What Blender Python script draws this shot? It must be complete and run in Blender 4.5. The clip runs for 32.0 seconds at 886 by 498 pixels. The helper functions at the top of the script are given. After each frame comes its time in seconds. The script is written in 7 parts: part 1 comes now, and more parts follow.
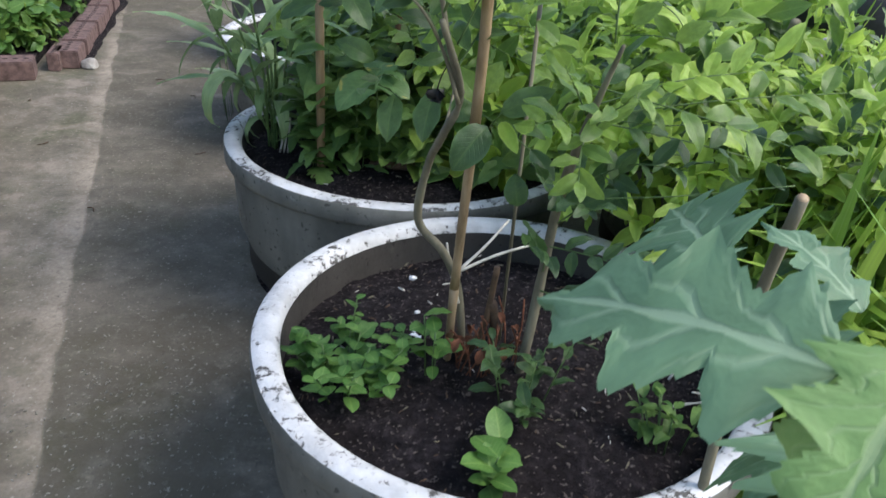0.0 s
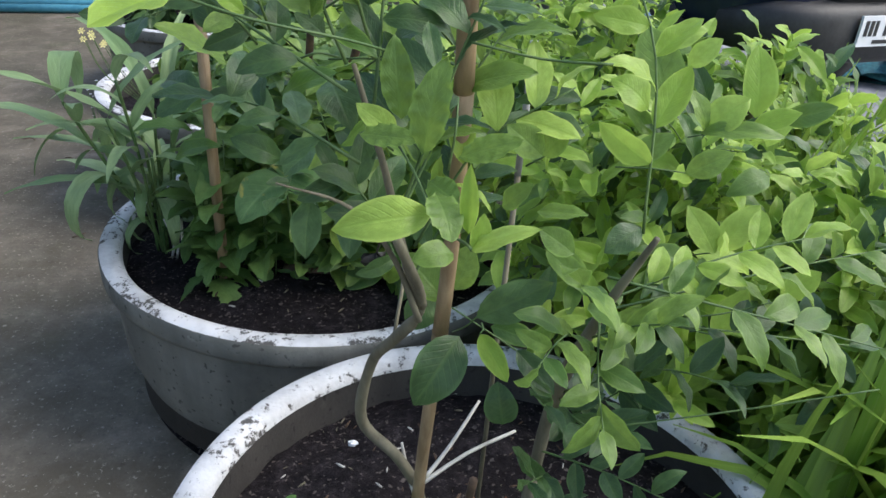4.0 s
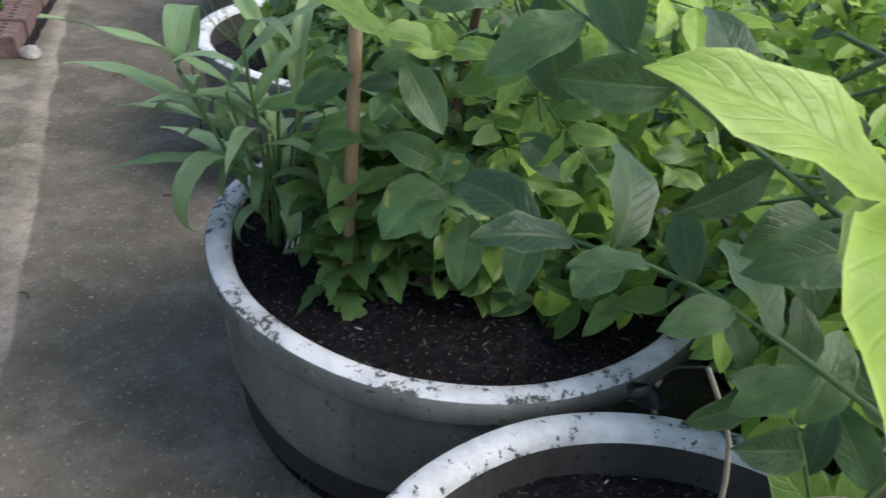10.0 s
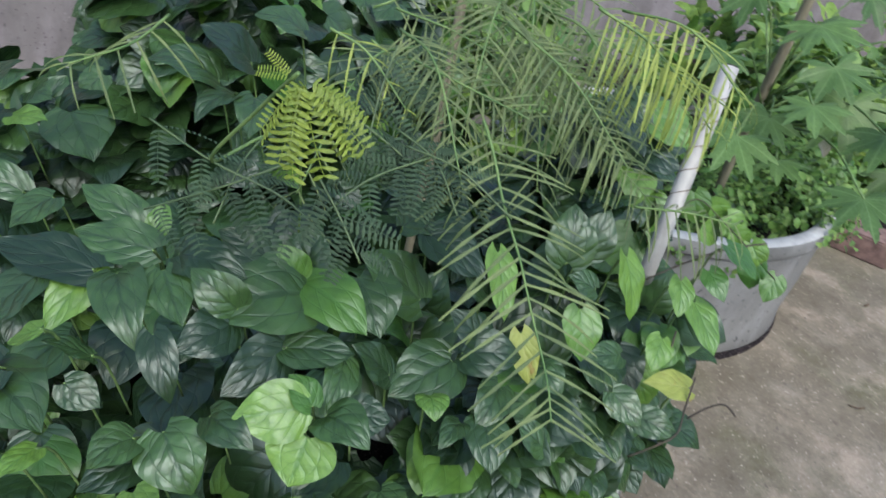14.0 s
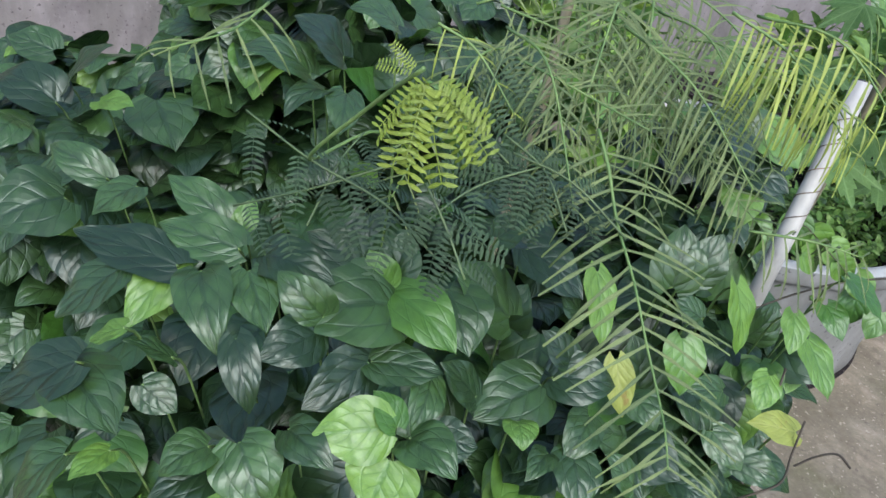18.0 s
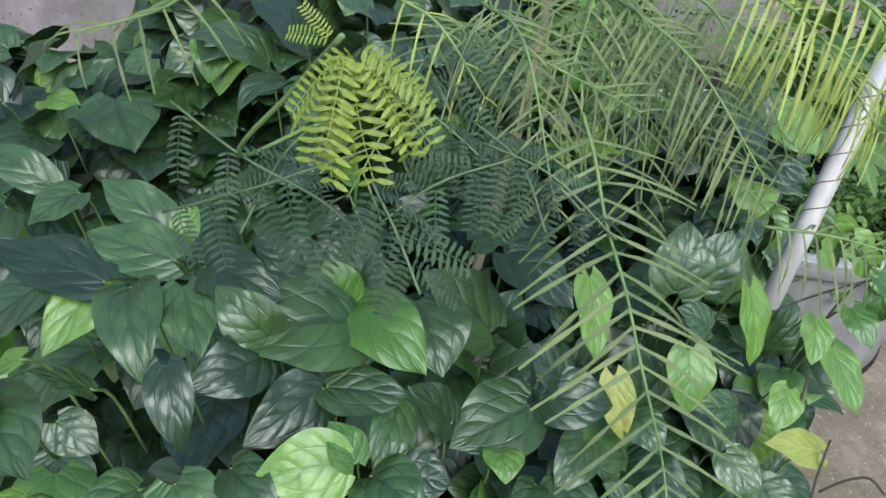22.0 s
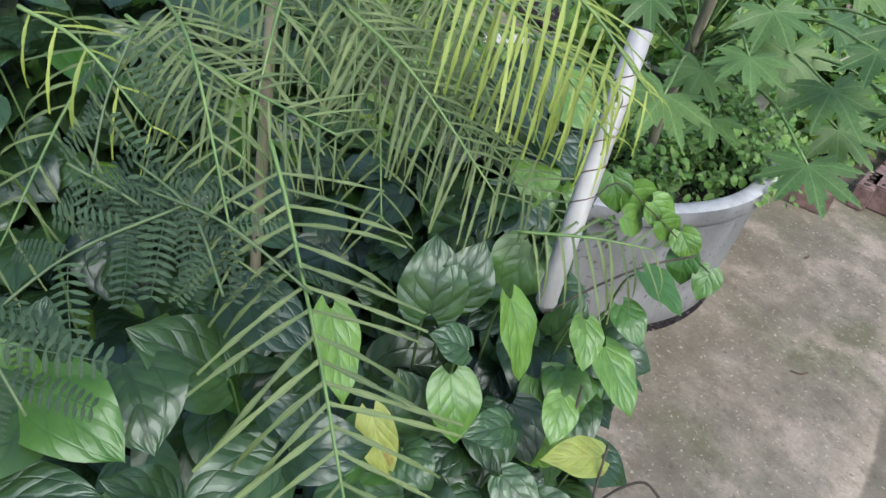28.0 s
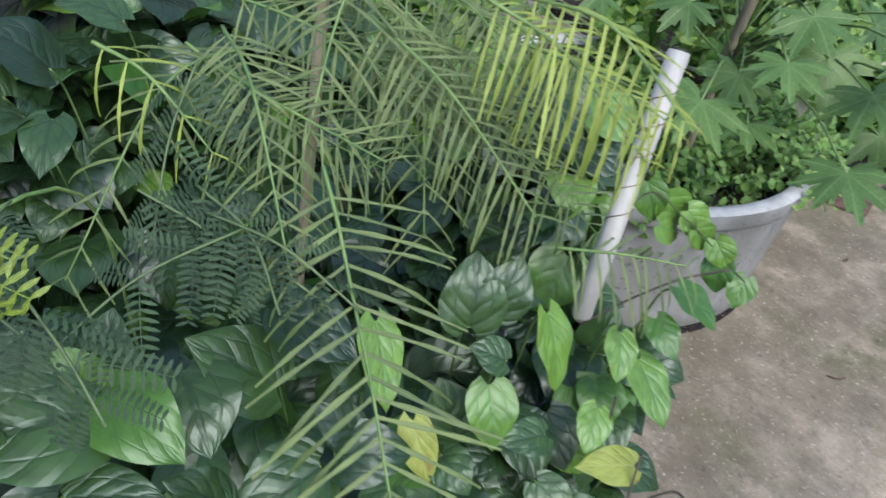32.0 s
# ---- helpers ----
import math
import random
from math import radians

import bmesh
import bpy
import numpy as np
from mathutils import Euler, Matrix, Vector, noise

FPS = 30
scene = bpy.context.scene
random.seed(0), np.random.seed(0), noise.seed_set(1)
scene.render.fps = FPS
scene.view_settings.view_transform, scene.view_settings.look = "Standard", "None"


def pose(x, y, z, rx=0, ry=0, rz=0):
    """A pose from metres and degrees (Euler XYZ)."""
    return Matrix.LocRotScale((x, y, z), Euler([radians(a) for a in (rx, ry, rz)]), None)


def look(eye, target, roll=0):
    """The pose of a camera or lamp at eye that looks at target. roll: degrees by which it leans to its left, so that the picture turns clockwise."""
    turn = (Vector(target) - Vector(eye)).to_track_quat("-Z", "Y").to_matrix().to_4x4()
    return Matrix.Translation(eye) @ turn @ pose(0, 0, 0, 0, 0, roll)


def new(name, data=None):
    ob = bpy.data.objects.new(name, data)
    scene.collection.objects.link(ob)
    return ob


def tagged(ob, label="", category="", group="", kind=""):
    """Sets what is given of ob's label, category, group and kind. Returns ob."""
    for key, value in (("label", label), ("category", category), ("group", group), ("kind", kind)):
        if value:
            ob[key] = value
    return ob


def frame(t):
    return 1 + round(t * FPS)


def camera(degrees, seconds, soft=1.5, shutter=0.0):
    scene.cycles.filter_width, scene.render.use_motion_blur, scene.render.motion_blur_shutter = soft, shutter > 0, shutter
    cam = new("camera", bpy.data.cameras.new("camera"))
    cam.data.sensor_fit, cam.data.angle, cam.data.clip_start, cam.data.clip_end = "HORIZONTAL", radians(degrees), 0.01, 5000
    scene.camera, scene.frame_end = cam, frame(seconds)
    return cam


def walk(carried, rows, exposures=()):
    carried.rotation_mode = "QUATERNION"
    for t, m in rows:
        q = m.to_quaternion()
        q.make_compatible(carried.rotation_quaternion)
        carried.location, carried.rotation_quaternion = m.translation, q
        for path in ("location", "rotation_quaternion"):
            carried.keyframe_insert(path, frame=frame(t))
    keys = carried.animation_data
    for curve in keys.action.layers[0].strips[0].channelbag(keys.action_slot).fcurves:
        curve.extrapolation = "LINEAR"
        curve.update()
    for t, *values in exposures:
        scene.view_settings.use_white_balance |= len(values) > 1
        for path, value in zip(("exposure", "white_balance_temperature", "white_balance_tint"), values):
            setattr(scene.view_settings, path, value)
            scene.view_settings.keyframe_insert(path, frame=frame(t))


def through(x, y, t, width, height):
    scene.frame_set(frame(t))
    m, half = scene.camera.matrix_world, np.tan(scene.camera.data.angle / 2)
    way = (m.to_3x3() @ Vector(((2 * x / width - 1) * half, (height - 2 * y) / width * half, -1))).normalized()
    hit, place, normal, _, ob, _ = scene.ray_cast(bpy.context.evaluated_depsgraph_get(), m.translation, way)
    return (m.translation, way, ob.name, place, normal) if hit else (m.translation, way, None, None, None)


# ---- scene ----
cam = camera(62.4, 32.0, shutter=0.5)
PATH = [
    (0, (0.105, 0.081, 1.23), (0.102, 1.838, 0.275), 4.7),
    (0.5, (0.126, 0.113, 1.239), (0.097, 1.888, 0.319), 5.1),
    (1, (0.128, 0.14, 1.231), (0.024, 1.914, 0.314), 5.6),
    (1.5, (0.126, 0.215, 1.232), (0.007, 1.973, 0.286), 4.2),
    (2, (0.084, 0.347, 1.221), (0.107, 2.098, 0.254), 4.0),
    (2.5, (0.031, 0.413, 1.267), (0.24, 2.16, 0.316), 2.8),
    (4.5, (0.054, 0.521, 1.316), (0.284, 2.27, 0.373), 4.1),
    (5, (0.043, 0.553, 1.315), (0.331, 2.29, 0.365), 4.0),
    (5.5, (0.013, 0.621, 1.329), (0.417, 2.339, 0.389), 5.2),
    (6, (-0.015, 0.662, 1.353), (0.542, 2.354, 0.444), 3.7),
    (6.5, (-0.054, 0.686, 1.348), (0.509, 2.362, 0.413), 4.5),
    (7, (-0.097, 0.706, 1.35), (0.405, 2.4, 0.411), 5.3),
    (7.5, (-0.12, 0.721, 1.343), (0.366, 2.412, 0.391), 6.2),
    (8, (-0.145, 0.737, 1.336), (0.316, 2.422, 0.362), 7.5),
    (8.5, (-0.144, 0.748, 1.324), (0.292, 2.416, 0.311), 7.9),
    (9, (-0.159, 0.769, 1.332), (0.148, 2.47, 0.326), 6.5),
    (9.5, (-0.16, 0.804, 1.308), (0.023, 2.492, 0.252), 7.0),
    (10, (-0.143, 0.847, 1.292), (-0.062, 2.522, 0.202), 6.6),
    (10.5, (-0.221, 0.831, 1.289), (-0.389, 2.493, 0.19), 7.9),
    (11, (-0.352, 0.848, 1.287), (-0.925, 2.388, 0.147), 7.4),
    (11.5, (-0.5, 0.853, 1.309), (-1.43, 2.226, 0.19), 5.8),
    (12, (-0.647, 0.863, 1.339), (-1.746, 2.108, 0.224), 7.0),
    (12.5, (-0.795, 0.884, 1.342), (-1.996, 2.032, 0.229), 7.5),
    (13, (-0.869, 0.904, 1.331), (-2.116, 2.018, 0.234), 8.6),
    (13.5, (-0.906, 0.957, 1.33), (-2.23, 1.984, 0.238), 8.8),
    (14, (-0.934, 1.009, 1.336), (-2.351, 1.931, 0.267), 10.5),
    (14.5, (-0.954, 1.023, 1.319), (-2.411, 1.866, 0.238), 10.6),
    (15, (-0.969, 1.014, 1.319), (-2.431, 1.83, 0.225), 11.2),
    (15.5, (-0.978, 1.007, 1.313), (-2.441, 1.826, 0.222), 12.2),
    (17.5, (-0.992, 0.995, 1.31), (-2.466, 1.805, 0.227), 11.5),
    (18, (-0.994, 0.993, 1.31), (-2.473, 1.79, 0.225), 11.4),
    (18.5, (-0.999, 0.997, 1.305), (-2.47, 1.798, 0.212), 11.8),
    (19, (-1.003, 1.009, 1.296), (-2.476, 1.798, 0.197), 11.1),
    (19.5, (-1.011, 1.023, 1.281), (-2.48, 1.775, 0.15), 10.5),
    (20, (-1.031, 1.038, 1.261), (-2.506, 1.776, 0.129), 9.7),
    (20.5, (-1.047, 1.056, 1.268), (-2.535, 1.798, 0.157), 8.8),
    (21, (-1.048, 1.059, 1.274), (-2.548, 1.811, 0.185), 8.9),
    (21.5, (-1.043, 1.063, 1.277), (-2.539, 1.837, 0.198), 8.9),
    (22, (-1.046, 1.063, 1.275), (-2.537, 1.824, 0.18), 9.4),
    (22.5, (-1.047, 1.055, 1.271), (-2.536, 1.784, 0.153), 8.9),
    (23, (-1.023, 1.061, 1.291), (-2.513, 1.788, 0.173), 7.9),
    (23.5, (-1.008, 1.076, 1.294), (-2.487, 1.843, 0.188), 8.9),
    (24, (-1.007, 1.069, 1.297), (-2.5, 1.818, 0.196), 9.4),
    (24.5, (-0.995, 1.067, 1.291), (-2.462, 1.85, 0.179), 10.4),
    (25, (-0.965, 1.074, 1.307), (-2.412, 1.946, 0.236), 11.1),
    (25.5, (-0.978, 1.108, 1.289), (-2.345, 1.987, 0.124), 11.4),
    (26, (-1.031, 1.171, 1.274), (-2.345, 2.104, 0.089), 10.8),
    (26.5, (-1.058, 1.207, 1.309), (-2.378, 2.201, 0.182), 9.5),
    (28.5, (-1.099, 1.234, 1.297), (-2.347, 2.244, 0.105), 10.6),
    (29, (-1.118, 1.258, 1.275), (-2.403, 2.221, 0.083), 7.8),
    (29.5, (-1.137, 1.26, 1.253), (-2.479, 2.134, 0.055), 7.2),
    (30, (-1.149, 1.233, 1.254), (-2.533, 2.102, 0.101), 7.7),
    (30.5, (-1.179, 1.223, 1.283), (-2.506, 2.06, 0.043), 9.1),
    (31, (-1.16, 1.194, 1.273), (-2.519, 2.091, 0.112), 9.8),
    (31.5, (-1.136, 1.218, 1.294), (-2.476, 2.105, 0.104), 8.7),
    (32, (-1.085, 1.208, 1.332), (-2.385, 2.144, 0.133), 9.4),
]
walk(cam, [(t, look(eye, target, roll)) for t, eye, target, roll in PATH],
     exposures=[(0, 0.92), (3, 0.9), (5, 0.84), (9.5, 0.8), (10.5, 0.96), (11.2, 1.2), (12, 1.12), (14, 1.15), (18, 1.33), (24, 1.37), (26, 1.34), (28.5, 1.24), (30, 1.14), (32, 1.25)])

# ---- light ----
world = bpy.data.worlds.new("sky")
scene.world = world
world.use_nodes = True
wn = world.node_tree
sky = wn.nodes.new("ShaderNodeTexSky")
sky.sky_type, sky.sun_disc = "NISHITA", False
sky.sun_elevation, sky.sun_rotation = radians(48), radians(98)
sky.air_density, sky.dust_density = 1.3, 2.0
wn.links.new(sky.outputs[0], wn.nodes["Background"].inputs[0])
wn.nodes["Background"].inputs[1].default_value = 0.15
sun = new("sun", bpy.data.lights.new("sun", "SUN"))
sun.data.energy, sun.data.angle, sun.data.color = 1.5, radians(35), (1.0, 0.985, 0.96)
sun.matrix_world = look((4.6, -0.65, 5.1), (0, 0, 0))

# ---- materials ----


def mat(name):
    m = bpy.data.materials.new(name)
    m.use_nodes = True
    nt = m.node_tree
    return m, nt, nt.nodes["Principled BSDF"]


def node(nt, kind, **kw):
    n = nt.nodes.new(kind)
    for k, v in kw.items():
        n.inputs[k].default_value = v
    return n


def tex_noise(nt, scale, detail=4.0, rough=0.6, coord="Object", stretch=None):
    tc = nt.nodes.new("ShaderNodeTexCoord")
    n = node(nt, "ShaderNodeTexNoise", Scale=scale, Detail=detail, Roughness=rough)
    if stretch:
        mp = nt.nodes.new("ShaderNodeMapping")
        mp.inputs["Scale"].default_value = stretch
        nt.links.new(tc.outputs[coord], mp.inputs[0])
        nt.links.new(mp.outputs[0], n.inputs["Vector"])
    else:
        nt.links.new(tc.outputs[coord], n.inputs["Vector"])
    return n.outputs["Fac"]


def ramp(nt, fac, stops):
    r = nt.nodes.new("ShaderNodeValToRGB")
    els = r.color_ramp.elements
    while len(els) < len(stops):
        els.new(0.5)
    for e, (p, c) in zip(els, stops):
        e.position = p
        e.color = (*c, 1) if len(c) == 3 else c
    nt.links.new(fac, r.inputs[0])
    return r.outputs[0]


def mix(nt, fac, a, b, mode="MIX"):
    n = nt.nodes.new("ShaderNodeMix")
    n.data_type, n.blend_type = "RGBA", mode
    for sock, v in ((n.inputs[0], fac), (n.inputs[6], a), (n.inputs[7], b)):
        if hasattr(v, "is_linked"):
            nt.links.new(v, sock)
        elif isinstance(v, tuple):
            sock.default_value = (*v, 1)
        else:
            sock.default_value = v
    return n.outputs[2]


def math_node(nt, op, a, b=0.0, c=0.0):
    n = nt.nodes.new("ShaderNodeMath")
    n.operation = op
    for sock, v in zip(n.inputs, (a, b, c)):
        if hasattr(v, "is_linked"):
            nt.links.new(v, sock)
        else:
            sock.default_value = v
    return n.outputs[0]


def bump(nt, bs, height, strength, dist=0.01):
    b = node(nt, "ShaderNodeBump", Strength=strength, Distance=dist)
    nt.links.new(height, b.inputs["Height"])
    nt.links.new(b.outputs[0], bs.inputs["Normal"])
    b2 = node(nt, "ShaderNodeBump", Strength=strength * 0.32, Distance=dist)
    nt.links.new(height, b2.inputs["Height"])
    nt.links.new(b2.outputs[0], bs.inputs["Coat Normal"])


def grey(v):
    return (v, v, v)


def concrete_floor():
    m, nt, bs = mat("worn_concrete")
    big = tex_noise(nt, 1.3, 5, 0.6)
    mid = tex_noise(nt, 7.0, 6, 0.7)
    fine = tex_noise(nt, 90.0, 5, 0.75)
    col = ramp(nt, big, [(0.32, (0.085, 0.076, 0.056)), (0.5, (0.16, 0.144, 0.114)), (0.66, (0.27, 0.245, 0.21))])
    moss = ramp(nt, tex_noise(nt, 2.6, 6, 0.65), [(0.5, grey(0)), (0.64, grey(0.8))])
    col = mix(nt, moss, col, (0.075, 0.08, 0.038))
    worn = ramp(nt, mid, [(0.5, grey(0)), (0.7, grey(0.4))])
    col = mix(nt, worn, col, (0.33, 0.31, 0.28))
    patch = tex_noise(nt, 4.5, 5, 0.6)
    col = mix(nt, ramp(nt, patch, [(0.34, grey(0.6)), (0.5, grey(0))]), col, (0.085, 0.078, 0.055))
    col = mix(nt, ramp(nt, patch, [(0.53, grey(0)), (0.66, grey(0.85))]), col, (0.29, 0.255, 0.215))
    # pale strip: x runs off to the left as y grows
    tc = nt.nodes.new("ShaderNodeTexCoord")
    sp = nt.nodes.new("ShaderNodeSeparateXYZ")
    nt.links.new(tc.outputs["Object"], sp.inputs[0])
    off = math_node(nt, "ADD", math_node(nt, "MULTIPLY_ADD", sp.outputs[1], 0.385, sp.outputs[0]), 0.262)
    wob = math_node(nt, "ADD", math_node(nt, "MULTIPLY_ADD", mid, 0.04, -0.02), math_node(nt, "MULTIPLY_ADD", tex_noise(nt, 1.7, 3, 0.5), 0.12, -0.06))
    off = math_node(nt, "ADD", off, wob)
    sharp = ramp(nt, math_node(nt, "MULTIPLY_ADD", off, 5.0, 0.5), [(0.0, grey(0)), (0.35, grey(0.9)), (0.49, grey(1)), (0.535, grey(0))])
    keep = ramp(nt, tex_noise(nt, 3.1, 5, 0.7), [(0.34, grey(0.1)), (0.6, grey(0.9))])
    strip = math_node(nt, "MULTIPLY", sharp, keep)
    col = mix(nt, math_node(nt, "MULTIPLY", strip, 0.72), col, (0.42, 0.365, 0.3))
    # moss stain and the planters' shade, painted together right of the strip
    moss_shade = ramp(nt, math_node(nt, "MULTIPLY_ADD", off, 1.0, 0.5), [(0.495, grey(0)), (0.512, grey(0.75)), (0.85, grey(0.9)), (1.0, grey(0.4))])
    moss_shade = math_node(nt, "MULTIPLY", moss_shade, ramp(nt, tex_noise(nt, 2.2, 5, 0.65), [(0.3, grey(0.45)), (0.6, grey(1))]))
    col = mix(nt, math_node(nt, "MULTIPLY", moss_shade, 0.7), col, (0.06, 0.054, 0.036))
    blotch = tex_noise(nt, 17.0, 5, 0.7)
    col = mix(nt, ramp(nt, blotch, [(0.34, grey(0.55)), (0.5, grey(0))]), col, (0.085, 0.075, 0.055))
    col = mix(nt, ramp(nt, blotch, [(0.57, grey(0)), (0.72, grey(0.35))]), col, (0.33, 0.3, 0.255))
    dots = ramp(nt, tex_noise(nt, 70.0, 3, 0.6), [(0.62, grey(0)), (0.68, grey(1))])
    col = mix(nt, math_node(nt, "MULTIPLY", dots, 0.45), col, (0.5, 0.48, 0.44))
    dark = ramp(nt, tex_noise(nt, 31.0, 3, 0.6), [(0.3, grey(1)), (0.36, grey(0))])
    col = mix(nt, math_node(nt, "MULTIPLY", dark, 0.5), col, (0.05, 0.043, 0.035))
    col = mix(nt, ramp(nt, fine, [(0.35, grey(0.35)), (0.65, grey(0))]), col, (0.06, 0.052, 0.043))
    col = mix(nt, 1.0, col, (1.08, 1.04, 0.99), "MULTIPLY")
    nt.links.new(col, bs.inputs["Base Color"])
    bs.inputs["Roughness"].default_value = 0.85
    bump(nt, bs, math_node(nt, "MULTIPLY_ADD", mid, 0.7, fine), 0.35, 0.006)
    return m


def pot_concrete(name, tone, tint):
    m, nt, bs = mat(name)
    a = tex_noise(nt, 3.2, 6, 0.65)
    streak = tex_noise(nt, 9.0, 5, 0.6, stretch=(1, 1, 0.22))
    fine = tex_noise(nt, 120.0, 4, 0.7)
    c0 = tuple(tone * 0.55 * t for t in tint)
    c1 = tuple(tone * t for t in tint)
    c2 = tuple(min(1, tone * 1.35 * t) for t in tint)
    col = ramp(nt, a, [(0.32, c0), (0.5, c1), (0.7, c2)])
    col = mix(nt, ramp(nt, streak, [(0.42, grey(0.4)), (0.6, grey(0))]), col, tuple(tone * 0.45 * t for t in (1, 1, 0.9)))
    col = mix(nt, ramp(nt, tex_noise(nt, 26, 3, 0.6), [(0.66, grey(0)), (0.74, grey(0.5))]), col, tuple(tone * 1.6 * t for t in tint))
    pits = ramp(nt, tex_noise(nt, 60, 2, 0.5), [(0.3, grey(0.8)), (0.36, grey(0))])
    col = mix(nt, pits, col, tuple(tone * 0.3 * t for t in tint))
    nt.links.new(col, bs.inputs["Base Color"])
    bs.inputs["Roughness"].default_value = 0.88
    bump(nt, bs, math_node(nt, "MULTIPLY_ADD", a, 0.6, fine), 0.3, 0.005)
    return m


def rim_paint(name, base, speck, amount):
    m, nt, bs = mat(name)
    sp = tex_noise(nt, 52.0, 5, 0.75)
    sp2 = tex_noise(nt, 10.0, 4, 0.6)
    lim = math_node(nt, "MULTIPLY_ADD", sp2, 0.55, sp)
    k = ramp(nt, lim, [(amount, grey(1)), (amount + 0.06, grey(0))])
    col = ramp(nt, tex_noise(nt, 14.0, 5, 0.6), [(0.35, tuple(0.72 * v for v in base)), (0.6, base)])
    col = mix(nt, k, col, speck)
    nt.links.new(col, bs.inputs["Base Color"])
    bs.inputs["Roughness"].default_value = 0.8
    bump(nt, bs, math_node(nt, "SUBTRACT", math_node(nt, "MULTIPLY_ADD", tex_noise(nt, 38.0, 4, 0.6), 1.2, sp2), k), 0.6, 0.006)
    return m


def soil_mat():
    m, nt, bs = mat("potting_soil")
    a = tex_noise(nt, 45.0, 6, 0.75)
    b = tex_noise(nt, 7.0, 4, 0.6)
    col = ramp(nt, a, [(0.33, (0.0085, 0.0072, 0.0082)), (0.5, (0.022, 0.0185, 0.021)), (0.68, (0.06, 0.051, 0.055))])
    col = mix(nt, ramp(nt, b, [(0.4, grey(0.6)), (0.62, grey(0))]), col, (0.013, 0.01, 0.011))
    chips = ramp(nt, tex_noise(nt, 110.0, 2, 0.5), [(0.62, grey(0)), (0.68, grey(0.8))])
    col = mix(nt, chips, col, (0.15, 0.13, 0.12))
    nt.links.new(col, bs.inputs["Base Color"])
    bs.inputs["Roughness"].default_value = 0.95
    bs.inputs["Specular IOR Level"].default_value = 0.12
    bump(nt, bs, a, 0.9, 0.02)
    return m


def leaf_mat(name, dark, light, vein, gloss=0.4, through=0.25, veins=9.0, crinkle=0.25, spot=None, edge=0.0, palm=False, coat=0.0, show=0.5):
    """Leaf colour from dark to light by chance of each leaf, with paler midrib and side veins in the leaf's own u, v."""
    m, nt, bs = mat(name)
    oi = nt.nodes.new("ShaderNodeObjectInfo")
    ge = nt.nodes.new("ShaderNodeNewGeometry")
    rnd = math_node(nt, "FRACT", math_node(nt, "ADD", oi.outputs["Random"], ge.outputs["Random Per Island"]))
    col = mix(nt, rnd, dark, light)
    uv = nt.nodes.new("ShaderNodeTexCoord")
    own = nt.nodes.new("ShaderNodeVectorMath")
    own.operation = "MULTIPLY_ADD"
    nt.links.new(uv.outputs["UV"], own.inputs[0])
    own.inputs[1].default_value = (1.0, 0.6, 1.0)
    nt.links.new(math_node(nt, "MULTIPLY", rnd, 37.0), own.inputs[2])

    def grain(scale, detail, rough):
        n = node(nt, "ShaderNodeTexNoise", Scale=scale, Detail=detail, Roughness=rough)
        nt.links.new(own.outputs[0], n.inputs["Vector"])
        return n.outputs["Fac"]

    blot = grain(5.0, 4, 0.65)
    col = mix(nt, ramp(nt, blot, [(0.35, grey(0.45)), (0.65, grey(0))]), col, tuple(0.55 * v for v in dark))
    sp = nt.nodes.new("ShaderNodeSeparateXYZ")
    nt.links.new(uv.outputs["UV"], sp.inputs[0])
    av = math_node(nt, "ABSOLUTE", math_node(nt, "MULTIPLY_ADD", sp.outputs[1], 2.0, -1.0))
    mid = ramp(nt, av, [(0.0, grey(1)), (0.05, grey(0.9)), (0.1, grey(0))])
    ph = math_node(nt, "SUBTRACT", math_node(nt, "MULTIPLY", sp.outputs[0], veins), math_node(nt, "MULTIPLY", av, veins * 0.3))
    tri = math_node(nt, "ABSOLUTE", math_node(nt, "SUBTRACT", math_node(nt, "FRACT", ph), 0.5))
    side = ramp(nt, tri, [(0.0, grey(0.8)), (0.06, grey(0.5)), (0.13, grey(0))])
    side = math_node(nt, "MULTIPLY", side, math_node(nt, "SUBTRACT", 1.05, av))
    lines = math_node(nt, "MAXIMUM", mid, side)
    quilt = math_node(nt, "MULTIPLY", grain(9.0, 3, 0.55), 0.7)
    if palm:
        # veins run from the base along the outline to the tip, with thin cross veins between; the blade swells between them
        rib = math_node(nt, "ABSOLUTE", math_node(nt, "SUBTRACT", math_node(nt, "FRACT", math_node(nt, "MULTIPLY_ADD", av, 1.9, 0.5)), 0.5))
        fade = ramp(nt, sp.outputs[0], [(0.55, grey(1)), (0.95, grey(0.15))])
        line2 = math_node(nt, "MULTIPLY", ramp(nt, rib, [(0.0, grey(0.5)), (0.03, grey(0.3)), (0.08, grey(0))]), fade)
        bow = math_node(nt, "MULTIPLY_ADD", av, 0.5, math_node(nt, "MULTIPLY", grain(4.0, 2, 0.5), 0.12))
        arch = math_node(nt, "ABSOLUTE", math_node(nt, "SUBTRACT", math_node(nt, "FRACT", math_node(nt, "MULTIPLY", math_node(nt, "SUBTRACT", sp.outputs[0], bow), veins * 1.25)), 0.5))
        cross = math_node(nt, "MULTIPLY", ramp(nt, arch, [(0.0, grey(0.9)), (0.03, grey(0.6)), (0.09, grey(0))]), math_node(nt, "SUBTRACT", 1.05, av))
        lines = math_node(nt, "MAXIMUM", math_node(nt, "MAXIMUM", math_node(nt, "MULTIPLY", mid, 0.85), line2), cross)
        quilt = math_node(nt, "ADD", math_node(nt, "ADD", ramp(nt, rib, [(0.0, grey(0)), (0.4, grey(0.15))]), ramp(nt, arch, [(0.0, grey(0)), (0.3, grey(0.55))])), math_node(nt, "MULTIPLY", grain(4.0, 2, 0.5), 1.5))
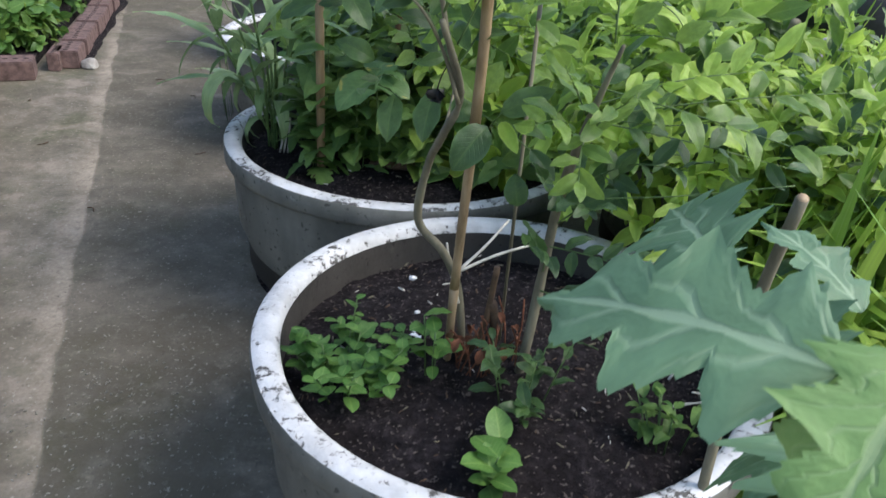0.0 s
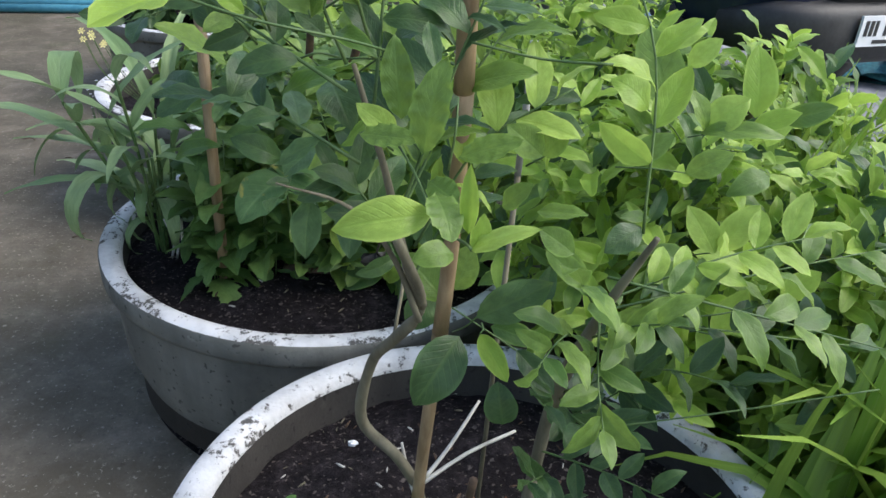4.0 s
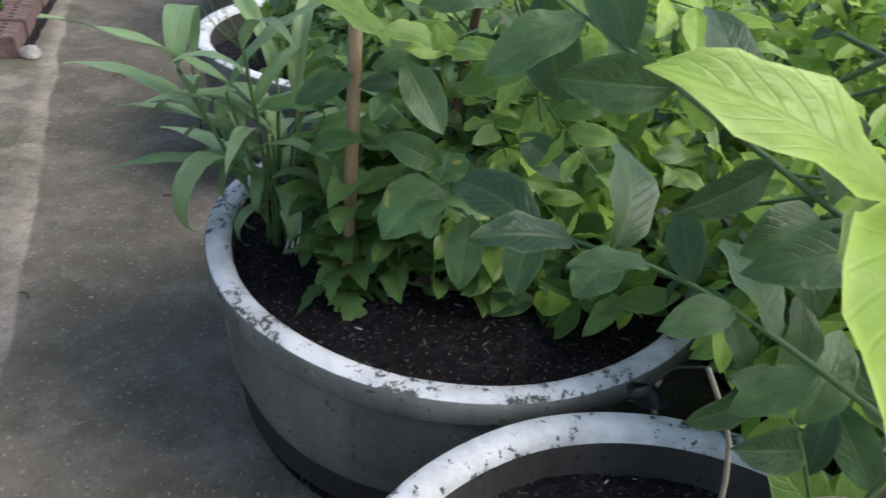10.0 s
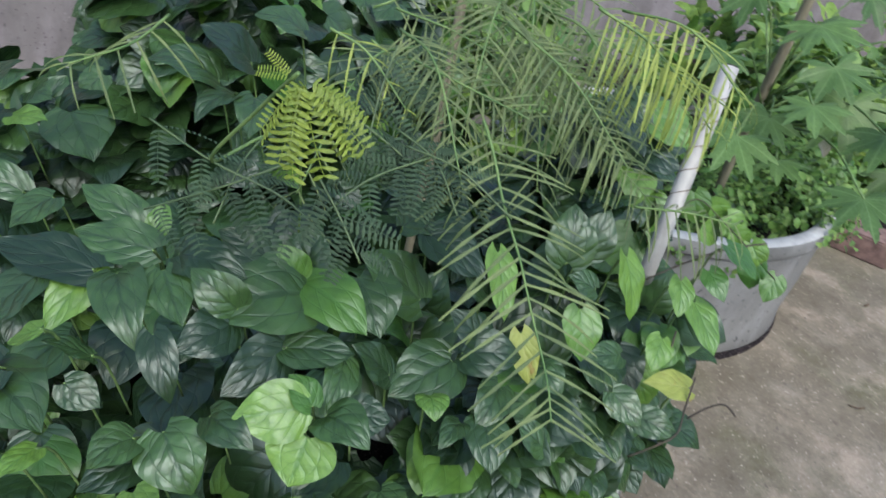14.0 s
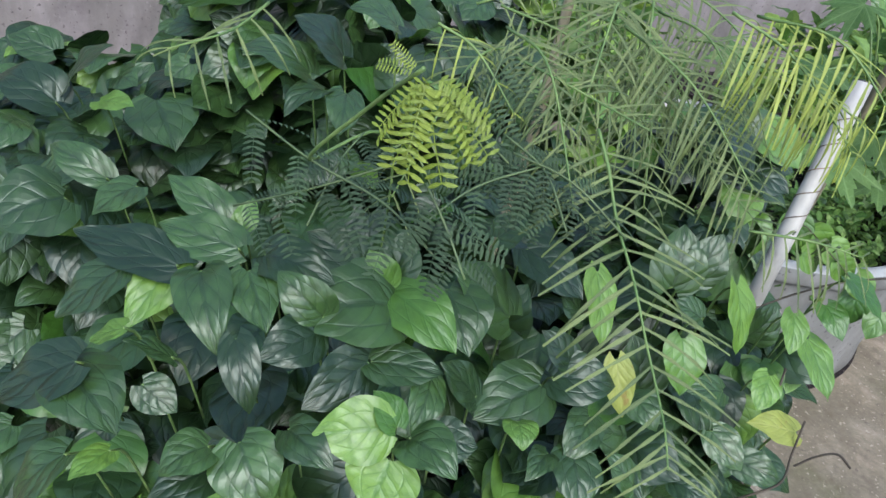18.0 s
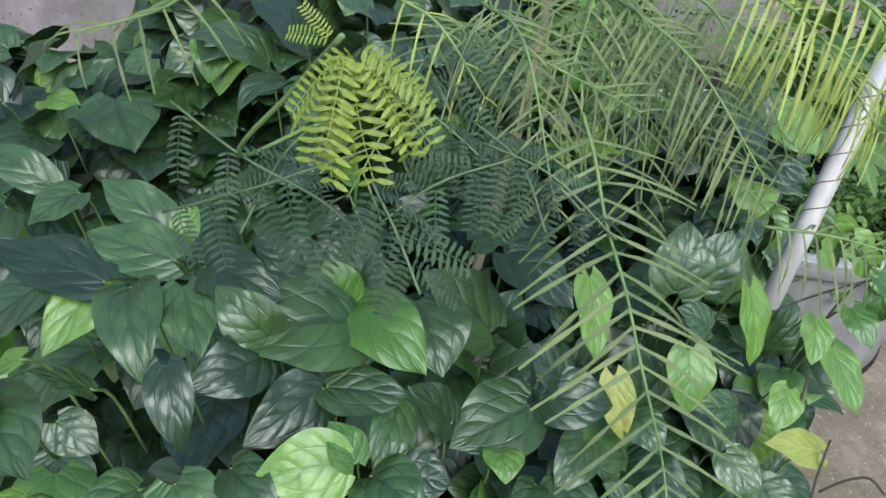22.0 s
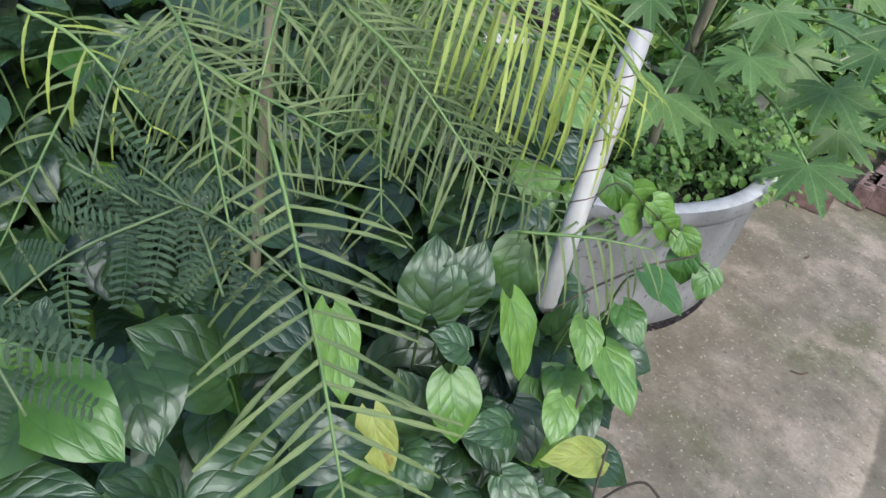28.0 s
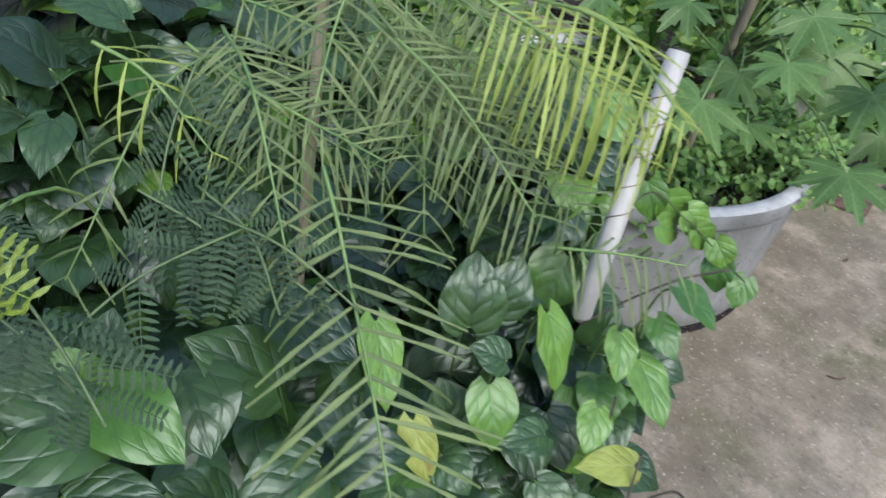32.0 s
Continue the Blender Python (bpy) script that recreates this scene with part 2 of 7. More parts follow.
    col = mix(nt, math_node(nt, "MULTIPLY", lines, show), col, vein)
    if edge:
        col = mix(nt, math_node(nt, "MULTIPLY", ramp(nt, av, [(0.8, grey(0)), (0.97, grey(1))]), edge), col, tuple(min(1.0, 1.7 * v) for v in light))
    if spot:
        s = ramp(nt, grain(4.0, 3, 0.5), [(0.62, grey(0)), (0.7, grey(0.8))])
        col = mix(nt, s, col, spot)
    nt.links.new(col, bs.inputs["Base Color"])
    bs.inputs["Roughness"].default_value = gloss
    bs.inputs["Specular IOR Level"].default_value = 0.4 if palm else 0.45
    if palm:
        bs.inputs["Specular Tint"].default_value = (0.78, 0.95, 1.0, 1)
    bs.inputs["Coat Weight"].default_value, bs.inputs["Coat Roughness"].default_value = coat, 0.24
    h = math_node(nt, "MULTIPLY_ADD", lines, -0.8, quilt)
    bump(nt, bs, h, crinkle, 0.006)
    tr = nt.nodes.new("ShaderNodeBsdfTranslucent")
    nt.links.new(mix(nt, 0.5, col, light), tr.inputs[0])
    ms = nt.nodes.new("ShaderNodeMixShader")
    ms.inputs[0].default_value = through
    nt.links.new(bs.outputs[0], ms.inputs[1])
    nt.links.new(tr.outputs[0], ms.inputs[2])
    nt.links.new(ms.outputs[0], nt.nodes["Material Output"].inputs[0])
    return m


def plain(name, a, b, scale, rough, metal=0.0, strength=0.2, stretch=None):
    m, nt, bs = mat(name)
    n = tex_noise(nt, scale, 5, 0.65, stretch=stretch)
    nt.links.new(ramp(nt, n, [(0.35, a), (0.65, b)]), bs.inputs["Base Color"])
    bs.inputs["Roughness"].default_value, bs.inputs["Metallic"].default_value = rough, metal
    if strength:
        bump(nt, bs, n, strength, 0.004)
    return m


FLOOR = concrete_floor()
POT_A = pot_concrete("planter_concrete", 0.19, (1.0, 0.985, 0.87))
POT_B = pot_concrete("pale_planter_concrete", 0.185, (0.97, 1.0, 1.04))
WALL = pot_concrete("mauve_grey_wall", 0.14, (1.06, 0.97, 1.06))
RIM_WHITE = rim_paint("whitewashed_rim", (0.68, 0.68, 0.69), (0.09, 0.085, 0.08), 0.648)
RIM_GREY = rim_paint("bare_rim", (0.36, 0.37, 0.38), (0.14, 0.13, 0.12), 0.55)
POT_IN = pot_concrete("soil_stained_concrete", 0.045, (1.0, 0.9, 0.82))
SOIL = soil_mat()
RUNNER = plain("dark_runner", (0.02, 0.016, 0.012), (0.05, 0.04, 0.03), 30, 0.8)
LIME_DARK = leaf_mat("mature_citrus_leaf", (0.026, 0.068, 0.024), (0.11, 0.2, 0.062), (0.13, 0.22, 0.06), 0.4, 0.28, edge=0.2, show=0.3)
LIME_YOUNG = leaf_mat("young_citrus_leaf", (0.28, 0.46, 0.05), (0.5, 0.68, 0.15), (0.3, 0.5, 0.06), 0.4, 0.45, edge=0.3, show=0.22)
LIME_MID = leaf_mat("citrus_leaf", (0.06, 0.145, 0.03), (0.28, 0.42, 0.085), (0.2, 0.33, 0.08), 0.4, 0.38, edge=0.25, show=0.28)
BETEL = leaf_mat("wild_betel_leaf", (0.0078, 0.021, 0.0075), (0.034, 0.078, 0.021), (0.004, 0.013, 0.005), 0.38, 0.05, 3.0, 0.3, palm=True, coat=0.2, show=0.5)
BETEL_YOUNG = leaf_mat("young_betel_leaf", (0.03, 0.095, 0.014), (0.125, 0.235, 0.042), (0.03, 0.1, 0.018), 0.42, 0.18, 3.0, 0.24, palm=True, coat=0.2, show=0.5)
BETEL_YELLOW = leaf_mat("yellowed_betel_leaf", (0.2, 0.26, 0.05), (0.4, 0.4, 0.13), (0.42, 0.42, 0.2), 0.5, 0.3, 3.8, 0.25, spot=(0.2, 0.13, 0.04), palm=True, show=0.2)
EGG = leaf_mat("spiny_lobed_leaf", (0.1, 0.2, 0.105), (0.17, 0.3, 0.165), (0.34, 0.46, 0.31), 0.5, 0.22, 4.0, 0.3, show=0.7)
EGG_PALE = leaf_mat("pale_lobed_leaf", (0.17, 0.32, 0.1), (0.27, 0.43, 0.16), (0.4, 0.5, 0.3), 0.6, 0.3, 7.0, 0.3)
WEED = leaf_mat("weed_leaf", (0.06, 0.15, 0.035), (0.24, 0.38, 0.1), (0.18, 0.3, 0.09), 0.5, 0.35, show=0.35)
LONG = leaf_mat("long_weed_leaf", (0.17, 0.29, 0.11), (0.38, 0.5, 0.24), (0.3, 0.4, 0.22), 0.5, 0.25, show=0.3)
SPOTTED = leaf_mat("spotted_weed_leaf", (0.07, 0.16, 0.05), (0.15, 0.27, 0.09), (0.2, 0.32, 0.12), 0.5, 0.25, spot=(0.5, 0.42, 0.08))
HERB = leaf_mat("mint_leaf", (0.07, 0.18, 0.035), (0.17, 0.33, 0.075), (0.28, 0.42, 0.12), 0.5, 0.3)
GRASS = leaf_mat("grass_blade", (0.14, 0.3, 0.03), (0.4, 0.55, 0.1), (0.25, 0.36, 0.1), 0.5, 0.3, 1.0, 0.1)
FROND = leaf_mat("feathery_pinna", (0.048, 0.085, 0.028), (0.135, 0.185, 0.066), (0.2, 0.26, 0.1), 0.5, 0.2, 30.0, 0.3)
FROND_LIME = leaf_mat("young_feathery_pinna", (0.14, 0.2, 0.035), (0.29, 0.36, 0.075), (0.34, 0.42, 0.1), 0.5, 0.3, 20.0, 0.2)
SPRIG_LIME = leaf_mat("lime_green_leaflet", (0.1, 0.165, 0.018), (0.2, 0.27, 0.036), (0.36, 0.46, 0.1), 0.5, 0.35, 2.0, 0.15)
STEM_DARK = plain("dark_green_stem", (0.03, 0.06, 0.025), (0.07, 0.11, 0.045), 30, 0.6)
FROND_DARK = leaf_mat("dark_feathery_leaflet", (0.012, 0.032, 0.016), (0.03, 0.066, 0.03), (0.05, 0.1, 0.05), 0.8, 0.12, 2.0, 0.1)
PAPAYA = leaf_mat("lobed_papaya_leaf", (0.034, 0.088, 0.02), (0.1, 0.19, 0.05), (0.2, 0.32, 0.13), 0.5, 0.3, 7.0, 0.2, show=0.35)
STEM_GREEN = plain("green_stem", (0.05, 0.11, 0.03), (0.12, 0.19, 0.06), 30, 0.6)
BARK = plain("grey_green_bark", (0.1, 0.09, 0.06), (0.22, 0.2, 0.14), 25, 0.85, 0, 0.5, (1, 1, 0.25))
BARK_BROWN = plain("brown_twig", (0.045, 0.028, 0.018), (0.13, 0.08, 0.048), 30, 0.85, 0, 0.4)
BAMBOO = plain("dry_bamboo", (0.22, 0.145, 0.08), (0.4, 0.29, 0.175), 16, 0.55, 0, 0.25, (3, 3, 0.3))
RUST = plain("reddish_dead_leaf", (0.09, 0.03, 0.015), (0.24, 0.09, 0.045), 40, 0.85, 0, 0.4)
DRY = plain("dry_white_stick", (0.42, 0.4, 0.36), (0.68, 0.66, 0.6), 30, 0.8)
TAPE = plain("pink_tape", (0.75, 0.09, 0.22), (0.85, 0.2, 0.35), 20, 0.5)
PIPE_GREY = plain("weathered_grey_pipe", (0.2, 0.2, 0.2), (0.4, 0.4, 0.4), 14, 0.55, 0, 0.25, (1, 1, 0.3))
PIPE_BLUE = plain("blue_plastic_pipe", (0.07, 0.3, 0.42), (0.12, 0.4, 0.52), 10, 0.4)
BRICK = plain("dark_red_brick", (0.085, 0.054, 0.05), (0.21, 0.135, 0.122), 22, 0.9, 0, 0.6)
GRIT = plain("yard_grit", (0.13, 0.12, 0.095), (0.33, 0.31, 0.27), 60, 0.9)
STRAW = plain("dry_leaf_skin", (0.28, 0.26, 0.2), (0.46, 0.43, 0.34), 40, 0.8)
STONE = plain("pale_stone", (0.24, 0.22, 0.2), (0.42, 0.4, 0.37), 20, 0.9)
HOLE = plain("brick_hole_dust", (0.02, 0.014, 0.012), (0.05, 0.03, 0.025), 20, 0.95)
SLAB = plain("grey_paving_slab", (0.17, 0.175, 0.19), (0.3, 0.3, 0.32), 6, 0.85, 0, 0.3)
CAR = plain("dark_blue_car_paint", (0.008, 0.012, 0.035), (0.012, 0.018, 0.05), 4, 0.18, 0.2, 0)
BLACK = plain("black_plastic", (0.01, 0.01, 0.011), (0.022, 0.022, 0.024), 30, 0.55)
CHROME = plain("chrome", (0.75, 0.76, 0.8), (0.85, 0.86, 0.9), 8, 0.12, 1.0, 0)
YELLOW = plain("pale_yellow_petal", (0.6, 0.55, 0.2), (0.75, 0.7, 0.32), 30, 0.6)
PLATE = plain("white_plate", (0.72, 0.73, 0.75), (0.8, 0.8, 0.82), 8, 0.4, 0, 0)
INK = plain("plate_ink", (0.01, 0.01, 0.012), (0.02, 0.02, 0.022), 8, 0.5, 0, 0)
RUBBER = plain("tyre_rubber", (0.012, 0.012, 0.012), (0.03, 0.03, 0.03), 25, 0.85)
NET = plain("teal_netting", (0.006, 0.05, 0.07), (0.03, 0.16, 0.19), 25, 0.75, 0, 0.5)

# ---- building helpers ----
rng = np.random.default_rng(7)


def mesh_from(name, verts, faces, material, uvs=None, smooth=True):
    me = bpy.data.meshes.new(name)
    me.from_pydata([tuple(v) for v in verts], [], [tuple(f) for f in faces])
    if uvs is not None:
        lay = me.uv_layers.new(name="UVMap")
        idx = np.empty(len(me.loops), dtype=np.int32)
        me.loops.foreach_get("vertex_index", idx)
        lay.data.foreach_set("uv", np.asarray(uvs, dtype=np.float32)[idx].ravel())
    me.materials.append(material)
    if smooth:
        me.polygons.foreach_set("use_smooth", np.ones(len(me.polygons), dtype=bool))
    me.update()
    return me


def piece(name, me, parent=None, m=None, label=""):
    ob = new(name, me)
    if parent is not None:
        ob.parent = parent
    if m is not None:
        ob.matrix_basis = m
    if label:
        ob["label"] = label
    return ob


def thing(name, label, category, group="", kind="", at=(0, 0, 0)):
    e = new(name)
    e.location = at
    e.empty_display_size = 0.05
    return tagged(e, label, category, group, kind)


def part(name, bm, material, parent, label="", smooth=True):
    me = bpy.data.meshes.new(name)
    bm.to_mesh(me)
    bm.free()
    me.materials.append(material)
    if smooth:
        me.polygons.foreach_set("use_smooth", np.ones(len(me.polygons), dtype=bool))
    return piece(name, me, parent, None, label)


def tube_data(points, radii, seg=7, cap=True):
    pts = [Vector(p) for p in points]
    if np.isscalar(radii):
        radii = [radii] * len(pts)
    verts, faces = [], []
    side = None
    for i, p in enumerate(pts):
        d = (pts[min(i + 1, len(pts) - 1)] - pts[max(i - 1, 0)]).normalized()
        if side is None:
            side = d.orthogonal().normalized()
        side = (side - d * side.dot(d)).normalized()
        up = d.cross(side)
        for k in range(seg):
            a = 2 * math.pi * k / seg
            verts.append(p + (side * math.cos(a) + up * math.sin(a)) * radii[i])
    for i in range(len(pts) - 1):
        for k in range(seg):
            a, b = i * seg + k, i * seg + (k + 1) % seg
            faces.append((a, b, b + seg, a + seg))
    if cap:
        faces.append(tuple(range(seg))[::-1])
        faces.append(tuple(range((len(pts) - 1) * seg, len(pts) * seg)))
    return verts, faces


def tube(name, points, radii, material, parent, seg=7, label=""):
    v, f = tube_data(points, radii, seg)
    return piece(name, mesh_from(name, v, f, material), parent, None, label)


def bend(points, n=6):
    """A smooth line through a few points."""
    pts = [Vector(p) for p in points]
    if len(pts) < 3:
        return [pts[0].lerp(pts[-1], i / n) for i in range(n + 1)]
    ext = [pts[0] * 2 - pts[1]] + pts + [pts[-1] * 2 - pts[-2]]
    out = []
    for i in range(1, len(ext) - 2):
        a, b, c, d = ext[i - 1:i + 3]
        for k in range(n):
            t = k / n
            out.append(0.5 * ((2 * b) + (c - a) * t + (2 * a - 5 * b + 4 * c - d) * t * t + (3 * b - a - 3 * c + d) * t ** 3))
    out.append(pts[-1])
    return out


def leaf_data(width, nu=6, nv=2, fold=0.25, droop=0.35, wave=0.0, waves=3, twist=0.0, seed=0, back=0.0, chord=False):
    """A leaf of length one along +y, facing +z: width(u) is its half width. Returns verts, faces, uvs."""
    r = np.random.default_rng(seed)
    ph = r.uniform(0, 6.28, 2)
    verts, uvs, faces = [], [], []
    y = z = 0.0
    for i in range(nu + 1):
        u = i / nu
        if i:
            a = -droop * (u - 0.25)
            y += math.cos(a) / nu
            z += math.sin(a) / nu
        for j in range(-nv, nv + 1):
            v = j / nv
            w = width(u) * v
            lift = fold * abs(w) + wave * math.sin(waves * 6.28 * u + ph[int(v > 0)]) * abs(v) ** 1.5 - 0.35 * fold * abs(v) * abs(w)
            tw = twist * u
            verts.append((w * math.cos(tw), y - back * abs(v) ** 1.6 * (1 - u) ** 3, z + lift + w * math.sin(tw)))
            uvs.append((u, v * 0.5 + 0.5))
    k = 2 * nv + 1
    for i in range(nu):
        for j in range(k - 1):
            a = i * k + j
            faces.append((a, a + 1, a + 1 + k, a + k))
    verts = np.array(verts)
    if chord:
        # turn and stretch so that the tip lies one away along +y
        r = math.hypot(y, z)
        c, s = y / r, z / r
        verts = np.stack([verts[:, 0], (verts[:, 1] * c + verts[:, 2] * s) / r, (verts[:, 2] * c - verts[:, 1] * s) / r], axis=1)
    return verts, faces, np.array(uvs)


def w_lime(u):
    return 0.225 * max(0.015, math.sin(math.pi * min(1, u ** 0.92)) ** 0.72)


def w_betel(u):
    s = math.sin(math.pi * min(1.0, (u + 0.012) ** 0.68))
    return 0.37 * max(0.008, s ** (0.6 if u < 0.36 else 0.86))


def w_lance(u):
    return 0.235 * max(0.03, math.sin(math.pi * u ** 0.82) ** 0.8) * (1 + 0.07 * math.sin(u * 44))


def w_narrow(u):
    return 0.085 * max(0.03, math.sin(math.pi * u ** 0.75) ** 0.8)


def w_blade(u):
    return 0.028 * max(0.04, (1 - u ** 2.2)) * (0.6 + 0.4 * min(1, u * 5))


def w_round(u):
    return 0.37 * max(0.03, math.sin(math.pi * u ** 0.8) ** 0.6)


def w_strip(u):
    return 0.0185 * (1 - 0.5 * u ** 5) * (1 + 0.28 * math.sin(u * 71))


def variants(name, width, material, n, **kw):
    out = []
    for i in range(n):
        k = dict(kw)
        k["droop"] = kw.get("droop", 0.35) * (0.4 + 1.2 * i / max(1, n - 1))
        k["seed"] = i
        k["fold"] = kw.get("fold", 0.25) * (0.6 + 0.8 * ((i * 7) % n) / n)
        v, f, uv = leaf_data(width, **k)
        out.append((mesh_from(name, v, f, material, uv), v, f, uv))
    return out


def aim(base, way, face, size, roll=0.0):
    """The pose of a leaf that starts at base, runs along way and faces as near to face as it can."""
    y = Vector(way).normalized()
    z = Vector(face)
    z = z - y * z.dot(y)
    z = z.normalized() if z.length > 1e-4 else y.orthogonal().normalized()
    x = y.cross(z)
    m = Matrix((x, y, z)).transposed().to_4x4()
    return Matrix.Translation(base) @ m @ Matrix.Rotation(roll, 4, "Y") @ Matrix.Scale(size, 4)


def joined(name, items, parent, material, label="", kind="stuff"):
    """Many leaves in one mesh: items are (leaf variant, pose)."""
    V, F, U, base = [], [], [], 0
    for (me, v, f, uv), m in items:
        a = np.array(m)
        V.append(v @ a[:3, :3].T + a[:3, 3])
        F.extend([tuple(i + base for i in q) for q in f])
        U.append(uv)
        base += len(v)
    ob = piece(name, mesh_from(name, np.vstack(V), F, material, np.vstack(U)), parent, None, label)
    if kind:
        ob["kind"] = kind
    return ob


def jitter(v, s):
    return Vector(v) + Vector(rng.normal(0, s, 3))


LIME_WRINKLED = variants("leaf", w_lime, LIME_MID, 3, nu=16, nv=4, wave=0.045, waves=5.0, droop=0.6, fold=0.3, twist=0.2, chord=True)
LIME = {k: variants("leaf", w_lime, m, 7, nu=9, nv=3, wave=0.028, waves=2.3, droop=0.75, fold=0.5, twist=0.3, chord=True) for k, m in (("dark", LIME_DARK), ("young", LIME_YOUNG), ("mid", LIME_MID))}
BET = {k: variants("leaf", w_betel, m, 6, nu=14, nv=4, wave=0.026, waves=2.1, droop=0.9, fold=0.16, back=0.16, chord=True) for k, m in (("old", BETEL), ("young", BETEL_YOUNG), ("yellow", BETEL_YELLOW))}
WEEDS = variants("leaf", w_lance, WEED, 4, nu=9, nv=3, droop=1.0, wave=0.025, waves=3, fold=0.4)
ROUNDS = variants("leaf", w_round, HERB, 4, droop=0.4, wave=0.015)
LANCE = variants("leaf", w_narrow, LONG, 4, nu=10, droop=2.4, wave=0.008)
WILT = variants("leaf", w_round, LIME_DARK, 4, droop=1.2, wave=0.03)
BLADES = variants("blade", w_blade, GRASS, 5, nu=7, nv=1, droop=2.2, fold=0.3)


def sprig(parent, base, tip, kind, n, size, sag=0.0, thick=0.0022, face=(0, 0, 1), spread=0.8, singles=True, bag=None, stem=STEM_GREEN):
    """A twig from base to tip with leaves left and right of it; leaves are parts, or go into a bag to be joined."""
    b, t = Vector(base), Vector(tip)
    midp = b.lerp(t, 0.5) + Vector((0, 0, sag)) + Vector(rng.normal(0, 0.008, 3))
    line = bend([b, midp, t], 5)
    tube("twig", line, [thick * (1 - 0.6 * i / len(line)) for i in range(len(line))], stem, parent, 5)
    way = (t - b).normalized()
    side = way.cross(Vector(face))
    side = side.normalized() if side.length > 0.05 else way.orthogonal().normalized()
    for i in range(n):
        k = 0.12 + 0.88 * (i + 0.5) / n
        p = line[min(len(line) - 1, int(k * (len(line) - 1) + 0.5))]
        s = 1 if i % 2 else -1
        end = 1.0 if i >= n - 1 else 0.35
        d = way * (end + rng.uniform(0, 0.3)) + side * s * spread * rng.uniform(0.6, 1.2) * (0.3 if end == 1.0 else 1) + Vector((0, 0, rng.uniform(-0.35, 0.25)))
        f = Vector(face) + Vector(rng.normal(0, 0.35, 3))
        vs = LIME[kind] if isinstance(kind, str) else kind
        lf = vs[int(rng.integers(len(vs)))]
        m = aim(p, d, f, size * rng.uniform(0.65, 1.15), rng.normal(0, 0.25))
        if singles:
            piece("leaf", lf[0], parent, m)
        else:
            bag.append((lf, m))


fl = bmesh.new()
for k in range(6):
    a = k * math.pi / 3
    q = [fl.verts.new(p) for p in ((0, 0, 0), (0.012 * math.cos(a - 0.35), 0.012 * math.sin(a - 0.35), 0.003), (0.017 * math.cos(a), 0.017 * math.sin(a), 0.001), (0.012 * math.cos(a + 0.35), 0.012 * math.sin(a + 0.35), 0.003))]
    fl.faces.new(q)
FLOWER = bpy.data.meshes.new("flower")
fl.to_mesh(FLOWER)
fl.free()
WHITE_FLOWER = FLOWER.copy()
FLOWER.materials.append(YELLOW)
WHITE_FLOWER.materials.append(PLATE)

# ---- ground ----
gm = bmesh.new()
bmesh.ops.create_grid(gm, x_segments=60, y_segments=60, size=8)
for v in gm.verts:
    r = max(abs(v.co.x), abs(v.co.y))
    if r > 7.99:
        v.co.x *= 40
        v.co.y *= 40
    else:
        v.co.z = 0.004 * noise.noise(Vector((v.co.x * 0.9, v.co.y * 0.9, 0)))
ground = part("ground", gm, FLOOR, None)
tagged(ground, "worn grey-brown concrete yard with mossy stains, painted-in planter shade and a pale strip", "ground", "", "structure")

# ---- planters ----


def lathe(profile, seg=96, wob=0.003, seed=0.0):
    bm = bmesh.new()
    rings = []
    for r, z in profile:
        ring = []
        for k in range(seg):
            a = 2 * math.pi * k / seg
            d = r + wob * noise.noise(Vector((math.cos(a) * 2.3 + seed, math.sin(a) * 2.3, z * 6)))
            ring.append(bm.verts.new((d * math.cos(a), d * math.sin(a), z)))
        rings.append(ring)
    for a, b in zip(rings, rings[1:]):
        for k in range(seg):
            bm.faces.new((a[k], a[(k + 1) % seg], b[(k + 1) % seg], b[k]))
    return bm, rings


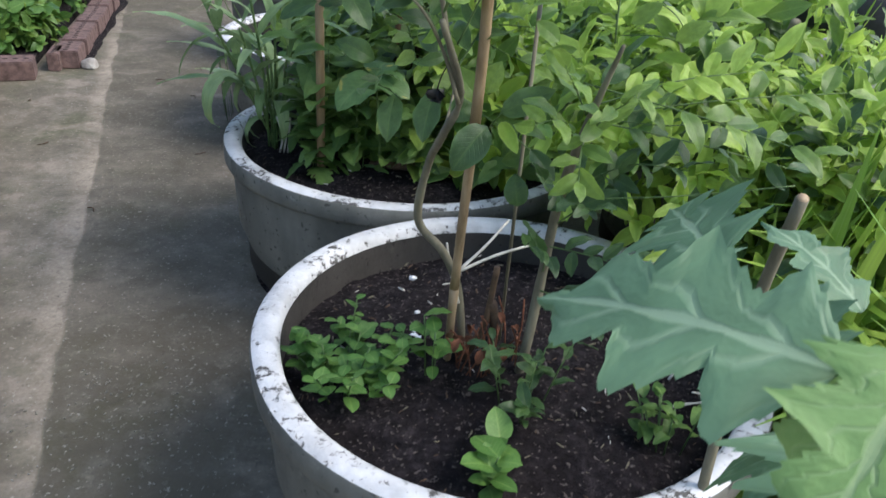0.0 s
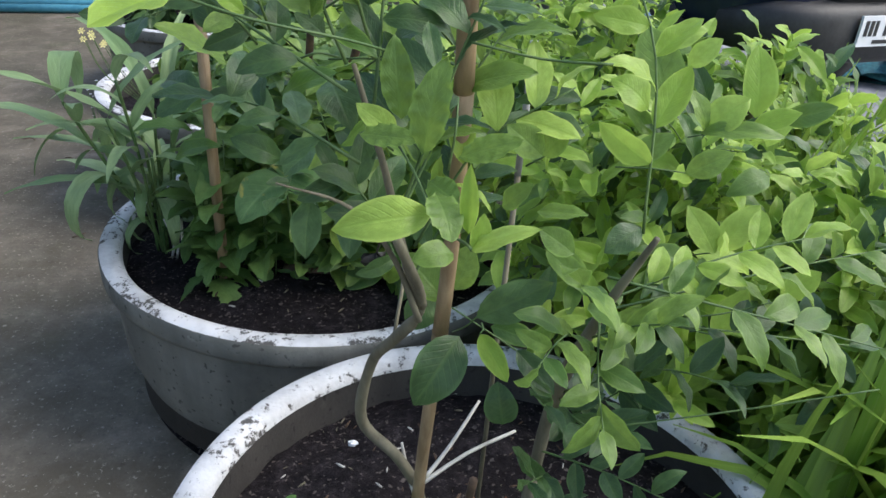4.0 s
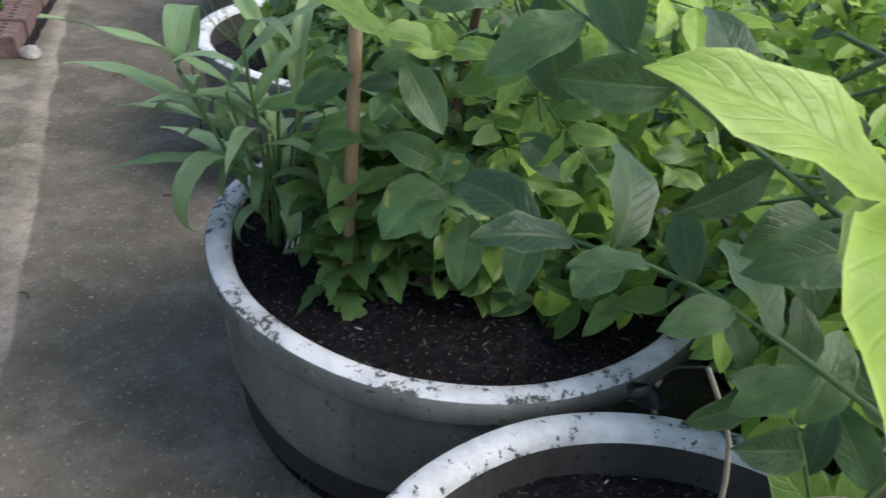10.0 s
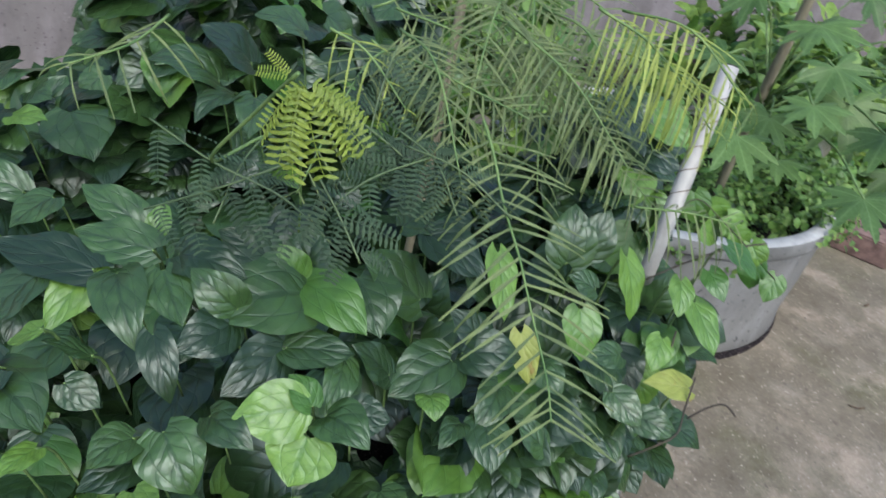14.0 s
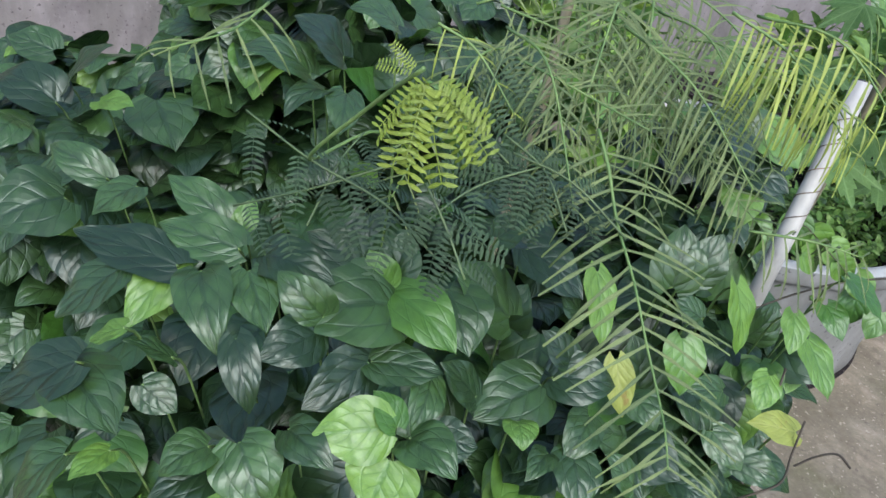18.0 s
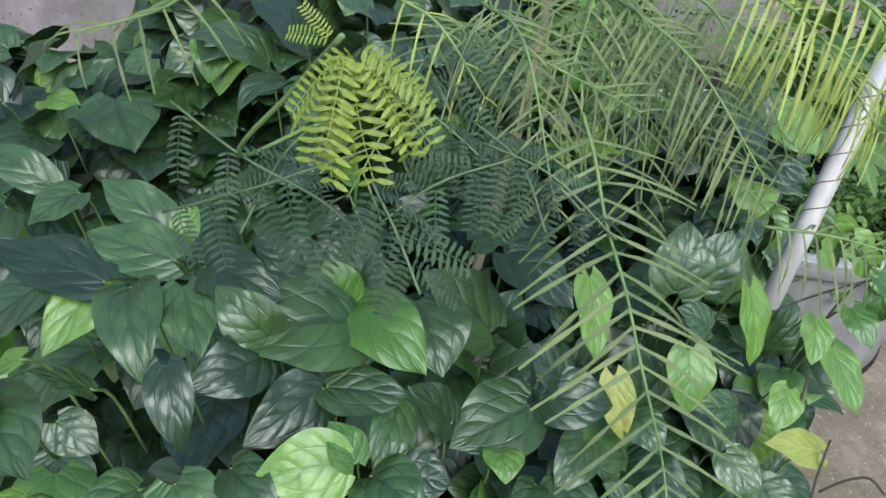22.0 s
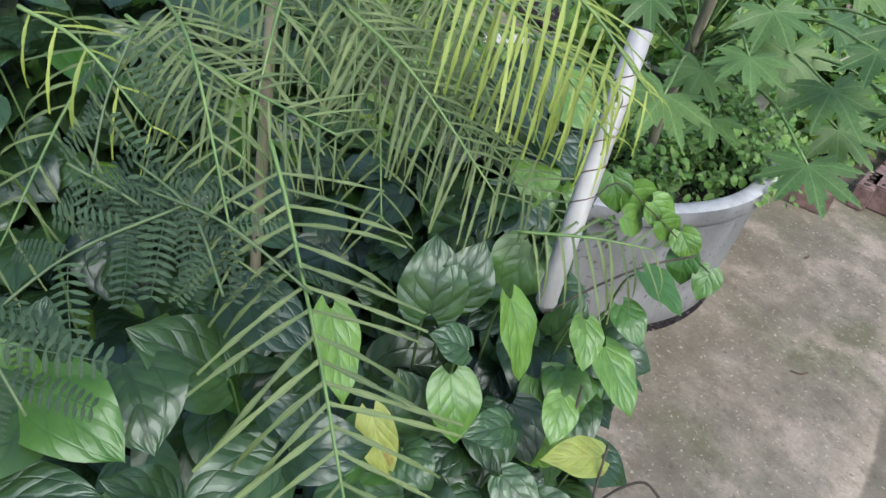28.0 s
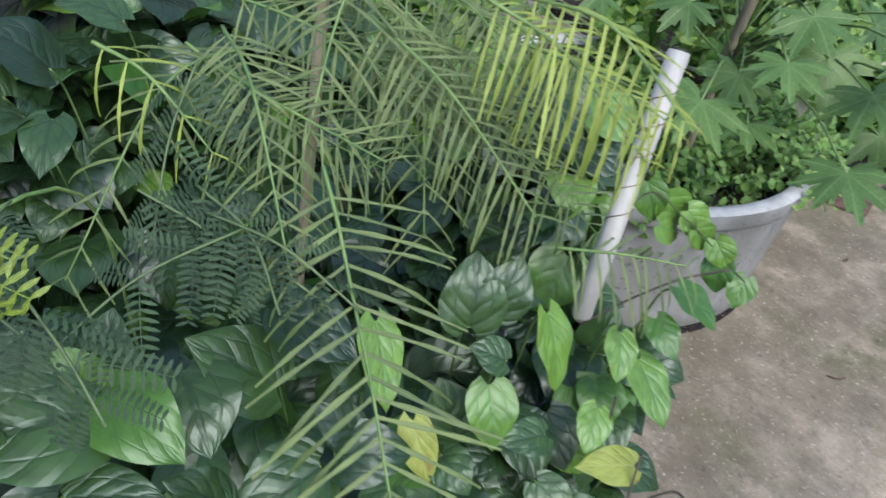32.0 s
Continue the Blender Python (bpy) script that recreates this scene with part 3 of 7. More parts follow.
def planter(x, y, R, h, style, soil_z, label, seed):
    e = thing("concrete_planter", label, "planter", "round concrete planters", at=(x, y, 0))
    lip = 0.058 if style == "white" else 0.05
    wall = POT_A if style == "white" else POT_B
    rim = RIM_WHITE if style == "white" else RIM_GREY
    thick = 0.05
    # body: slightly bellied, tucked in at the foot
    foot = R - (0.1 if style == "white" else 0.06)
    prof = [(foot, 0.0), (foot + 0.018, 0.02), (foot + 0.4 * (R - 0.03 - foot), 0.08), (R - 0.032, h * 0.45), (R - 0.02, h - lip - 0.012), (R - 0.019, h - lip)]
    bm, _ = lathe(prof, seed=seed)
    part("body", bm, wall, e)
    prof = [(R - 0.021, h - lip - 0.002), (R - 0.004, h - lip + 0.002), (R, h - lip + 0.01), (R, h - 0.01), (R - 0.003, h - 0.003)]
    bm, _ = lathe(prof, wob=0.004, seed=seed)
    part("lip", bm, wall, e)
    prof = [(R - 0.003, h - 0.003), (R - 0.01, h + 0.001), (R - thick * 0.5, h + 0.003), (R - thick + 0.008, h), (R - thick, h - 0.008), (R - thick - 0.003, h - 0.02)]
    bm, _ = lathe(prof, wob=0.004, seed=seed)
    part("rim", bm, rim, e, "white-washed rim with dark specks" if style == "white" else "bare pale rim")
    # inner wall, in a much darker tone than the outside
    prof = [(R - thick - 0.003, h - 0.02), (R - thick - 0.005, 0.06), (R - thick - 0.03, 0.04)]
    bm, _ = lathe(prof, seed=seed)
    part("inner_wall", bm, POT_IN, e, "dark inner wall above the soil")
    bm, _ = lathe([(foot + 0.002, 0.006), (foot + 0.016, 0.008), (foot + 0.026, 0.003)], wob=0.012, seed=seed + 1.5)
    part("dirt_ring", bm, SOIL, e, "dark dirt gathered round the foot")
    # soil with clods
    bm = bmesh.new()
    seg, n = 96, 34
    rings = []
    for i in range(n + 1):
        r = (R - thick - 0.004) * i / n
        ring = []
        for k in range(seg if i else 1):
            a = 2 * math.pi * k / seg
            p = Vector((r * math.cos(a), r * math.sin(a), 0))
            z = 0.018 * noise.noise(p * 5 + Vector((seed, 0, 0))) + 0.009 * noise.noise(p * 22) + 0.006 * noise.noise(p * 60)
            ring.append(bm.verts.new((p.x, p.y, soil_z + z - 0.02 * (i / n) ** 4)))
        rings.append(ring)
    for k in range(seg):
        bm.faces.new((rings[0][0], rings[1][k], rings[1][(k + 1) % seg]))
    for a, b in zip(rings[1:], rings[2:]):
        for k in range(seg):
            bm.faces.new((a[k], b[k], b[(k + 1) % seg], a[(k + 1) % seg]))
    part("soil", bm, SOIL, e, "dark crumbly soil")
    return e


P1, P2, P3, P4, P5 = (0.24, 1.235), (-0.041, 2.243), (-0.42, 3.52), (-0.82, 4.95), (1.1, 2.42)
L1, L2 = (-1.926, 1.434), (-2.479, 2.784)
WHITE = "round grey concrete planter with whitewashed rim standing on the concrete yard"
PALE = "round pale grey concrete planter with bare rim standing on the yard"
planter(*P1, 0.478, 0.447, "white", 0.375, WHITE, 0.0)
planter(*P2, 0.548, 0.45, "white", 0.395, WHITE, 3.0)
planter(*P3, 0.57, 0.45, "white", 0.37, WHITE, 6.0)
planter(*P4, 0.58, 0.45, "white", 0.37, WHITE, 9.0)
planter(*P5, 0.5, 0.45, "white", 0.37, WHITE, 12.0)
planter(*L1, 0.59, 0.45, "grey", 0.37, PALE, 15.0)
planter(*L2, 0.569, 0.432, "grey", 0.35, PALE, 18.0)


def laid(parent, rows, stock, face, wide=1.0, name="leaf", grow=1.05):
    """Leaves from base to tip: rows of (base, tip, kind)."""
    for b, t, kind in rows:
        b, t = Vector(b), Vector(t)
        vs = stock[kind]
        lf = vs[int(rng.integers(len(vs)))]
        m = aim(b, t - b, Vector(face) + Vector(rng.normal(0, 0.22, 3)), (t - b).length * grow, rng.normal(0, 0.2))
        piece(name, lf[0], parent, m @ Matrix.Diagonal((wide, 1, 1, 1)))


# ---- citrus tree in the front planter ----
tree = thing("lime_tree", "young lime tree with bright new leaves staked in a round planter", "tree", "lime trees")
tube("trunk", bend([(0.16, 1.235, 0.33), (0.14, 1.245, 0.5), (0.106, 1.238, 0.592), (0.054, 1.262, 0.644), (0.066, 1.231, 0.762), (0.089, 1.166, 0.843), (0.111, 1.102, 0.929), (0.079, 1.031, 1.041)]), [0.0078] * 22 + [0.0068] * 12 + [0.0045] * 9, BARK, tree, 9)
tube("branch", bend([(0.108, 1.093, 0.916), (0.081, 1.074, 0.995), (0.043, 1.042, 1.06), (-0.012, 1.01, 1.095)]), [0.0035 - 0.00015 * i for i in range(19)], BARK, tree, 7)
tube("branch", bend([(0.111, 1.102, 0.929), (0.09, 1.07, 1.0), (0.07, 1.05, 1.09), (0.045, 1.03, 1.18)]), [0.0055 - 0.0002 * i for i in range(19)], BARK, tree, 8)
tube("branch", bend([(0.264, 1.2, 0.34), (0.272, 1.19, 0.45), (0.281, 1.199, 0.586), (0.287, 1.176, 0.757), (0.304, 1.123, 0.907), (0.32, 1.07, 1.02)]), [0.0095] * 12 + [0.0085] * 9 + [0.0075, 0.007, 0.0065, 0.006, 0.0055, 0.005, 0.0045, 0.004, 0.0035, 0.003], BARK, tree, 9)
tube("branch", bend([(0.16, 1.235, 0.36), (0.19, 1.21, 0.46), (0.2, 1.19, 0.6)]), 0.006, BARK_BROWN, tree, 7)
tube("branch", bend([(0.205, 1.225, 0.33), (0.21, 1.22, 0.45), (0.2, 1.2, 0.52)]), 0.009, BARK_BROWN, tree, 7)
# long thin twigs
for pts in ([(-0.055, 0.953, 1.236), (-0.011, 0.947, 1.225), (0.041, 0.969, 1.211), (0.077, 1.006, 1.194)],
            [(0.125, 1.003, 1.205), (0.173, 0.992, 1.198), (0.219, 0.979, 1.199)],
            [(0.325, 1.068, 0.799), (0.44, 1.071, 0.812), (0.598, 1.063, 0.846)],
            [(0.329, 1.122, 0.902), (0.422, 1.124, 0.9), (0.509, 1.131, 0.916)]):
    tube("twig", bend(pts), 0.001, STEM_GREEN, tree, 5)
SHOOT = [
    ((-0.014, 0.991, 1.229), (0.01, 0.983, 1.264), 1.18, "young"), ((-0.015, 0.996, 1.228), (-0.016, 0.997, 1.265), 1.22, "young"),
    ((-0.027, 1.015, 1.247), (-0.041, 1.021, 1.285), 0.68, "young"), ((-0.005, 1.042, 1.255), (-0.021, 1.05, 1.295), 0.60, "young"),
    ((-0.002, 1.054, 1.259), (0.025, 1.045, 1.295), 1.14, "young"), ((0.016, 1.023, 1.213), (0.035, 1.016, 1.246), 1.08, "mid"),
    ((-0.022, 0.979, 1.222), (-0.042, 0.977, 1.239), 0.94, "young"), ((-0.032, 0.999, 1.215), (-0.049, 0.983, 1.209), 1.42, "mid"),
    ((0.016, 1.072, 1.228), (0.043, 1.053, 1.244), 1.14, "mid"), ((0.099, 1.105, 1.246), (0.046, 1.085, 1.211), 1.04, "dark"),
    ((0.117, 1.127, 1.242), (0.117, 1.093, 1.213), 1.14, "dark"),
]
DARK = [
    ((0.127, 1.074, 1.206), (0.093, 1.077, 1.225), 1.23, "dark"), ((0.063, 1.138, 1.228), (0.034, 1.137, 1.244), 0.82, "dark"),
    ((0.033, 1.032, 1.202), (0.061, 0.999, 1.193), 0.85, "mid"), ((0.002, 1.076, 1.171), (-0.029, 1.062, 1.16), 1.21, "dark"),
    ((-0.078, 1.18, 1.164), (-0.095, 1.194, 1.214), 1.22, "dark"), ((-0.106, 1.212, 1.206), (-0.151, 1.203, 1.197), 0.98, "dark"),
    ((0.023, 1.151, 1.134), (0.042, 1.109, 1.103), 1.49, "dark"), ((0.077, 1.132, 1.168), (0.105, 1.115, 1.19), 1.35, "dark"),
    ((0.022, 1.097, 1.184), (-0.002, 1.095, 1.202), 1.39, "dark"), ((0.102, 1.135, 1.153), (0.073, 1.112, 1.126), 1.35, "dark"),
    ((0.063, 1.146, 1.11), (0.094, 1.112, 1.102), 1.37, "dark"), ((-0.0, 1.271, 1.026), (-0.032, 1.249, 1.001), 1.71, "dark"),
]
FRONT = [
    ((0.078, 0.982, 1.156), (0.072, 0.994, 1.21), 0.93, "mid"), ((0.09, 0.934, 1.15), (0.103, 0.943, 1.209), 0.96, "mid"),
    ((0.115, 0.952, 1.141), (0.153, 0.931, 1.161), 0.86, "mid"), ((0.12, 1.013, 1.163), (0.087, 0.998, 1.15), 1.24, "dark"),
    ((0.075, 0.978, 1.146), (0.047, 0.979, 1.167), 1.09, "young"), ((0.05, 0.968, 1.15), (0.088, 0.94, 1.156), 0.79, "mid"),
    ((0.08, 0.995, 1.144), (0.102, 0.97, 1.145), 1.08, "mid"), ((0.095, 0.911, 1.118), (0.033, 0.907, 1.109), 0.97, "young"),
    ((0.097, 0.916, 1.13), (0.105, 0.885, 1.111), 1.41, "mid"), ((0.095, 0.942, 1.128), (0.112, 0.915, 1.124), 1.35, "mid"),
    ((0.117, 0.9, 1.111), (0.116, 0.905, 1.155), 0.60, "young"), ((0.119, 0.894, 1.102), (0.157, 0.876, 1.126), 0.63, "young"),
]
MIDDLE = [
    ((0.121, 0.894, 1.103), (0.124, 0.888, 1.13), 1.06, "young"), ((0.193, 1.033, 1.112), (0.163, 1.036, 1.136), 1.52, "mid"),
    ((0.197, 1.049, 1.107), (0.216, 1.038, 1.134), 1.53, "mid"), ((0.247, 1.103, 1.106), (0.189, 1.107, 1.114), 1.03, "dark"),
    ((0.245, 1.118, 1.133), (0.184, 1.118, 1.13), 0.61, "dark"), ((0.161, 1.014, 1.076), (0.181, 1.001, 1.101), 1.26, "mid"),
    ((0.189, 1.013, 1.073), (0.223, 0.987, 1.082), 0.86, "mid"), ((0.095, 1.0, 1.218), (0.099, 0.965, 1.192), 0.64, "dark"),
    ((0.125, 1.029, 1.216), (0.148, 1.001, 1.213), 0.69, "dark"), ((0.142, 1.066, 1.236), (0.152, 1.033, 1.217), 1.09, "dark"),
    ((0.111, 0.915, 1.088), (0.083, 0.905, 1.088), 1.50, "mid"), ((0.229, 1.026, 1.028), (0.197, 1.03, 1.05), 1.34, "mid"),
]
OUTER = [
    ((0.496, 1.502, 1.011), (0.46, 1.552, 1.119), 1.21, "mid"), ((0.638, 1.507, 0.998), (0.633, 1.544, 1.099), 1.04, "young"),
    ((0.525, 1.43, 1.005), (0.573, 1.421, 1.053), 1.61, "young"), ((0.582, 1.415, 1.013), (0.636, 1.394, 1.043), 1.09, "young"),
    ((0.517, 1.429, 1.0), (0.618, 1.383, 1.01), 0.60, "mid"), ((0.45, 1.463, 1.02), (0.397, 1.481, 1.058), 1.65, "young"),
    ((0.52, 1.629, 1.153), (0.539, 1.639, 1.218), 1.54, "young"), ((0.555, 1.617, 1.152), (0.66, 1.595, 1.211), 0.71, "young"),
    ((0.644, 1.454, 1.013), (0.709, 1.429, 1.042), 1.01, "mid"), ((0.485, 1.549, 1.093), (0.542, 1.526, 1.12), 1.22, "young"),
    ((0.523, 1.523, 1.068), (0.562, 1.514, 1.111), 1.36, "young"), ((0.524, 1.428, 1.002), (0.495, 1.448, 1.056), 0.96, "mid"),
]
LOWER = [
    ((0.491, 1.266, 0.899), (0.453, 1.289, 0.954), 1.13, "young"), ((0.494, 1.267, 0.902), (0.535, 1.268, 0.965), 1.13, "young"),
    ((0.439, 1.191, 0.839), (0.42, 1.205, 0.889), 1.20, "young"), ((0.467, 1.18, 0.835), (0.497, 1.184, 0.896), 1.17, "young"),
    ((0.376, 1.303, 1.007), (0.418, 1.29, 1.044), 1.21, "mid"), ((0.457, 1.322, 0.983), (0.506, 1.305, 1.017), 1.22, "mid"),
    ((0.579, 1.336, 0.974), (0.52, 1.325, 0.953), 1.22, "mid"), ((0.368, 1.219, 0.957), (0.324, 1.202, 0.933), 1.46, "dark"),
    ((0.438, 1.225, 0.901), (0.389, 1.234, 0.923), 1.26, "mid"), ((0.593, 1.258, 0.838), (0.631, 1.25, 0.881), 1.34, "young"),
]
STEM = [
    ((0.154, 1.124, 0.876), (0.106, 1.087, 0.815), 1.39, "dark"),
    ((0.172, 1.131, 0.895), (0.248, 1.13, 0.937), 1.06, "dark"),
    ((0.19, 1.141, 0.876), (0.242, 1.115, 0.865), 1.05, "mid"),
    ((0.172, 1.106, 0.891), (0.198, 1.071, 0.856), 0.93, "young"),
    ((0.14, 1.152, 0.902), (0.095, 1.173, 0.948), 1.29, "mid"),
    ((0.226, 1.157, 0.832), (0.265, 1.12, 0.798), 1.02, "dark"),
    ((0.311, 1.192, 0.774), (0.329, 1.149, 0.722), 1.00, "dark"),
    ((0.127, 1.166, 0.903), (0.1, 1.142, 0.872), 1.87, "dark"),
    ((0.149, 1.147, 0.918), (0.167, 1.159, 0.965), 1.69, "mid"),
    ((0.215, 1.134, 0.744), (0.207, 1.151, 0.794), 1.65, "dark"),
    ((0.361, 1.233, 0.76), (0.374, 1.199, 0.722), 1.12, "mid"),
]
for rows in (SHOOT, DARK, FRONT, MIDDLE, OUTER, LOWER, STEM):
    for b, t, wide, kind in rows:
        b, t = Vector(b), Vector(t)
        face = Vector((-0.1, -0.7, 0.7)) + Vector(rng.normal(0, 0.16, 3))
        stock = LIME_WRINKLED if rows is FRONT and kind == "mid" else LIME[kind]
        piece("leaf", stock[int(rng.integers(len(stock)))][0], tree, aim(b, t - b, face, (t - b).length, rng.normal(0, 0.12)) @ Matrix.Diagonal((wide, 1, 1, 1)))
    # the twig that carries a group of leaves
    for (b0, _, _, _), (b1, _, _, _) in zip(rows[::2], rows[1::2]):
        b0, b1 = Vector(b0), Vector(b1)
        if (b0 - b1).length < 0.12:
            tube("twig", bend([b0 + Vector((0, 0.05, -0.03)), b0.lerp(b1, 0.5) + Vector((0, 0.012, -0.008)), b1], 4), 0.001, STEM_GREEN, tree, 5)
for b, t, f, k in (((-0.053, 0.962, 1.236), (-0.088, 0.896, 1.229), (0, -0.05, 1), 0), ((-0.052, 0.969, 1.232), (-0.104, 0.977, 1.251), (0.1, -0.4, 0.9), 2), ((-0.048, 0.97, 1.235), (0.003, 0.957, 1.267), (-0.3, -0.6, 0.75), 3)):
    piece("leaf", LIME["young"][k][0], tree, aim(b, Vector(t) - Vector(b), f, (Vector(t) - Vector(b)).length) @ Matrix.Diagonal((0.8, 1, 1, 1)))
for base, tip, kind, n, s in (
    ((0.1, 1.1, 0.94), (0.02, 1.12, 1.06), "dark", 8, 0.055), ((0.1, 1.1, 0.96), (0.18, 1.16, 1.08), "dark", 8, 0.055),
    ((0.1, 1.09, 1.0), (0.22, 1.06, 1.16), "young", 8, 0.058), ((0.08, 1.04, 1.05), (0.16, 1.05, 1.28), "dark", 9, 0.058), ((0.08, 1.04, 1.05), (0.2, 1.1, 1.24), "mid", 9, 0.058),
    ((0.3, 1.12, 0.9), (0.28, 1.0, 0.84), "mid", 7, 0.052),
    ((0.04, 1.03, 1.16), (-0.12, 1.12, 1.24), "dark", 8, 0.055), ((0.05, 1.04, 1.1), (-0.1, 1.14, 1.12), "dark", 8, 0.055),
    ((0.06, 1.05, 1.14), (0.1, 1.1, 1.32), "dark", 8, 0.055), ((0.06, 1.05, 1.1), (0.15, 1.14, 1.18), "dark", 8, 0.055),
    ((0.04, 1.03, 1.18), (-0.06, 1.08, 1.34), "mid", 7, 0.055), ((0.06, 1.05, 1.18), (0.02, 1.02, 1.34), "mid", 7, 0.055),
    ((0.3, 1.12, 0.92), (0.52, 1.15, 0.98), "young", 10, 0.058),
    ((0.29, 1.17, 0.76), (0.44, 1.05, 0.86), "dark", 7, 0.055), ((0.29, 1.18, 0.72), (0.24, 1.08, 0.82), "dark", 6, 0.055), ((0.29, 1.18, 0.7), (0.36, 1.12, 0.82), "dark", 9, 0.055), ((0.3, 1.14, 0.86), (0.33, 1.02, 0.96), "mid", 8, 0.058), ((0.3, 1.13, 0.9), (0.24, 1.02, 1.0), "mid", 8, 0.058), ((0.29, 1.17, 0.75), (0.33, 1.06, 0.78), "dark", 7, 0.055),
    ((0.28, 1.19, 0.65), (0.42, 1.06, 0.68), "dark", 9, 0.05), ((0.28, 1.19, 0.6), (0.22, 1.06, 0.72), "dark", 8, 0.05),
    ((0.28, 1.19, 0.56), (0.4, 1.1, 0.56), "dark", 8, 0.048), ((0.3, 1.15, 0.85), (0.2, 1.0, 0.92), "mid", 8, 0.052),
    ((0.3, 1.12, 0.95), (0.6, 1.05, 0.9), "mid", 11, 0.058),
    ((0.3, 1.12, 0.9), (0.62, 1.15, 0.84), "dark", 11, 0.058),
    ((0.31, 1.08, 1.02), (0.26, 1.16, 1.28), "young", 9, 0.058),
    ((0.3, 1.13, 0.9), (0.7, 1.2, 0.95), "mid", 12, 0.058),
):
    sprig(tree, base, tip, kind, n, s, 0.015, 0.0016, face=(0, -0.55, 0.8))
stake = thing("bamboo_stake", "brown bamboo stake pushed into the planter soil", "stake", "plant stakes")
line = bend([(0.128, 1.245, 0.3), (0.13, 1.2, 0.594), (0.137, 1.11, 1.0), (0.125, 1.035, 1.28), (0.118, 0.99, 1.5)], 6)
for a, b in ((0, 5), (5, 10), (10, 15), (15, 19), (19, 21), (21, 24)):
    tube("cane", line[a:b + 1], [0.0088] + [0.0082] * (b - a - 1) + [0.0092], BAMBOO if b < 22 else PIPE_GREY, stake, 10)
stake = thing("white_rod", "thin pale rod standing among the lime branches", "stake", "plant stakes")
tube("rod", [(0.232, 1.3, 0.3), (0.2178, 1.2163, 1.02)], 0.0034, BARK, stake, 7)
tube("rod_end", [(0.2178, 1.2163, 1.02), (0.215, 1.2, 1.16)], 0.0038, PIPE_GREY, stake, 7, "bare pale end")
tube("tip", [(0.2152, 1.2, 1.157), (0.2147, 1.199, 1.165)], 0.0042, DRY, stake, 7)
for a, b in (((0.13, 1.21, 0.571), (0.27, 1.27, 0.61)), ((0.13, 1.21, 0.571), (0.22, 1.3, 0.64)), ((0.14, 1.22, 0.5), (0.109, 1.259, 0.603))):
    s = thing("dry_stick", "dry pale stick caught across the lime stems", "stick", "dry sticks")
    tube("stick", bend([a, jitter(Vector(a).lerp(Vector(b), 0.5), 0.003), b], 3), [0.003, 0.003, 0.0028, 0.0027, 0.0026, 0.0025, 0.002], DRY, s, 6)
stump = thing("cut_stem", "grey cut stem standing beside the planter", "stem")
tube("stem", bend([(0.52, 0.84, 0.0), (0.505, 0.865, 0.5), (0.497, 0.863, 0.746), (0.494, 0.832, 0.922)]), 0.0075, BARK, stump, 9)
tube("cut_face", [(0.494, 0.832, 0.9215), (0.4938, 0.831, 0.9235)], 0.0068, BAMBOO, stump, 9, "pale cut face")

# ---- spiny lobed plant beside the path ----


def lobed_data(lobes, seed, deep=0.42):
    """A big leaf with pointed, toothed lobes along both sides, length one along +y."""
    r = np.random.default_rng(seed)
    n = 76
    verts, uvs, faces = [], [], []
    for i in range(n + 1):
        u = i / n
        env = 0.37 * math.sin(math.pi * min(1, u ** 0.62)) ** 0.75 if 0 < u < 1 else 0.0
        y = u
        for j in range(-4, 5):
            v = j / 4
            ph = (u * lobes + (0.12 if v > 0 else 0.0)) % 1.0
            saw = (1 - abs(ph - 0.62) / 0.62 if ph < 0.62 else (1 - ph) / 0.38)
            tooth = 0.11 * ((u * 17 + (0.3 if v > 0 else 0.0)) % 1.0) ** 1.5
            w = (env * (1 - deep + deep * saw) + tooth * env) * v
            z = 0.12 * abs(w) + 0.025 * math.sin(9 * u + 3 * v) * abs(v) - 0.3 * (u - 0.3) ** 2 - 0.25 * w * w
            verts.append((w, y + 0.10 * saw * abs(v) ** 2 * env, z))
            uvs.append((u, v * 0.5 + 0.5))
    for i in range(n):
        for j in range(8):
            a = i * 9 + j
            faces.append((a, a + 1, a + 10, a + 9))
    return np.array(verts), faces, np.array(uvs)


EGGS = {}
for k, m in (("e", EGG), ("p", EGG_PALE)):
    EGGS[k] = []
    for sd in (1, 2):
        v, f, uv = lobed_data(2.7 + 0.3 * sd, sd, 0.62)
        EGGS[k].append((mesh_from("leaf", v, f, m, uv), v, f, uv))
egg = thing("turkey_berry_plant", "broad grey-green plant with large spiny lobed leaves by the path", "plant")
tube("stem", bend([(0.46, 0.3, 0.0), (0.42, 0.31, 0.5), (0.36, 0.32, 0.85), (0.3, 0.325, 1.03)]), 0.009, STEM_GREEN, egg, 8)
tube("petiole", bend([(0.34, 0.325, 0.94), (0.31, 0.33, 1.02), (0.275, 0.335, 1.04)]), 0.0035, STEM_GREEN, egg, 6)
tube("stem", bend([(0.5, 0.5, 0.0), (0.48, 0.52, 0.5), (0.42, 0.55, 0.8), (0.332, 0.624, 0.949)]), [0.006 - 0.0002 * i for i in range(19)], STEM_GREEN, egg, 7)
for b, t, kind, face, wide in (((0.275, 0.335, 1.052), (0.158, 0.43, 1.03), "e", (-0.1, -0.42, 0.88), 1.02), ((0.3, 0.33, 1.06), (0.262, 0.318, 1.0), "p", (-0.15, -0.55, 0.8), 1.2), ((0.295, 0.32, 1.07), (0.246, 0.262, 1.02), "p", (-0.15, -0.5, 0.8), 1.2)):
    b, t = Vector(b), Vector(t)
    piece("leaf", EGGS[kind][1][0], egg, aim(b, t - b, face, (t - b).length * 1.05) @ Matrix.Diagonal((wide, 1, 1, 1)))
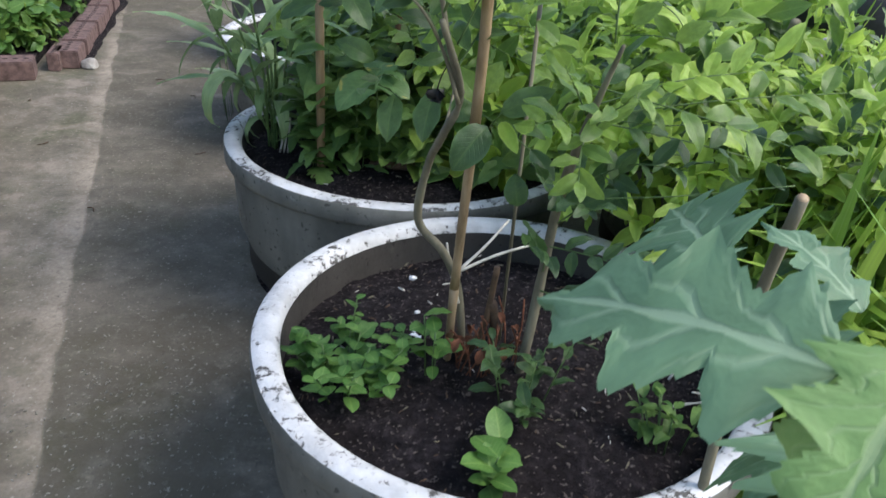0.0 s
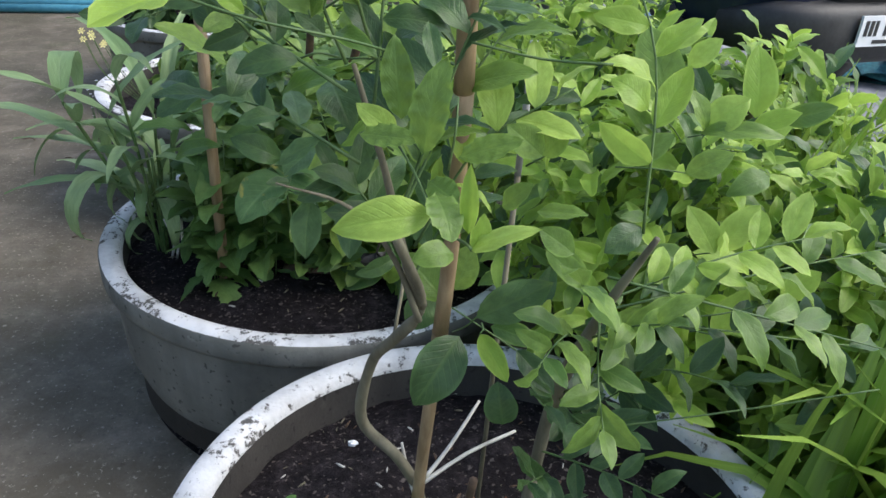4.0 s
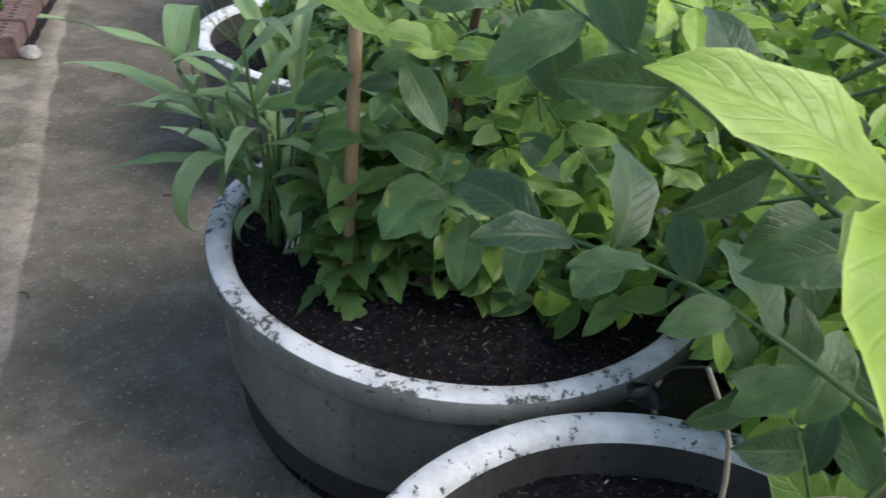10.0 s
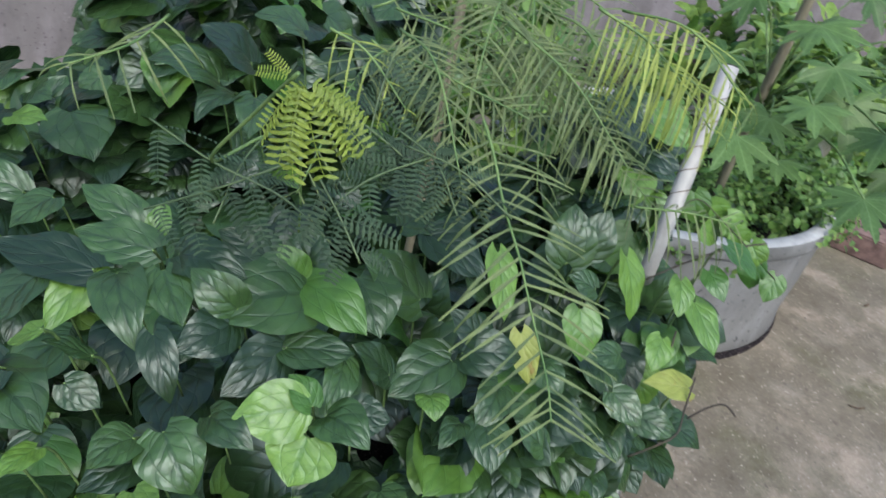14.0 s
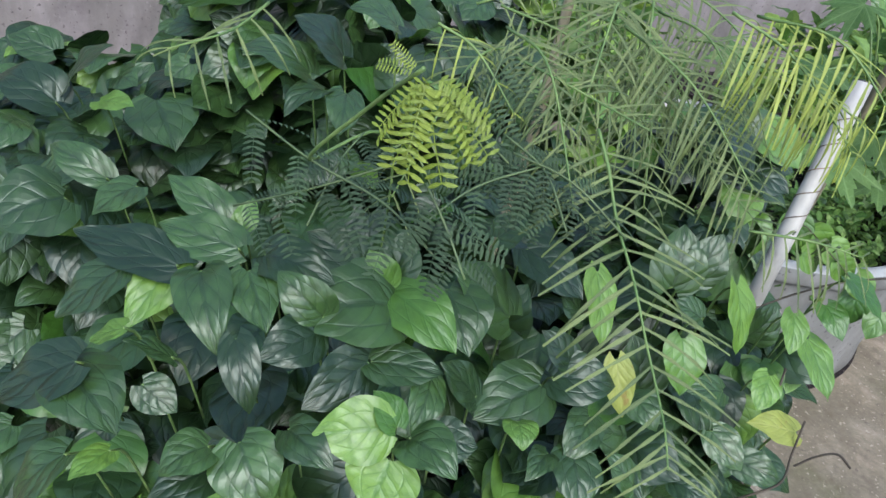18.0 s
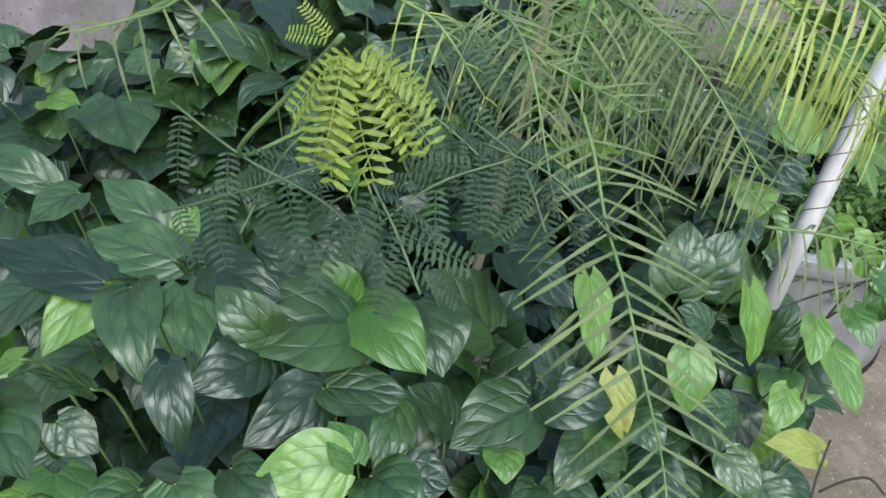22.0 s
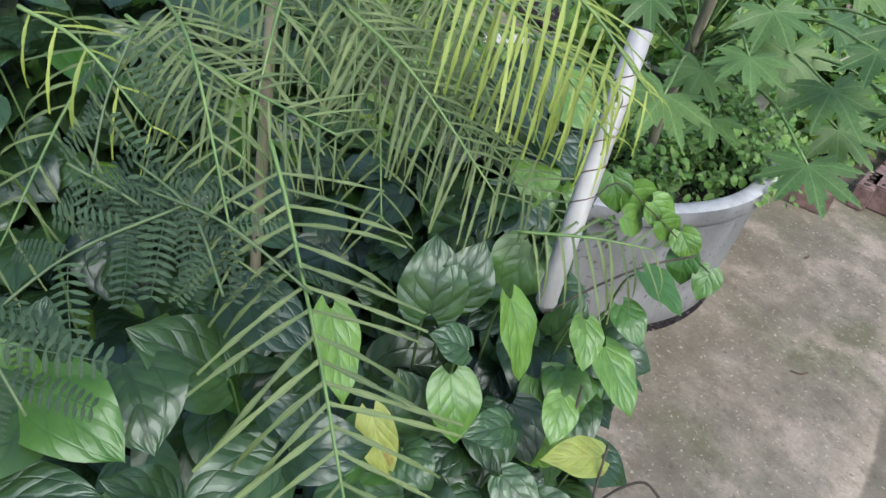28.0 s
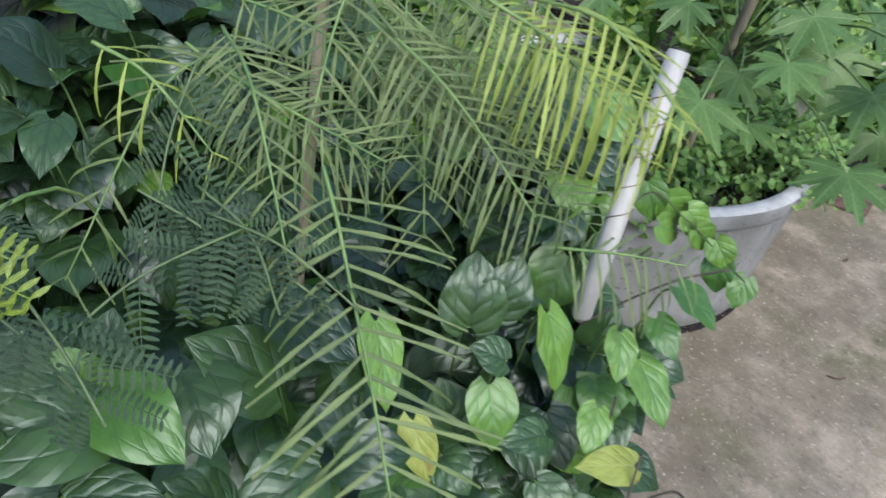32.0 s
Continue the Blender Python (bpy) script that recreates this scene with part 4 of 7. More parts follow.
laid(egg, [
    ((0.288, 0.373, 1.027), (0.29, 0.423, 1.047), "e"),
    ((0.413, 0.538, 0.96), (0.362, 0.606, 1.0), "e"), ((0.332, 0.624, 0.95), (0.323, 0.77, 0.939), "e"), ((0.372, 0.7, 0.913), (0.341, 0.78, 0.868), "e"), ((0.386, 0.787, 0.905), (0.358, 0.84, 0.862), "p"), ((0.346, 0.644, 0.916), (0.332, 0.69, 0.899), "p"), ((0.42, 0.6, 0.85), (0.4, 0.75, 0.8), "e"), ((0.44, 0.55, 0.8), (0.42, 0.68, 0.7), "e"), ((0.34, 0.36, 0.95), (0.36, 0.5, 0.9), "e"), ((0.36, 0.32, 0.9), (0.29, 0.24, 0.87), "p"), ((0.37, 0.34, 0.86), (0.46, 0.45, 0.9), "p"),
], EGGS, (-0.15, -0.55, 0.8), 1.22)

# ---- herbs in the front planter ----


def rosette(name, label, at, n, size, vs, spread, height, cat="plant", stems=5, group=""):
    e = thing(name, label, cat, group, at=at)
    for s in range(stems):
        a = rng.uniform(0, 6.28)
        r = spread * math.sqrt(rng.uniform(0, 1))
        top = Vector((r * math.cos(a), r * math.sin(a), height * rng.uniform(0.5, 1.0)))
        foot = Vector((top.x * 0.5, top.y * 0.5, -0.015))
        tube("stem", [foot, foot.lerp(top, 0.5) + Vector((0, 0, 0.01)), top], 0.0015, STEM_GREEN, e, 5)
        for i in range(n):
            k = 0.35 + 0.65 * i / max(1, n - 1)
            b = a + i * 2.4
            d = Vector((math.cos(b), math.sin(b), rng.uniform(-0.15, 0.75)))
            lf = vs[int(rng.integers(len(vs)))]
            piece("leaf", lf[0], e, aim(foot.lerp(top, k), d, (0, 0, 1), size * rng.uniform(0.6, 1.25), rng.normal(0, 0.25)))
    return e


rosette("mint_plant", "low bright green mint growing from dark soil", (-0.06, 1.12, 0.375), 7, 0.034, ROUNDS, 0.12, 0.1, stems=22)
rosette("mint_plant", "few pale mint sprigs on dark soil", (-0.07, 1.26, 0.375), 6, 0.03, ROUNDS, 0.06, 0.07, stems=5)
rosette("seedling", "small bright green seedling in the planter soil", (0.2, 0.93, 0.375), 5, 0.06, ROUNDS, 0.05, 0.07, stems=3)
rosette("mint_plant", "few mint sprigs beside the lime stems", (0.1, 1.17, 0.375), 5, 0.045, ROUNDS, 0.03, 0.13, stems=3)
rosette("weed", "dark little weed under the lime stems", (0.26, 1.1, 0.375), 6, 0.045, LIME["dark"], 0.09, 0.13, stems=7, group="weeds")
rosette("weed", "dark little weed at the planter's inner edge", (0.5, 1.0, 0.375), 6, 0.04, WEEDS, 0.09, 0.1, stems=6, group="weeds")

dead = thing("dead_twigs", "tangle of reddish dead twigs and leaves at the lime's foot", "twigs")
for k in range(26):
    a = k * 2.4
    r = 0.02 + 0.05 * ((k * 0.618) % 1.0)
    p = Vector((0.19 + r * math.cos(a), 1.2 + r * math.sin(a), 0.375))
    q = p + Vector((0.03 * math.cos(a * 1.7), 0.03 * math.sin(a * 1.7), 0.03 + 0.1 * ((k * 0.37) % 1.0)))
    tube("twig", bend([p, p.lerp(q, 0.5) + Vector((0.006, 0.004, 0.004)), q], 3), 0.0016, RUST, dead, 5)
    if k % 2:
        piece("dead_leaf", mesh_from("dead_leaf", *leaf_data(w_lime, nu=5, nv=2, droop=2.0, fold=0.9, wave=0.05, seed=k)[:2], RUST), dead, aim(q, (math.cos(a), math.sin(a), -0.6), (0, -0.4, 0.8), 0.034))

# ---- litter on the planter soil ----
chip_v, chip_f = tube_data([(0, 0, 0), (0.5, 0.02, 0.01), (1, 0, 0)], [0.09, 0.12, 0.05], 5)
CHIPS = [mesh_from("chip", chip_v, chip_f, m) for m in (DRY, BARK_BROWN, BARK)]
for (cx, cy), R, n, z in ((P1, 0.4, 190, 0.375), (P2, 0.46, 120, 0.395)):
    litter = thing("soil_litter", "dry bark chips and stalks scattered on dark soil", "litter", "", "stuff", at=(cx, cy, z))
    for i in range(n):
        a, r = rng.uniform(0, 6.28), R * math.sqrt(rng.uniform(0, 1))
        d = (math.cos(a * 7), math.sin(a * 7), rng.normal(0, 0.2))
        piece("chip", CHIPS[int(rng.choice(3, p=[0.1, 0.5, 0.4]))], litter, aim((r * math.cos(a), r * math.sin(a), 0.008 + 0.018 * noise.noise(Vector((r * math.cos(a), r * math.sin(a), 0)) * 5)), d, (0, 0, 1), rng.uniform(0.005, 0.02)))

# ---- second planter: citrus and weeds ----
LOBED = []
for sd in (3, 4, 5):
    v, f, uv = lobed_data(3.2 + 0.4 * sd, sd, 0.35)
    v[:, 0] *= 0.85
    v[:, 2] -= 0.25 * v[:, 1] ** 2
    LOBED.append((mesh_from("leaf", v, f, WEED, uv), v, f, uv))
tree = thing("lime_tree", "dark-leaved lime tree among weeds in a round planter", "tree", "lime trees")
tube("trunk", bend([(-0.1, 2.24, 0.36), (-0.09, 2.23, 0.65), (-0.06, 2.2, 1.0), (-0.05, 2.15, 1.25)]), 0.009, BARK_BROWN, tree, 8)
tube("trunk", bend([(-0.08, 2.25, 0.36), (-0.05, 2.24, 0.6), (0.05, 2.2, 0.95)]), 0.010, BARK_BROWN, tree, 8)
for base, tip, kind, n, s in (
    ((-0.08, 2.2, 0.8), (-0.14, 1.75, 1.0), "mid", 13, 0.085), ((-0.08, 2.2, 0.9), (0.1, 1.75, 0.85), "mid", 13, 0.085),
    ((-0.08, 2.2, 0.9), (-0.36, 1.8, 1.15), "mid", 12, 0.085), ((-0.08, 2.2, 1.0), (0.25, 1.85, 1.05), "young", 13, 0.085),
    ((-0.08, 2.2, 1.05), (-0.02, 1.75, 1.25), "mid", 12, 0.085), ((-0.08, 2.2, 1.0), (0.4, 2.1, 0.95), "mid", 12, 0.085),
    ((-0.08, 2.2, 0.7), (0.15, 1.9, 0.62), "mid", 10, 0.08), ((-0.08, 2.2, 1.2), (-0.3, 2.1, 1.4), "mid", 12, 0.085),
    ((-0.08, 2.2, 1.2), (0.2, 2.0, 1.4), "young", 12, 0.085), ((-0.08, 2.2, 0.8), (0.3, 2.0, 0.75), "mid", 12, 0.085),
    ((-0.08, 2.2, 0.65), (-0.1, 1.85, 0.7), "dark", 10, 0.08), ((-0.08, 2.2, 1.1), (0.45, 2.2, 1.2), "young", 13, 0.085),
    ((-0.08, 2.2, 1.0), (-0.4, 2.0, 1.0), "dark", 12, 0.085), ((-0.08, 2.2, 0.95), (0.3, 1.75, 1.2), "young", 12, 0.085),
    ((-0.06, 2.2, 0.85), (0.2, 1.8, 0.95), "mid", 12, 0.085), ((-0.06, 2.2, 0.75), (0.42, 1.95, 0.85), "mid", 12, 0.085),
    ((-0.06, 2.2, 1.1), (-0.15, 1.8, 1.35), "mid", 12, 0.085), ((-0.06, 2.2, 0.9), (-0.2, 1.9, 0.88), "dark", 11, 0.08),
    ((-0.06, 2.2, 0.8), (0.0, 1.85, 0.78), "mid", 11, 0.08), ((-0.06, 2.2, 1.15), (0.5, 2.0, 1.35), "young", 13, 0.085),
):
    sprig(tree, base, tip, kind, n, s, 0.03, 0.0028, face=(0, -0.4, 0.9))
NEAR = []
for b, t in (((-0.11, 1.93, 0.75), (-0.2, 1.93, 0.79)), ((-0.34, 2.0, 0.72), (-0.25, 1.99, 0.75)), ((-0.05, 1.9, 0.68), (-0.06, 1.84, 0.58)), ((0.05, 1.88, 0.7), (0.03, 1.81, 0.6)),
             ((-0.2, 1.9, 0.95), (-0.3, 1.86, 1.02)), ((-0.18, 1.9, 0.93), (-0.12, 1.85, 0.85)), ((-0.3, 1.92, 1.05), (-0.38, 1.9, 1.1)), ((-0.1, 1.88, 0.9), (0.0, 1.85, 0.95)),
             ((0.0, 1.86, 0.85), (0.08, 1.83, 0.8)), ((-0.26, 1.95, 0.88), (-0.34, 1.93, 0.84)), ((-0.02, 1.9, 1.05), (-0.08, 1.86, 1.12)), ((0.1, 1.86, 1.0), (0.18, 1.84, 0.95))):
    NEAR.append((b, t, "mid" if len(NEAR) % 3 == 1 else "dark"))
laid(tree, NEAR, LIME, (0.0, -0.5, 0.85), 1.15, grow=1.1)
stake = thing("bamboo_stake", "bamboo stake tied with pink tape in the second planter", "stake", "plant stakes")
tube("cane", [(-0.27, 2.05, 0.3), (-0.268, 2.03, 0.7), (-0.266, 2.017, 1.07)], [0.0125, 0.012, 0.0118], BAMBOO, stake, 9)
tube("cane", [(-0.266, 2.017, 1.07), (-0.264, 2.01, 1.3), (-0.262, 2.0, 1.5)], [0.0125, 0.0115, 0.011], BAMBOO, stake, 9)
tube("tape", [(-0.2663, 2.0174, 1.06), (-0.266, 2.016, 1.072), (-0.2658, 2.015, 1.09)], [0.0142, 0.0152, 0.0143], TAPE, stake, 9, "pink plastic tape")
tube("tape_end", bend([(-0.255, 2.01, 1.075), (-0.235, 2.0, 1.07), (-0.225, 1.995, 1.055)], 3), 0.003, TAPE, stake, 5, "loose end of pink tape")
for i, (x, y, n) in enumerate(((-0.3, 2.13, 5), (-0.2, 2.1, 5), (-0.09, 2.08, 5), (0.05, 2.06, 4), (0.17, 2.1, 5), (0.28, 2.17, 5), (-0.36, 2.24, 5), (-0.15, 2.22, 6), (0.1, 2.22, 6), (0.33, 2.32, 5), (-0.3, 2.42, 5), (0.0, 2.36, 6))):
    rosette("weed", "broad-leaved green weed in the planter soil", (x, y, 0.395), n, 0.115, (WEEDS, LOBED, WEEDS, LOBED)[i % 4], 0.05, 0.24, stems=3, group="weeds")
for x, y, hh in ((-0.27, 2.07, 0.34), (-0.17, 2.06, 0.26), (-0.33, 2.13, 0.46)):
    rosette("weed", "upright green weed beside the bamboo stake", (x, y, 0.395), 7, 0.11, WEEDS, 0.035, hh, stems=3, group="weeds")
log = thing("dead_branch", "thick bare branch lying across the planter soil", "branch")
tube("branch", bend([(-0.13, 2.09, 0.4), (-0.09, 2.075, 0.41), (0.0, 2.06, 0.416), (0.095, 2.035, 0.42), (0.16, 2.02, 0.42)], 4), 0.0135, BARK_BROWN, log, 8)
tall = thing("tall_weed", "tall weed with long drooping leaves at the planter's edge", "plant", "weeds", at=(-0.44, 2.2, 0.395))
for k in range(5):
    top = Vector((-0.06 + rng.uniform(-0.1, 0.08), rng.uniform(-0.1, 0.08), (0.46, 0.36, 0.4, 0.22, 0.18, 0.28)[k]))
    tube("stem", bend([(0.012 * k - 0.02, 0.005 * k, -0.02), top * 0.5, top]), 0.004, STEM_GREEN, tall, 6)
    for i in range(6):
        a = i * 2.4 + k
        piece("leaf", LANCE[int(rng.integers(4))][0], tall, aim(top * (0.35 + 0.65 * i / 5), (math.cos(a) - 0.25, math.sin(a) - 0.1, 0.35 + 0.7 * i / 5), (0, 0, 1), rng.uniform(0.17, 0.33)))
STRAP = variants("leaf", w_narrow, LONG, 3, nu=16, nv=3, droop=1.5, wave=0.012, fold=0.5)
for b, d, ln in (((-0.02, 0.0, 0.3), (-1, -0.5, 0.9), 0.42), ((0.0, 0.04, 0.34), (-0.7, 0.6, 1.2), 0.4), ((0.04, 0.03, 0.3), (0.05, 0.3, 1.5), 0.36), ((0.0, -0.02, 0.26), (-1.1, 0.1, 0.5), 0.38), ((0.05, 0.0, 0.25), (0.5, -0.2, 1.0), 0.32)):
    piece("leaf", STRAP[int(rng.integers(3))][0], tall, aim(b, d, (0, 0, 1), ln) @ Matrix.Diagonal((0.6, 1, 1, 1)))
    tube("stem", bend([(b[0] * 0.4, b[1] * 0.4, -0.02), (b[0] * 0.6, b[1] * 0.6, b[2] * 0.5), b], 3), 0.004, STEM_GREEN, tall, 6)
for x, y in ((-0.3, 2.05), (-0.2, 2.12)):
    rosette("weed", "low weed with broad lobed leaves at the planter's inner edge", (x, y, 0.395), 5, 0.1, LOBED, 0.03, 0.1, stems=2, group="weeds")
for k in range(3):
    tube("dead_stalk", bend([(0.02 + 0.012 * k, -0.03, -0.01), (0.035 + 0.01 * k, -0.05, 0.05), (0.02 + 0.02 * k, -0.055, 0.11)], 3), 0.0035, DRY, tall, 5, "dry pale stalk")

# ---- right-hand thicket ----


def thicket(name, label, centres, singles, rest, vs_pick, size, cat="shrub", lean=(0, -0.35, 0.6), slim=1.0):
    """A shrub of leaves gathered in sprays: some leaves are parts, the rest one mesh."""
    e = thing(name, label, cat)
    bag = []
    total = singles + rest
    made = 0
    while made < total:
        cx, cy, cz, rx, ry, rz = centres[int(rng.integers(len(centres)))]
        d = Vector(rng.normal(0, 1, 3)).normalized()
        d.z = abs(d.z) * 0.95 + 0.02
        k = rng.uniform(0.4, 1.0) ** 0.6 * (0.85 + 0.3 * noise.noise(d * 2.2 + Vector((cx, cy, 0))))
        p = Vector((cx + d.x * rx * k, cy + d.y * ry * k, cz + d.z * rz * k))
        out = Vector((d.x + rng.normal(0, 0.3), d.y + rng.normal(0, 0.3), d.z + 0.35)).normalized()
        o = out.orthogonal().normalized()
        for i in range(7):
            a = i * 2.4 + rng.uniform(0, 1)
            w = (Matrix.Rotation(a, 3, out) @ o) * 0.9 + out * rng.uniform(0.1, 0.9)
            lf = vs_pick(p)
            m = aim(p + out * 0.014 * i, w, out + Vector(lean) + Vector(rng.normal(0, 0.25, 3)), size * rng.uniform(0.55, 1.2), rng.normal(0, 0.25)) @ Matrix.Diagonal((slim, 1, 1, 1))
            if made < singles:
                piece("leaf", lf[0], e, m)
            else:
                bag.append((lf, m))
            made += 1
    byme = {}
    for lf, m in bag:
        byme.setdefault(lf[0].materials[0].name, []).append((lf, m))
    for k in byme:
        joined("foliage", byme[k], e, bpy.data.materials[k])
    return e


def pick(*kinds):
    def f(p):
        vs = LIME[kinds[int(rng.integers(len(kinds)))]]
        return vs[int(rng.integers(len(vs)))]
    return f


# young leaves from x 0.08 rightwards put the brighter sky light into leaf colour
thicket("weed_clump", "dense dark weeds and citrus shoots filling a round planter", [(0.0, 2.42, 0.4, 0.36, 0.28, 0.6), (0.22, 2.25, 0.4, 0.26, 0.3, 0.55), (-0.2, 2.45, 0.4, 0.16, 0.2, 0.4), (0.0, 2.25, 0.38, 0.3, 0.22, 0.35)], 140, 1500, lambda p: ((LIME["dark"], LIME["mid"], WEEDS, LIME["mid"], WEEDS) if p.x < 0.08 else (LIME["young"], LIME["mid"], WEEDS, LIME["young"], LIME["mid"]))[int(rng.integers(5))][int(rng.integers(4))], 0.1, "weeds")
# mostly young leaves, partly to carry the right side's sky light as colour
tree = thicket("lime_tree", "bushy lime tree with pale yellow-green young leaves", [(0.85, 1.7, 0.45, 0.4, 0.4, 0.47), (1.0, 2.2, 0.5, 0.5, 0.5, 0.55), (1.0, 1.5, 0.35, 0.25, 0.3, 0.5), (0.6, 1.75, 0.5, 0.28, 0.3, 0.5), (0.72, 2.35, 0.5, 0.35, 0.35, 0.72), (1.25, 2.0, 0.3, 0.3, 0.4, 0.5)], 280, 4800, pick("young", "mid", "young", "dark", "young"), 0.088, "tree", slim=0.78)
tube("trunk", bend([(1.1, 2.42, 0.36), (1.05, 2.3, 0.6), (0.98, 2.1, 0.9)]), 0.014, BARK, tree, 8)
# half young leaves: the sky-lit background's brightness sits in the leaf mix
thicket("shrub", "bright green citrus shrub beside the planters", [(0.7, 3.0, 0.3, 0.7, 0.6, 0.75), (1.5, 3.1, 0.1, 0.5, 0.6, 0.55), (0.6, 4.2, 0.2, 0.8, 0.8, 0.8)], 60, 4500, pick("mid", "young", "mid", "young"), 0.09, slim=0.72)
thicket("shrub", "low leafy shrub at the edge of the paving", [(1.6, 2.2, 0.05, 0.5, 0.6, 0.6), (1.5, 1.5, 0.0, 0.4, 0.5, 0.45), (0.98, 0.85, 0.0, 0.2, 0.3, 0.5)], 100, 4200, pick("mid", "dark", "mid", "dark"), 0.065, slim=0.7)
fine = thicket("fine_leaved_shrub", "small dense shrub with tiny dark leaves near the paving", [(1.9, 3.3, 0.1, 0.35, 0.35, 0.5)], 0, 2500, pick("dark", "mid"), 0.035)
grass = thing("grass_patch", "long bright grass growing between shrubs and paving", "grass", "", "stuff")
bag = []
for i in range(4200):
    x, y = rng.uniform(0.72, 3.0), rng.uniform(0.5, 5.2)
    if (x - P5[0]) ** 2 + (y - P5[1]) ** 2 < 0.27 or x > 1.75 + 0.24 * y:
        continue
    a = rng.uniform(0, 6.28)
    bag.append((BLADES[int(rng.integers(5))], aim((x, y, 0), (0.4 * math.cos(a), 0.4 * math.sin(a), 1), (math.cos(a), math.sin(a), 0.4), rng.uniform(0.3, 0.75) * (1.0 if x < 1.5 else 0.62))))
for i in range(520):
    x, y = rng.uniform(0.78, 1.3), rng.uniform(0.85, 1.75)
    a = rng.uniform(0, 6.28)
    bag.append((BLADES[int(rng.integers(5))], aim((x, y, 0), (0.35 * math.cos(a), 0.35 * math.sin(a), 1), (math.cos(a), math.sin(a), 0.4), rng.uniform(0.55, 1.0))))
for i in range(260):
    x, y = rng.uniform(0.9, 1.5), rng.uniform(1.15, 2.2)
    a = rng.uniform(0, 6.28)
    bag.append((BLADES[int(rng.integers(5))], aim((x, y, 0), (0.3 * math.cos(a), 0.3 * math.sin(a), 1), (math.cos(a), math.sin(a), 0.4), rng.uniform(0.75, 1.05))))
joined("blades", bag, grass, GRASS)

# ---- wild betel planter ----
betel = thing("wild_betel_plant", "dense wild betel with glossy dark heart-shaped leaves overflowing a planter", "plant")
CANOPY_A = [
    ((-1.55, 1.034, 0.909), (-1.609, 0.953, 0.915), 0.60, "old"), ((-1.552, 1.087, 0.921), (-1.599, 1.024, 0.923), 0.70, "old"),
    ((-1.561, 1.034, 0.907), (-1.513, 0.988, 0.874), 0.67, "young"), ((-1.534, 1.053, 0.912), (-1.46, 1.056, 0.88), 0.69, "old"),
    ((-1.517, 1.091, 0.92), (-1.456, 1.095, 0.9), 0.76, "old"), ((-1.579, 1.094, 0.921), (-1.599, 1.11, 0.945), 0.80, "young"),
    ((-1.613, 1.086, 0.912), (-1.667, 1.038, 0.935), 0.66, "old"), ((-1.513, 1.194, 0.916), (-1.539, 1.145, 0.943), 0.83, "old"),
    ((-1.511, 1.228, 0.902), (-1.535, 1.243, 0.94), 1.04, "old"), ((-1.501, 1.216, 0.9), (-1.519, 1.199, 0.932), 1.00, "young"),
    ((-1.483, 1.216, 0.891), (-1.484, 1.118, 0.886), 1.01, "old"), ((-1.46, 1.138, 0.89), (-1.439, 1.084, 0.887), 0.92, "old"),
]
CANOPY_B = [
    ((-1.436, 1.18, 0.87), (-1.41, 1.116, 0.853), 0.83, "old"), ((-1.497, 1.221, 0.896), (-1.428, 1.262, 0.871), 0.86, "young"),
    ((-1.503, 1.281, 0.886), (-1.437, 1.282, 0.856), 1.20, "old"), ((-1.49, 1.352, 0.852), (-1.517, 1.288, 0.908), 0.93, "old"),
    ((-1.38, 1.181, 0.847), (-1.393, 1.122, 0.841), 1.05, "young"), ((-1.38, 1.191, 0.846), (-1.408, 1.177, 0.864), 1.03, "young"),
    ((-1.372, 1.202, 0.837), (-1.324, 1.225, 0.836), 1.08, "old"), ((-1.361, 1.181, 0.828), (-1.341, 1.159, 0.794), 1.62, "young"),
    ((-1.373, 1.227, 0.83), (-1.359, 1.263, 0.824), 1.22, "old"), ((-1.425, 1.365, 0.814), (-1.41, 1.285, 0.801), 0.98, "old"),
    ((-1.392, 1.324, 0.806), (-1.364, 1.317, 0.799), 1.36, "young"), ((-1.427, 1.38, 0.82), (-1.403, 1.441, 0.818), 0.96, "old"),
]
CANOPY_C = [
    ((-1.422, 1.449, 0.835), (-1.39, 1.454, 0.782), 0.60, "yellow"), ((-1.474, 1.432, 0.912), (-1.422, 1.421, 0.856), 0.60, "young"),
    ((-1.504, 1.362, 0.926), (-1.452, 1.406, 0.896), 0.92, "old"), ((-1.441, 1.505, 0.909), (-1.473, 1.523, 0.964), 0.98, "old"),
    ((-1.439, 1.527, 0.919), (-1.451, 1.556, 0.964), 0.98, "old"), ((-1.423, 1.574, 0.916), (-1.387, 1.573, 0.851), 0.62, "young"),
    ((-1.409, 1.514, 0.864), (-1.378, 1.506, 0.815), 0.91, "young"), ((-1.373, 1.561, 0.814), (-1.378, 1.513, 0.82), 0.82, "old"),
    ((-1.368, 1.615, 0.83), (-1.344, 1.586, 0.807), 0.89, "young"), ((-1.326, 1.641, 0.781), (-1.341, 1.576, 0.798), 0.61, "yellow"),
    ((-1.378, 1.662, 0.865), (-1.324, 1.659, 0.826), 0.73, "young"), ((-1.397, 1.647, 0.888), (-1.368, 1.628, 0.858), 0.84, "young"),
]
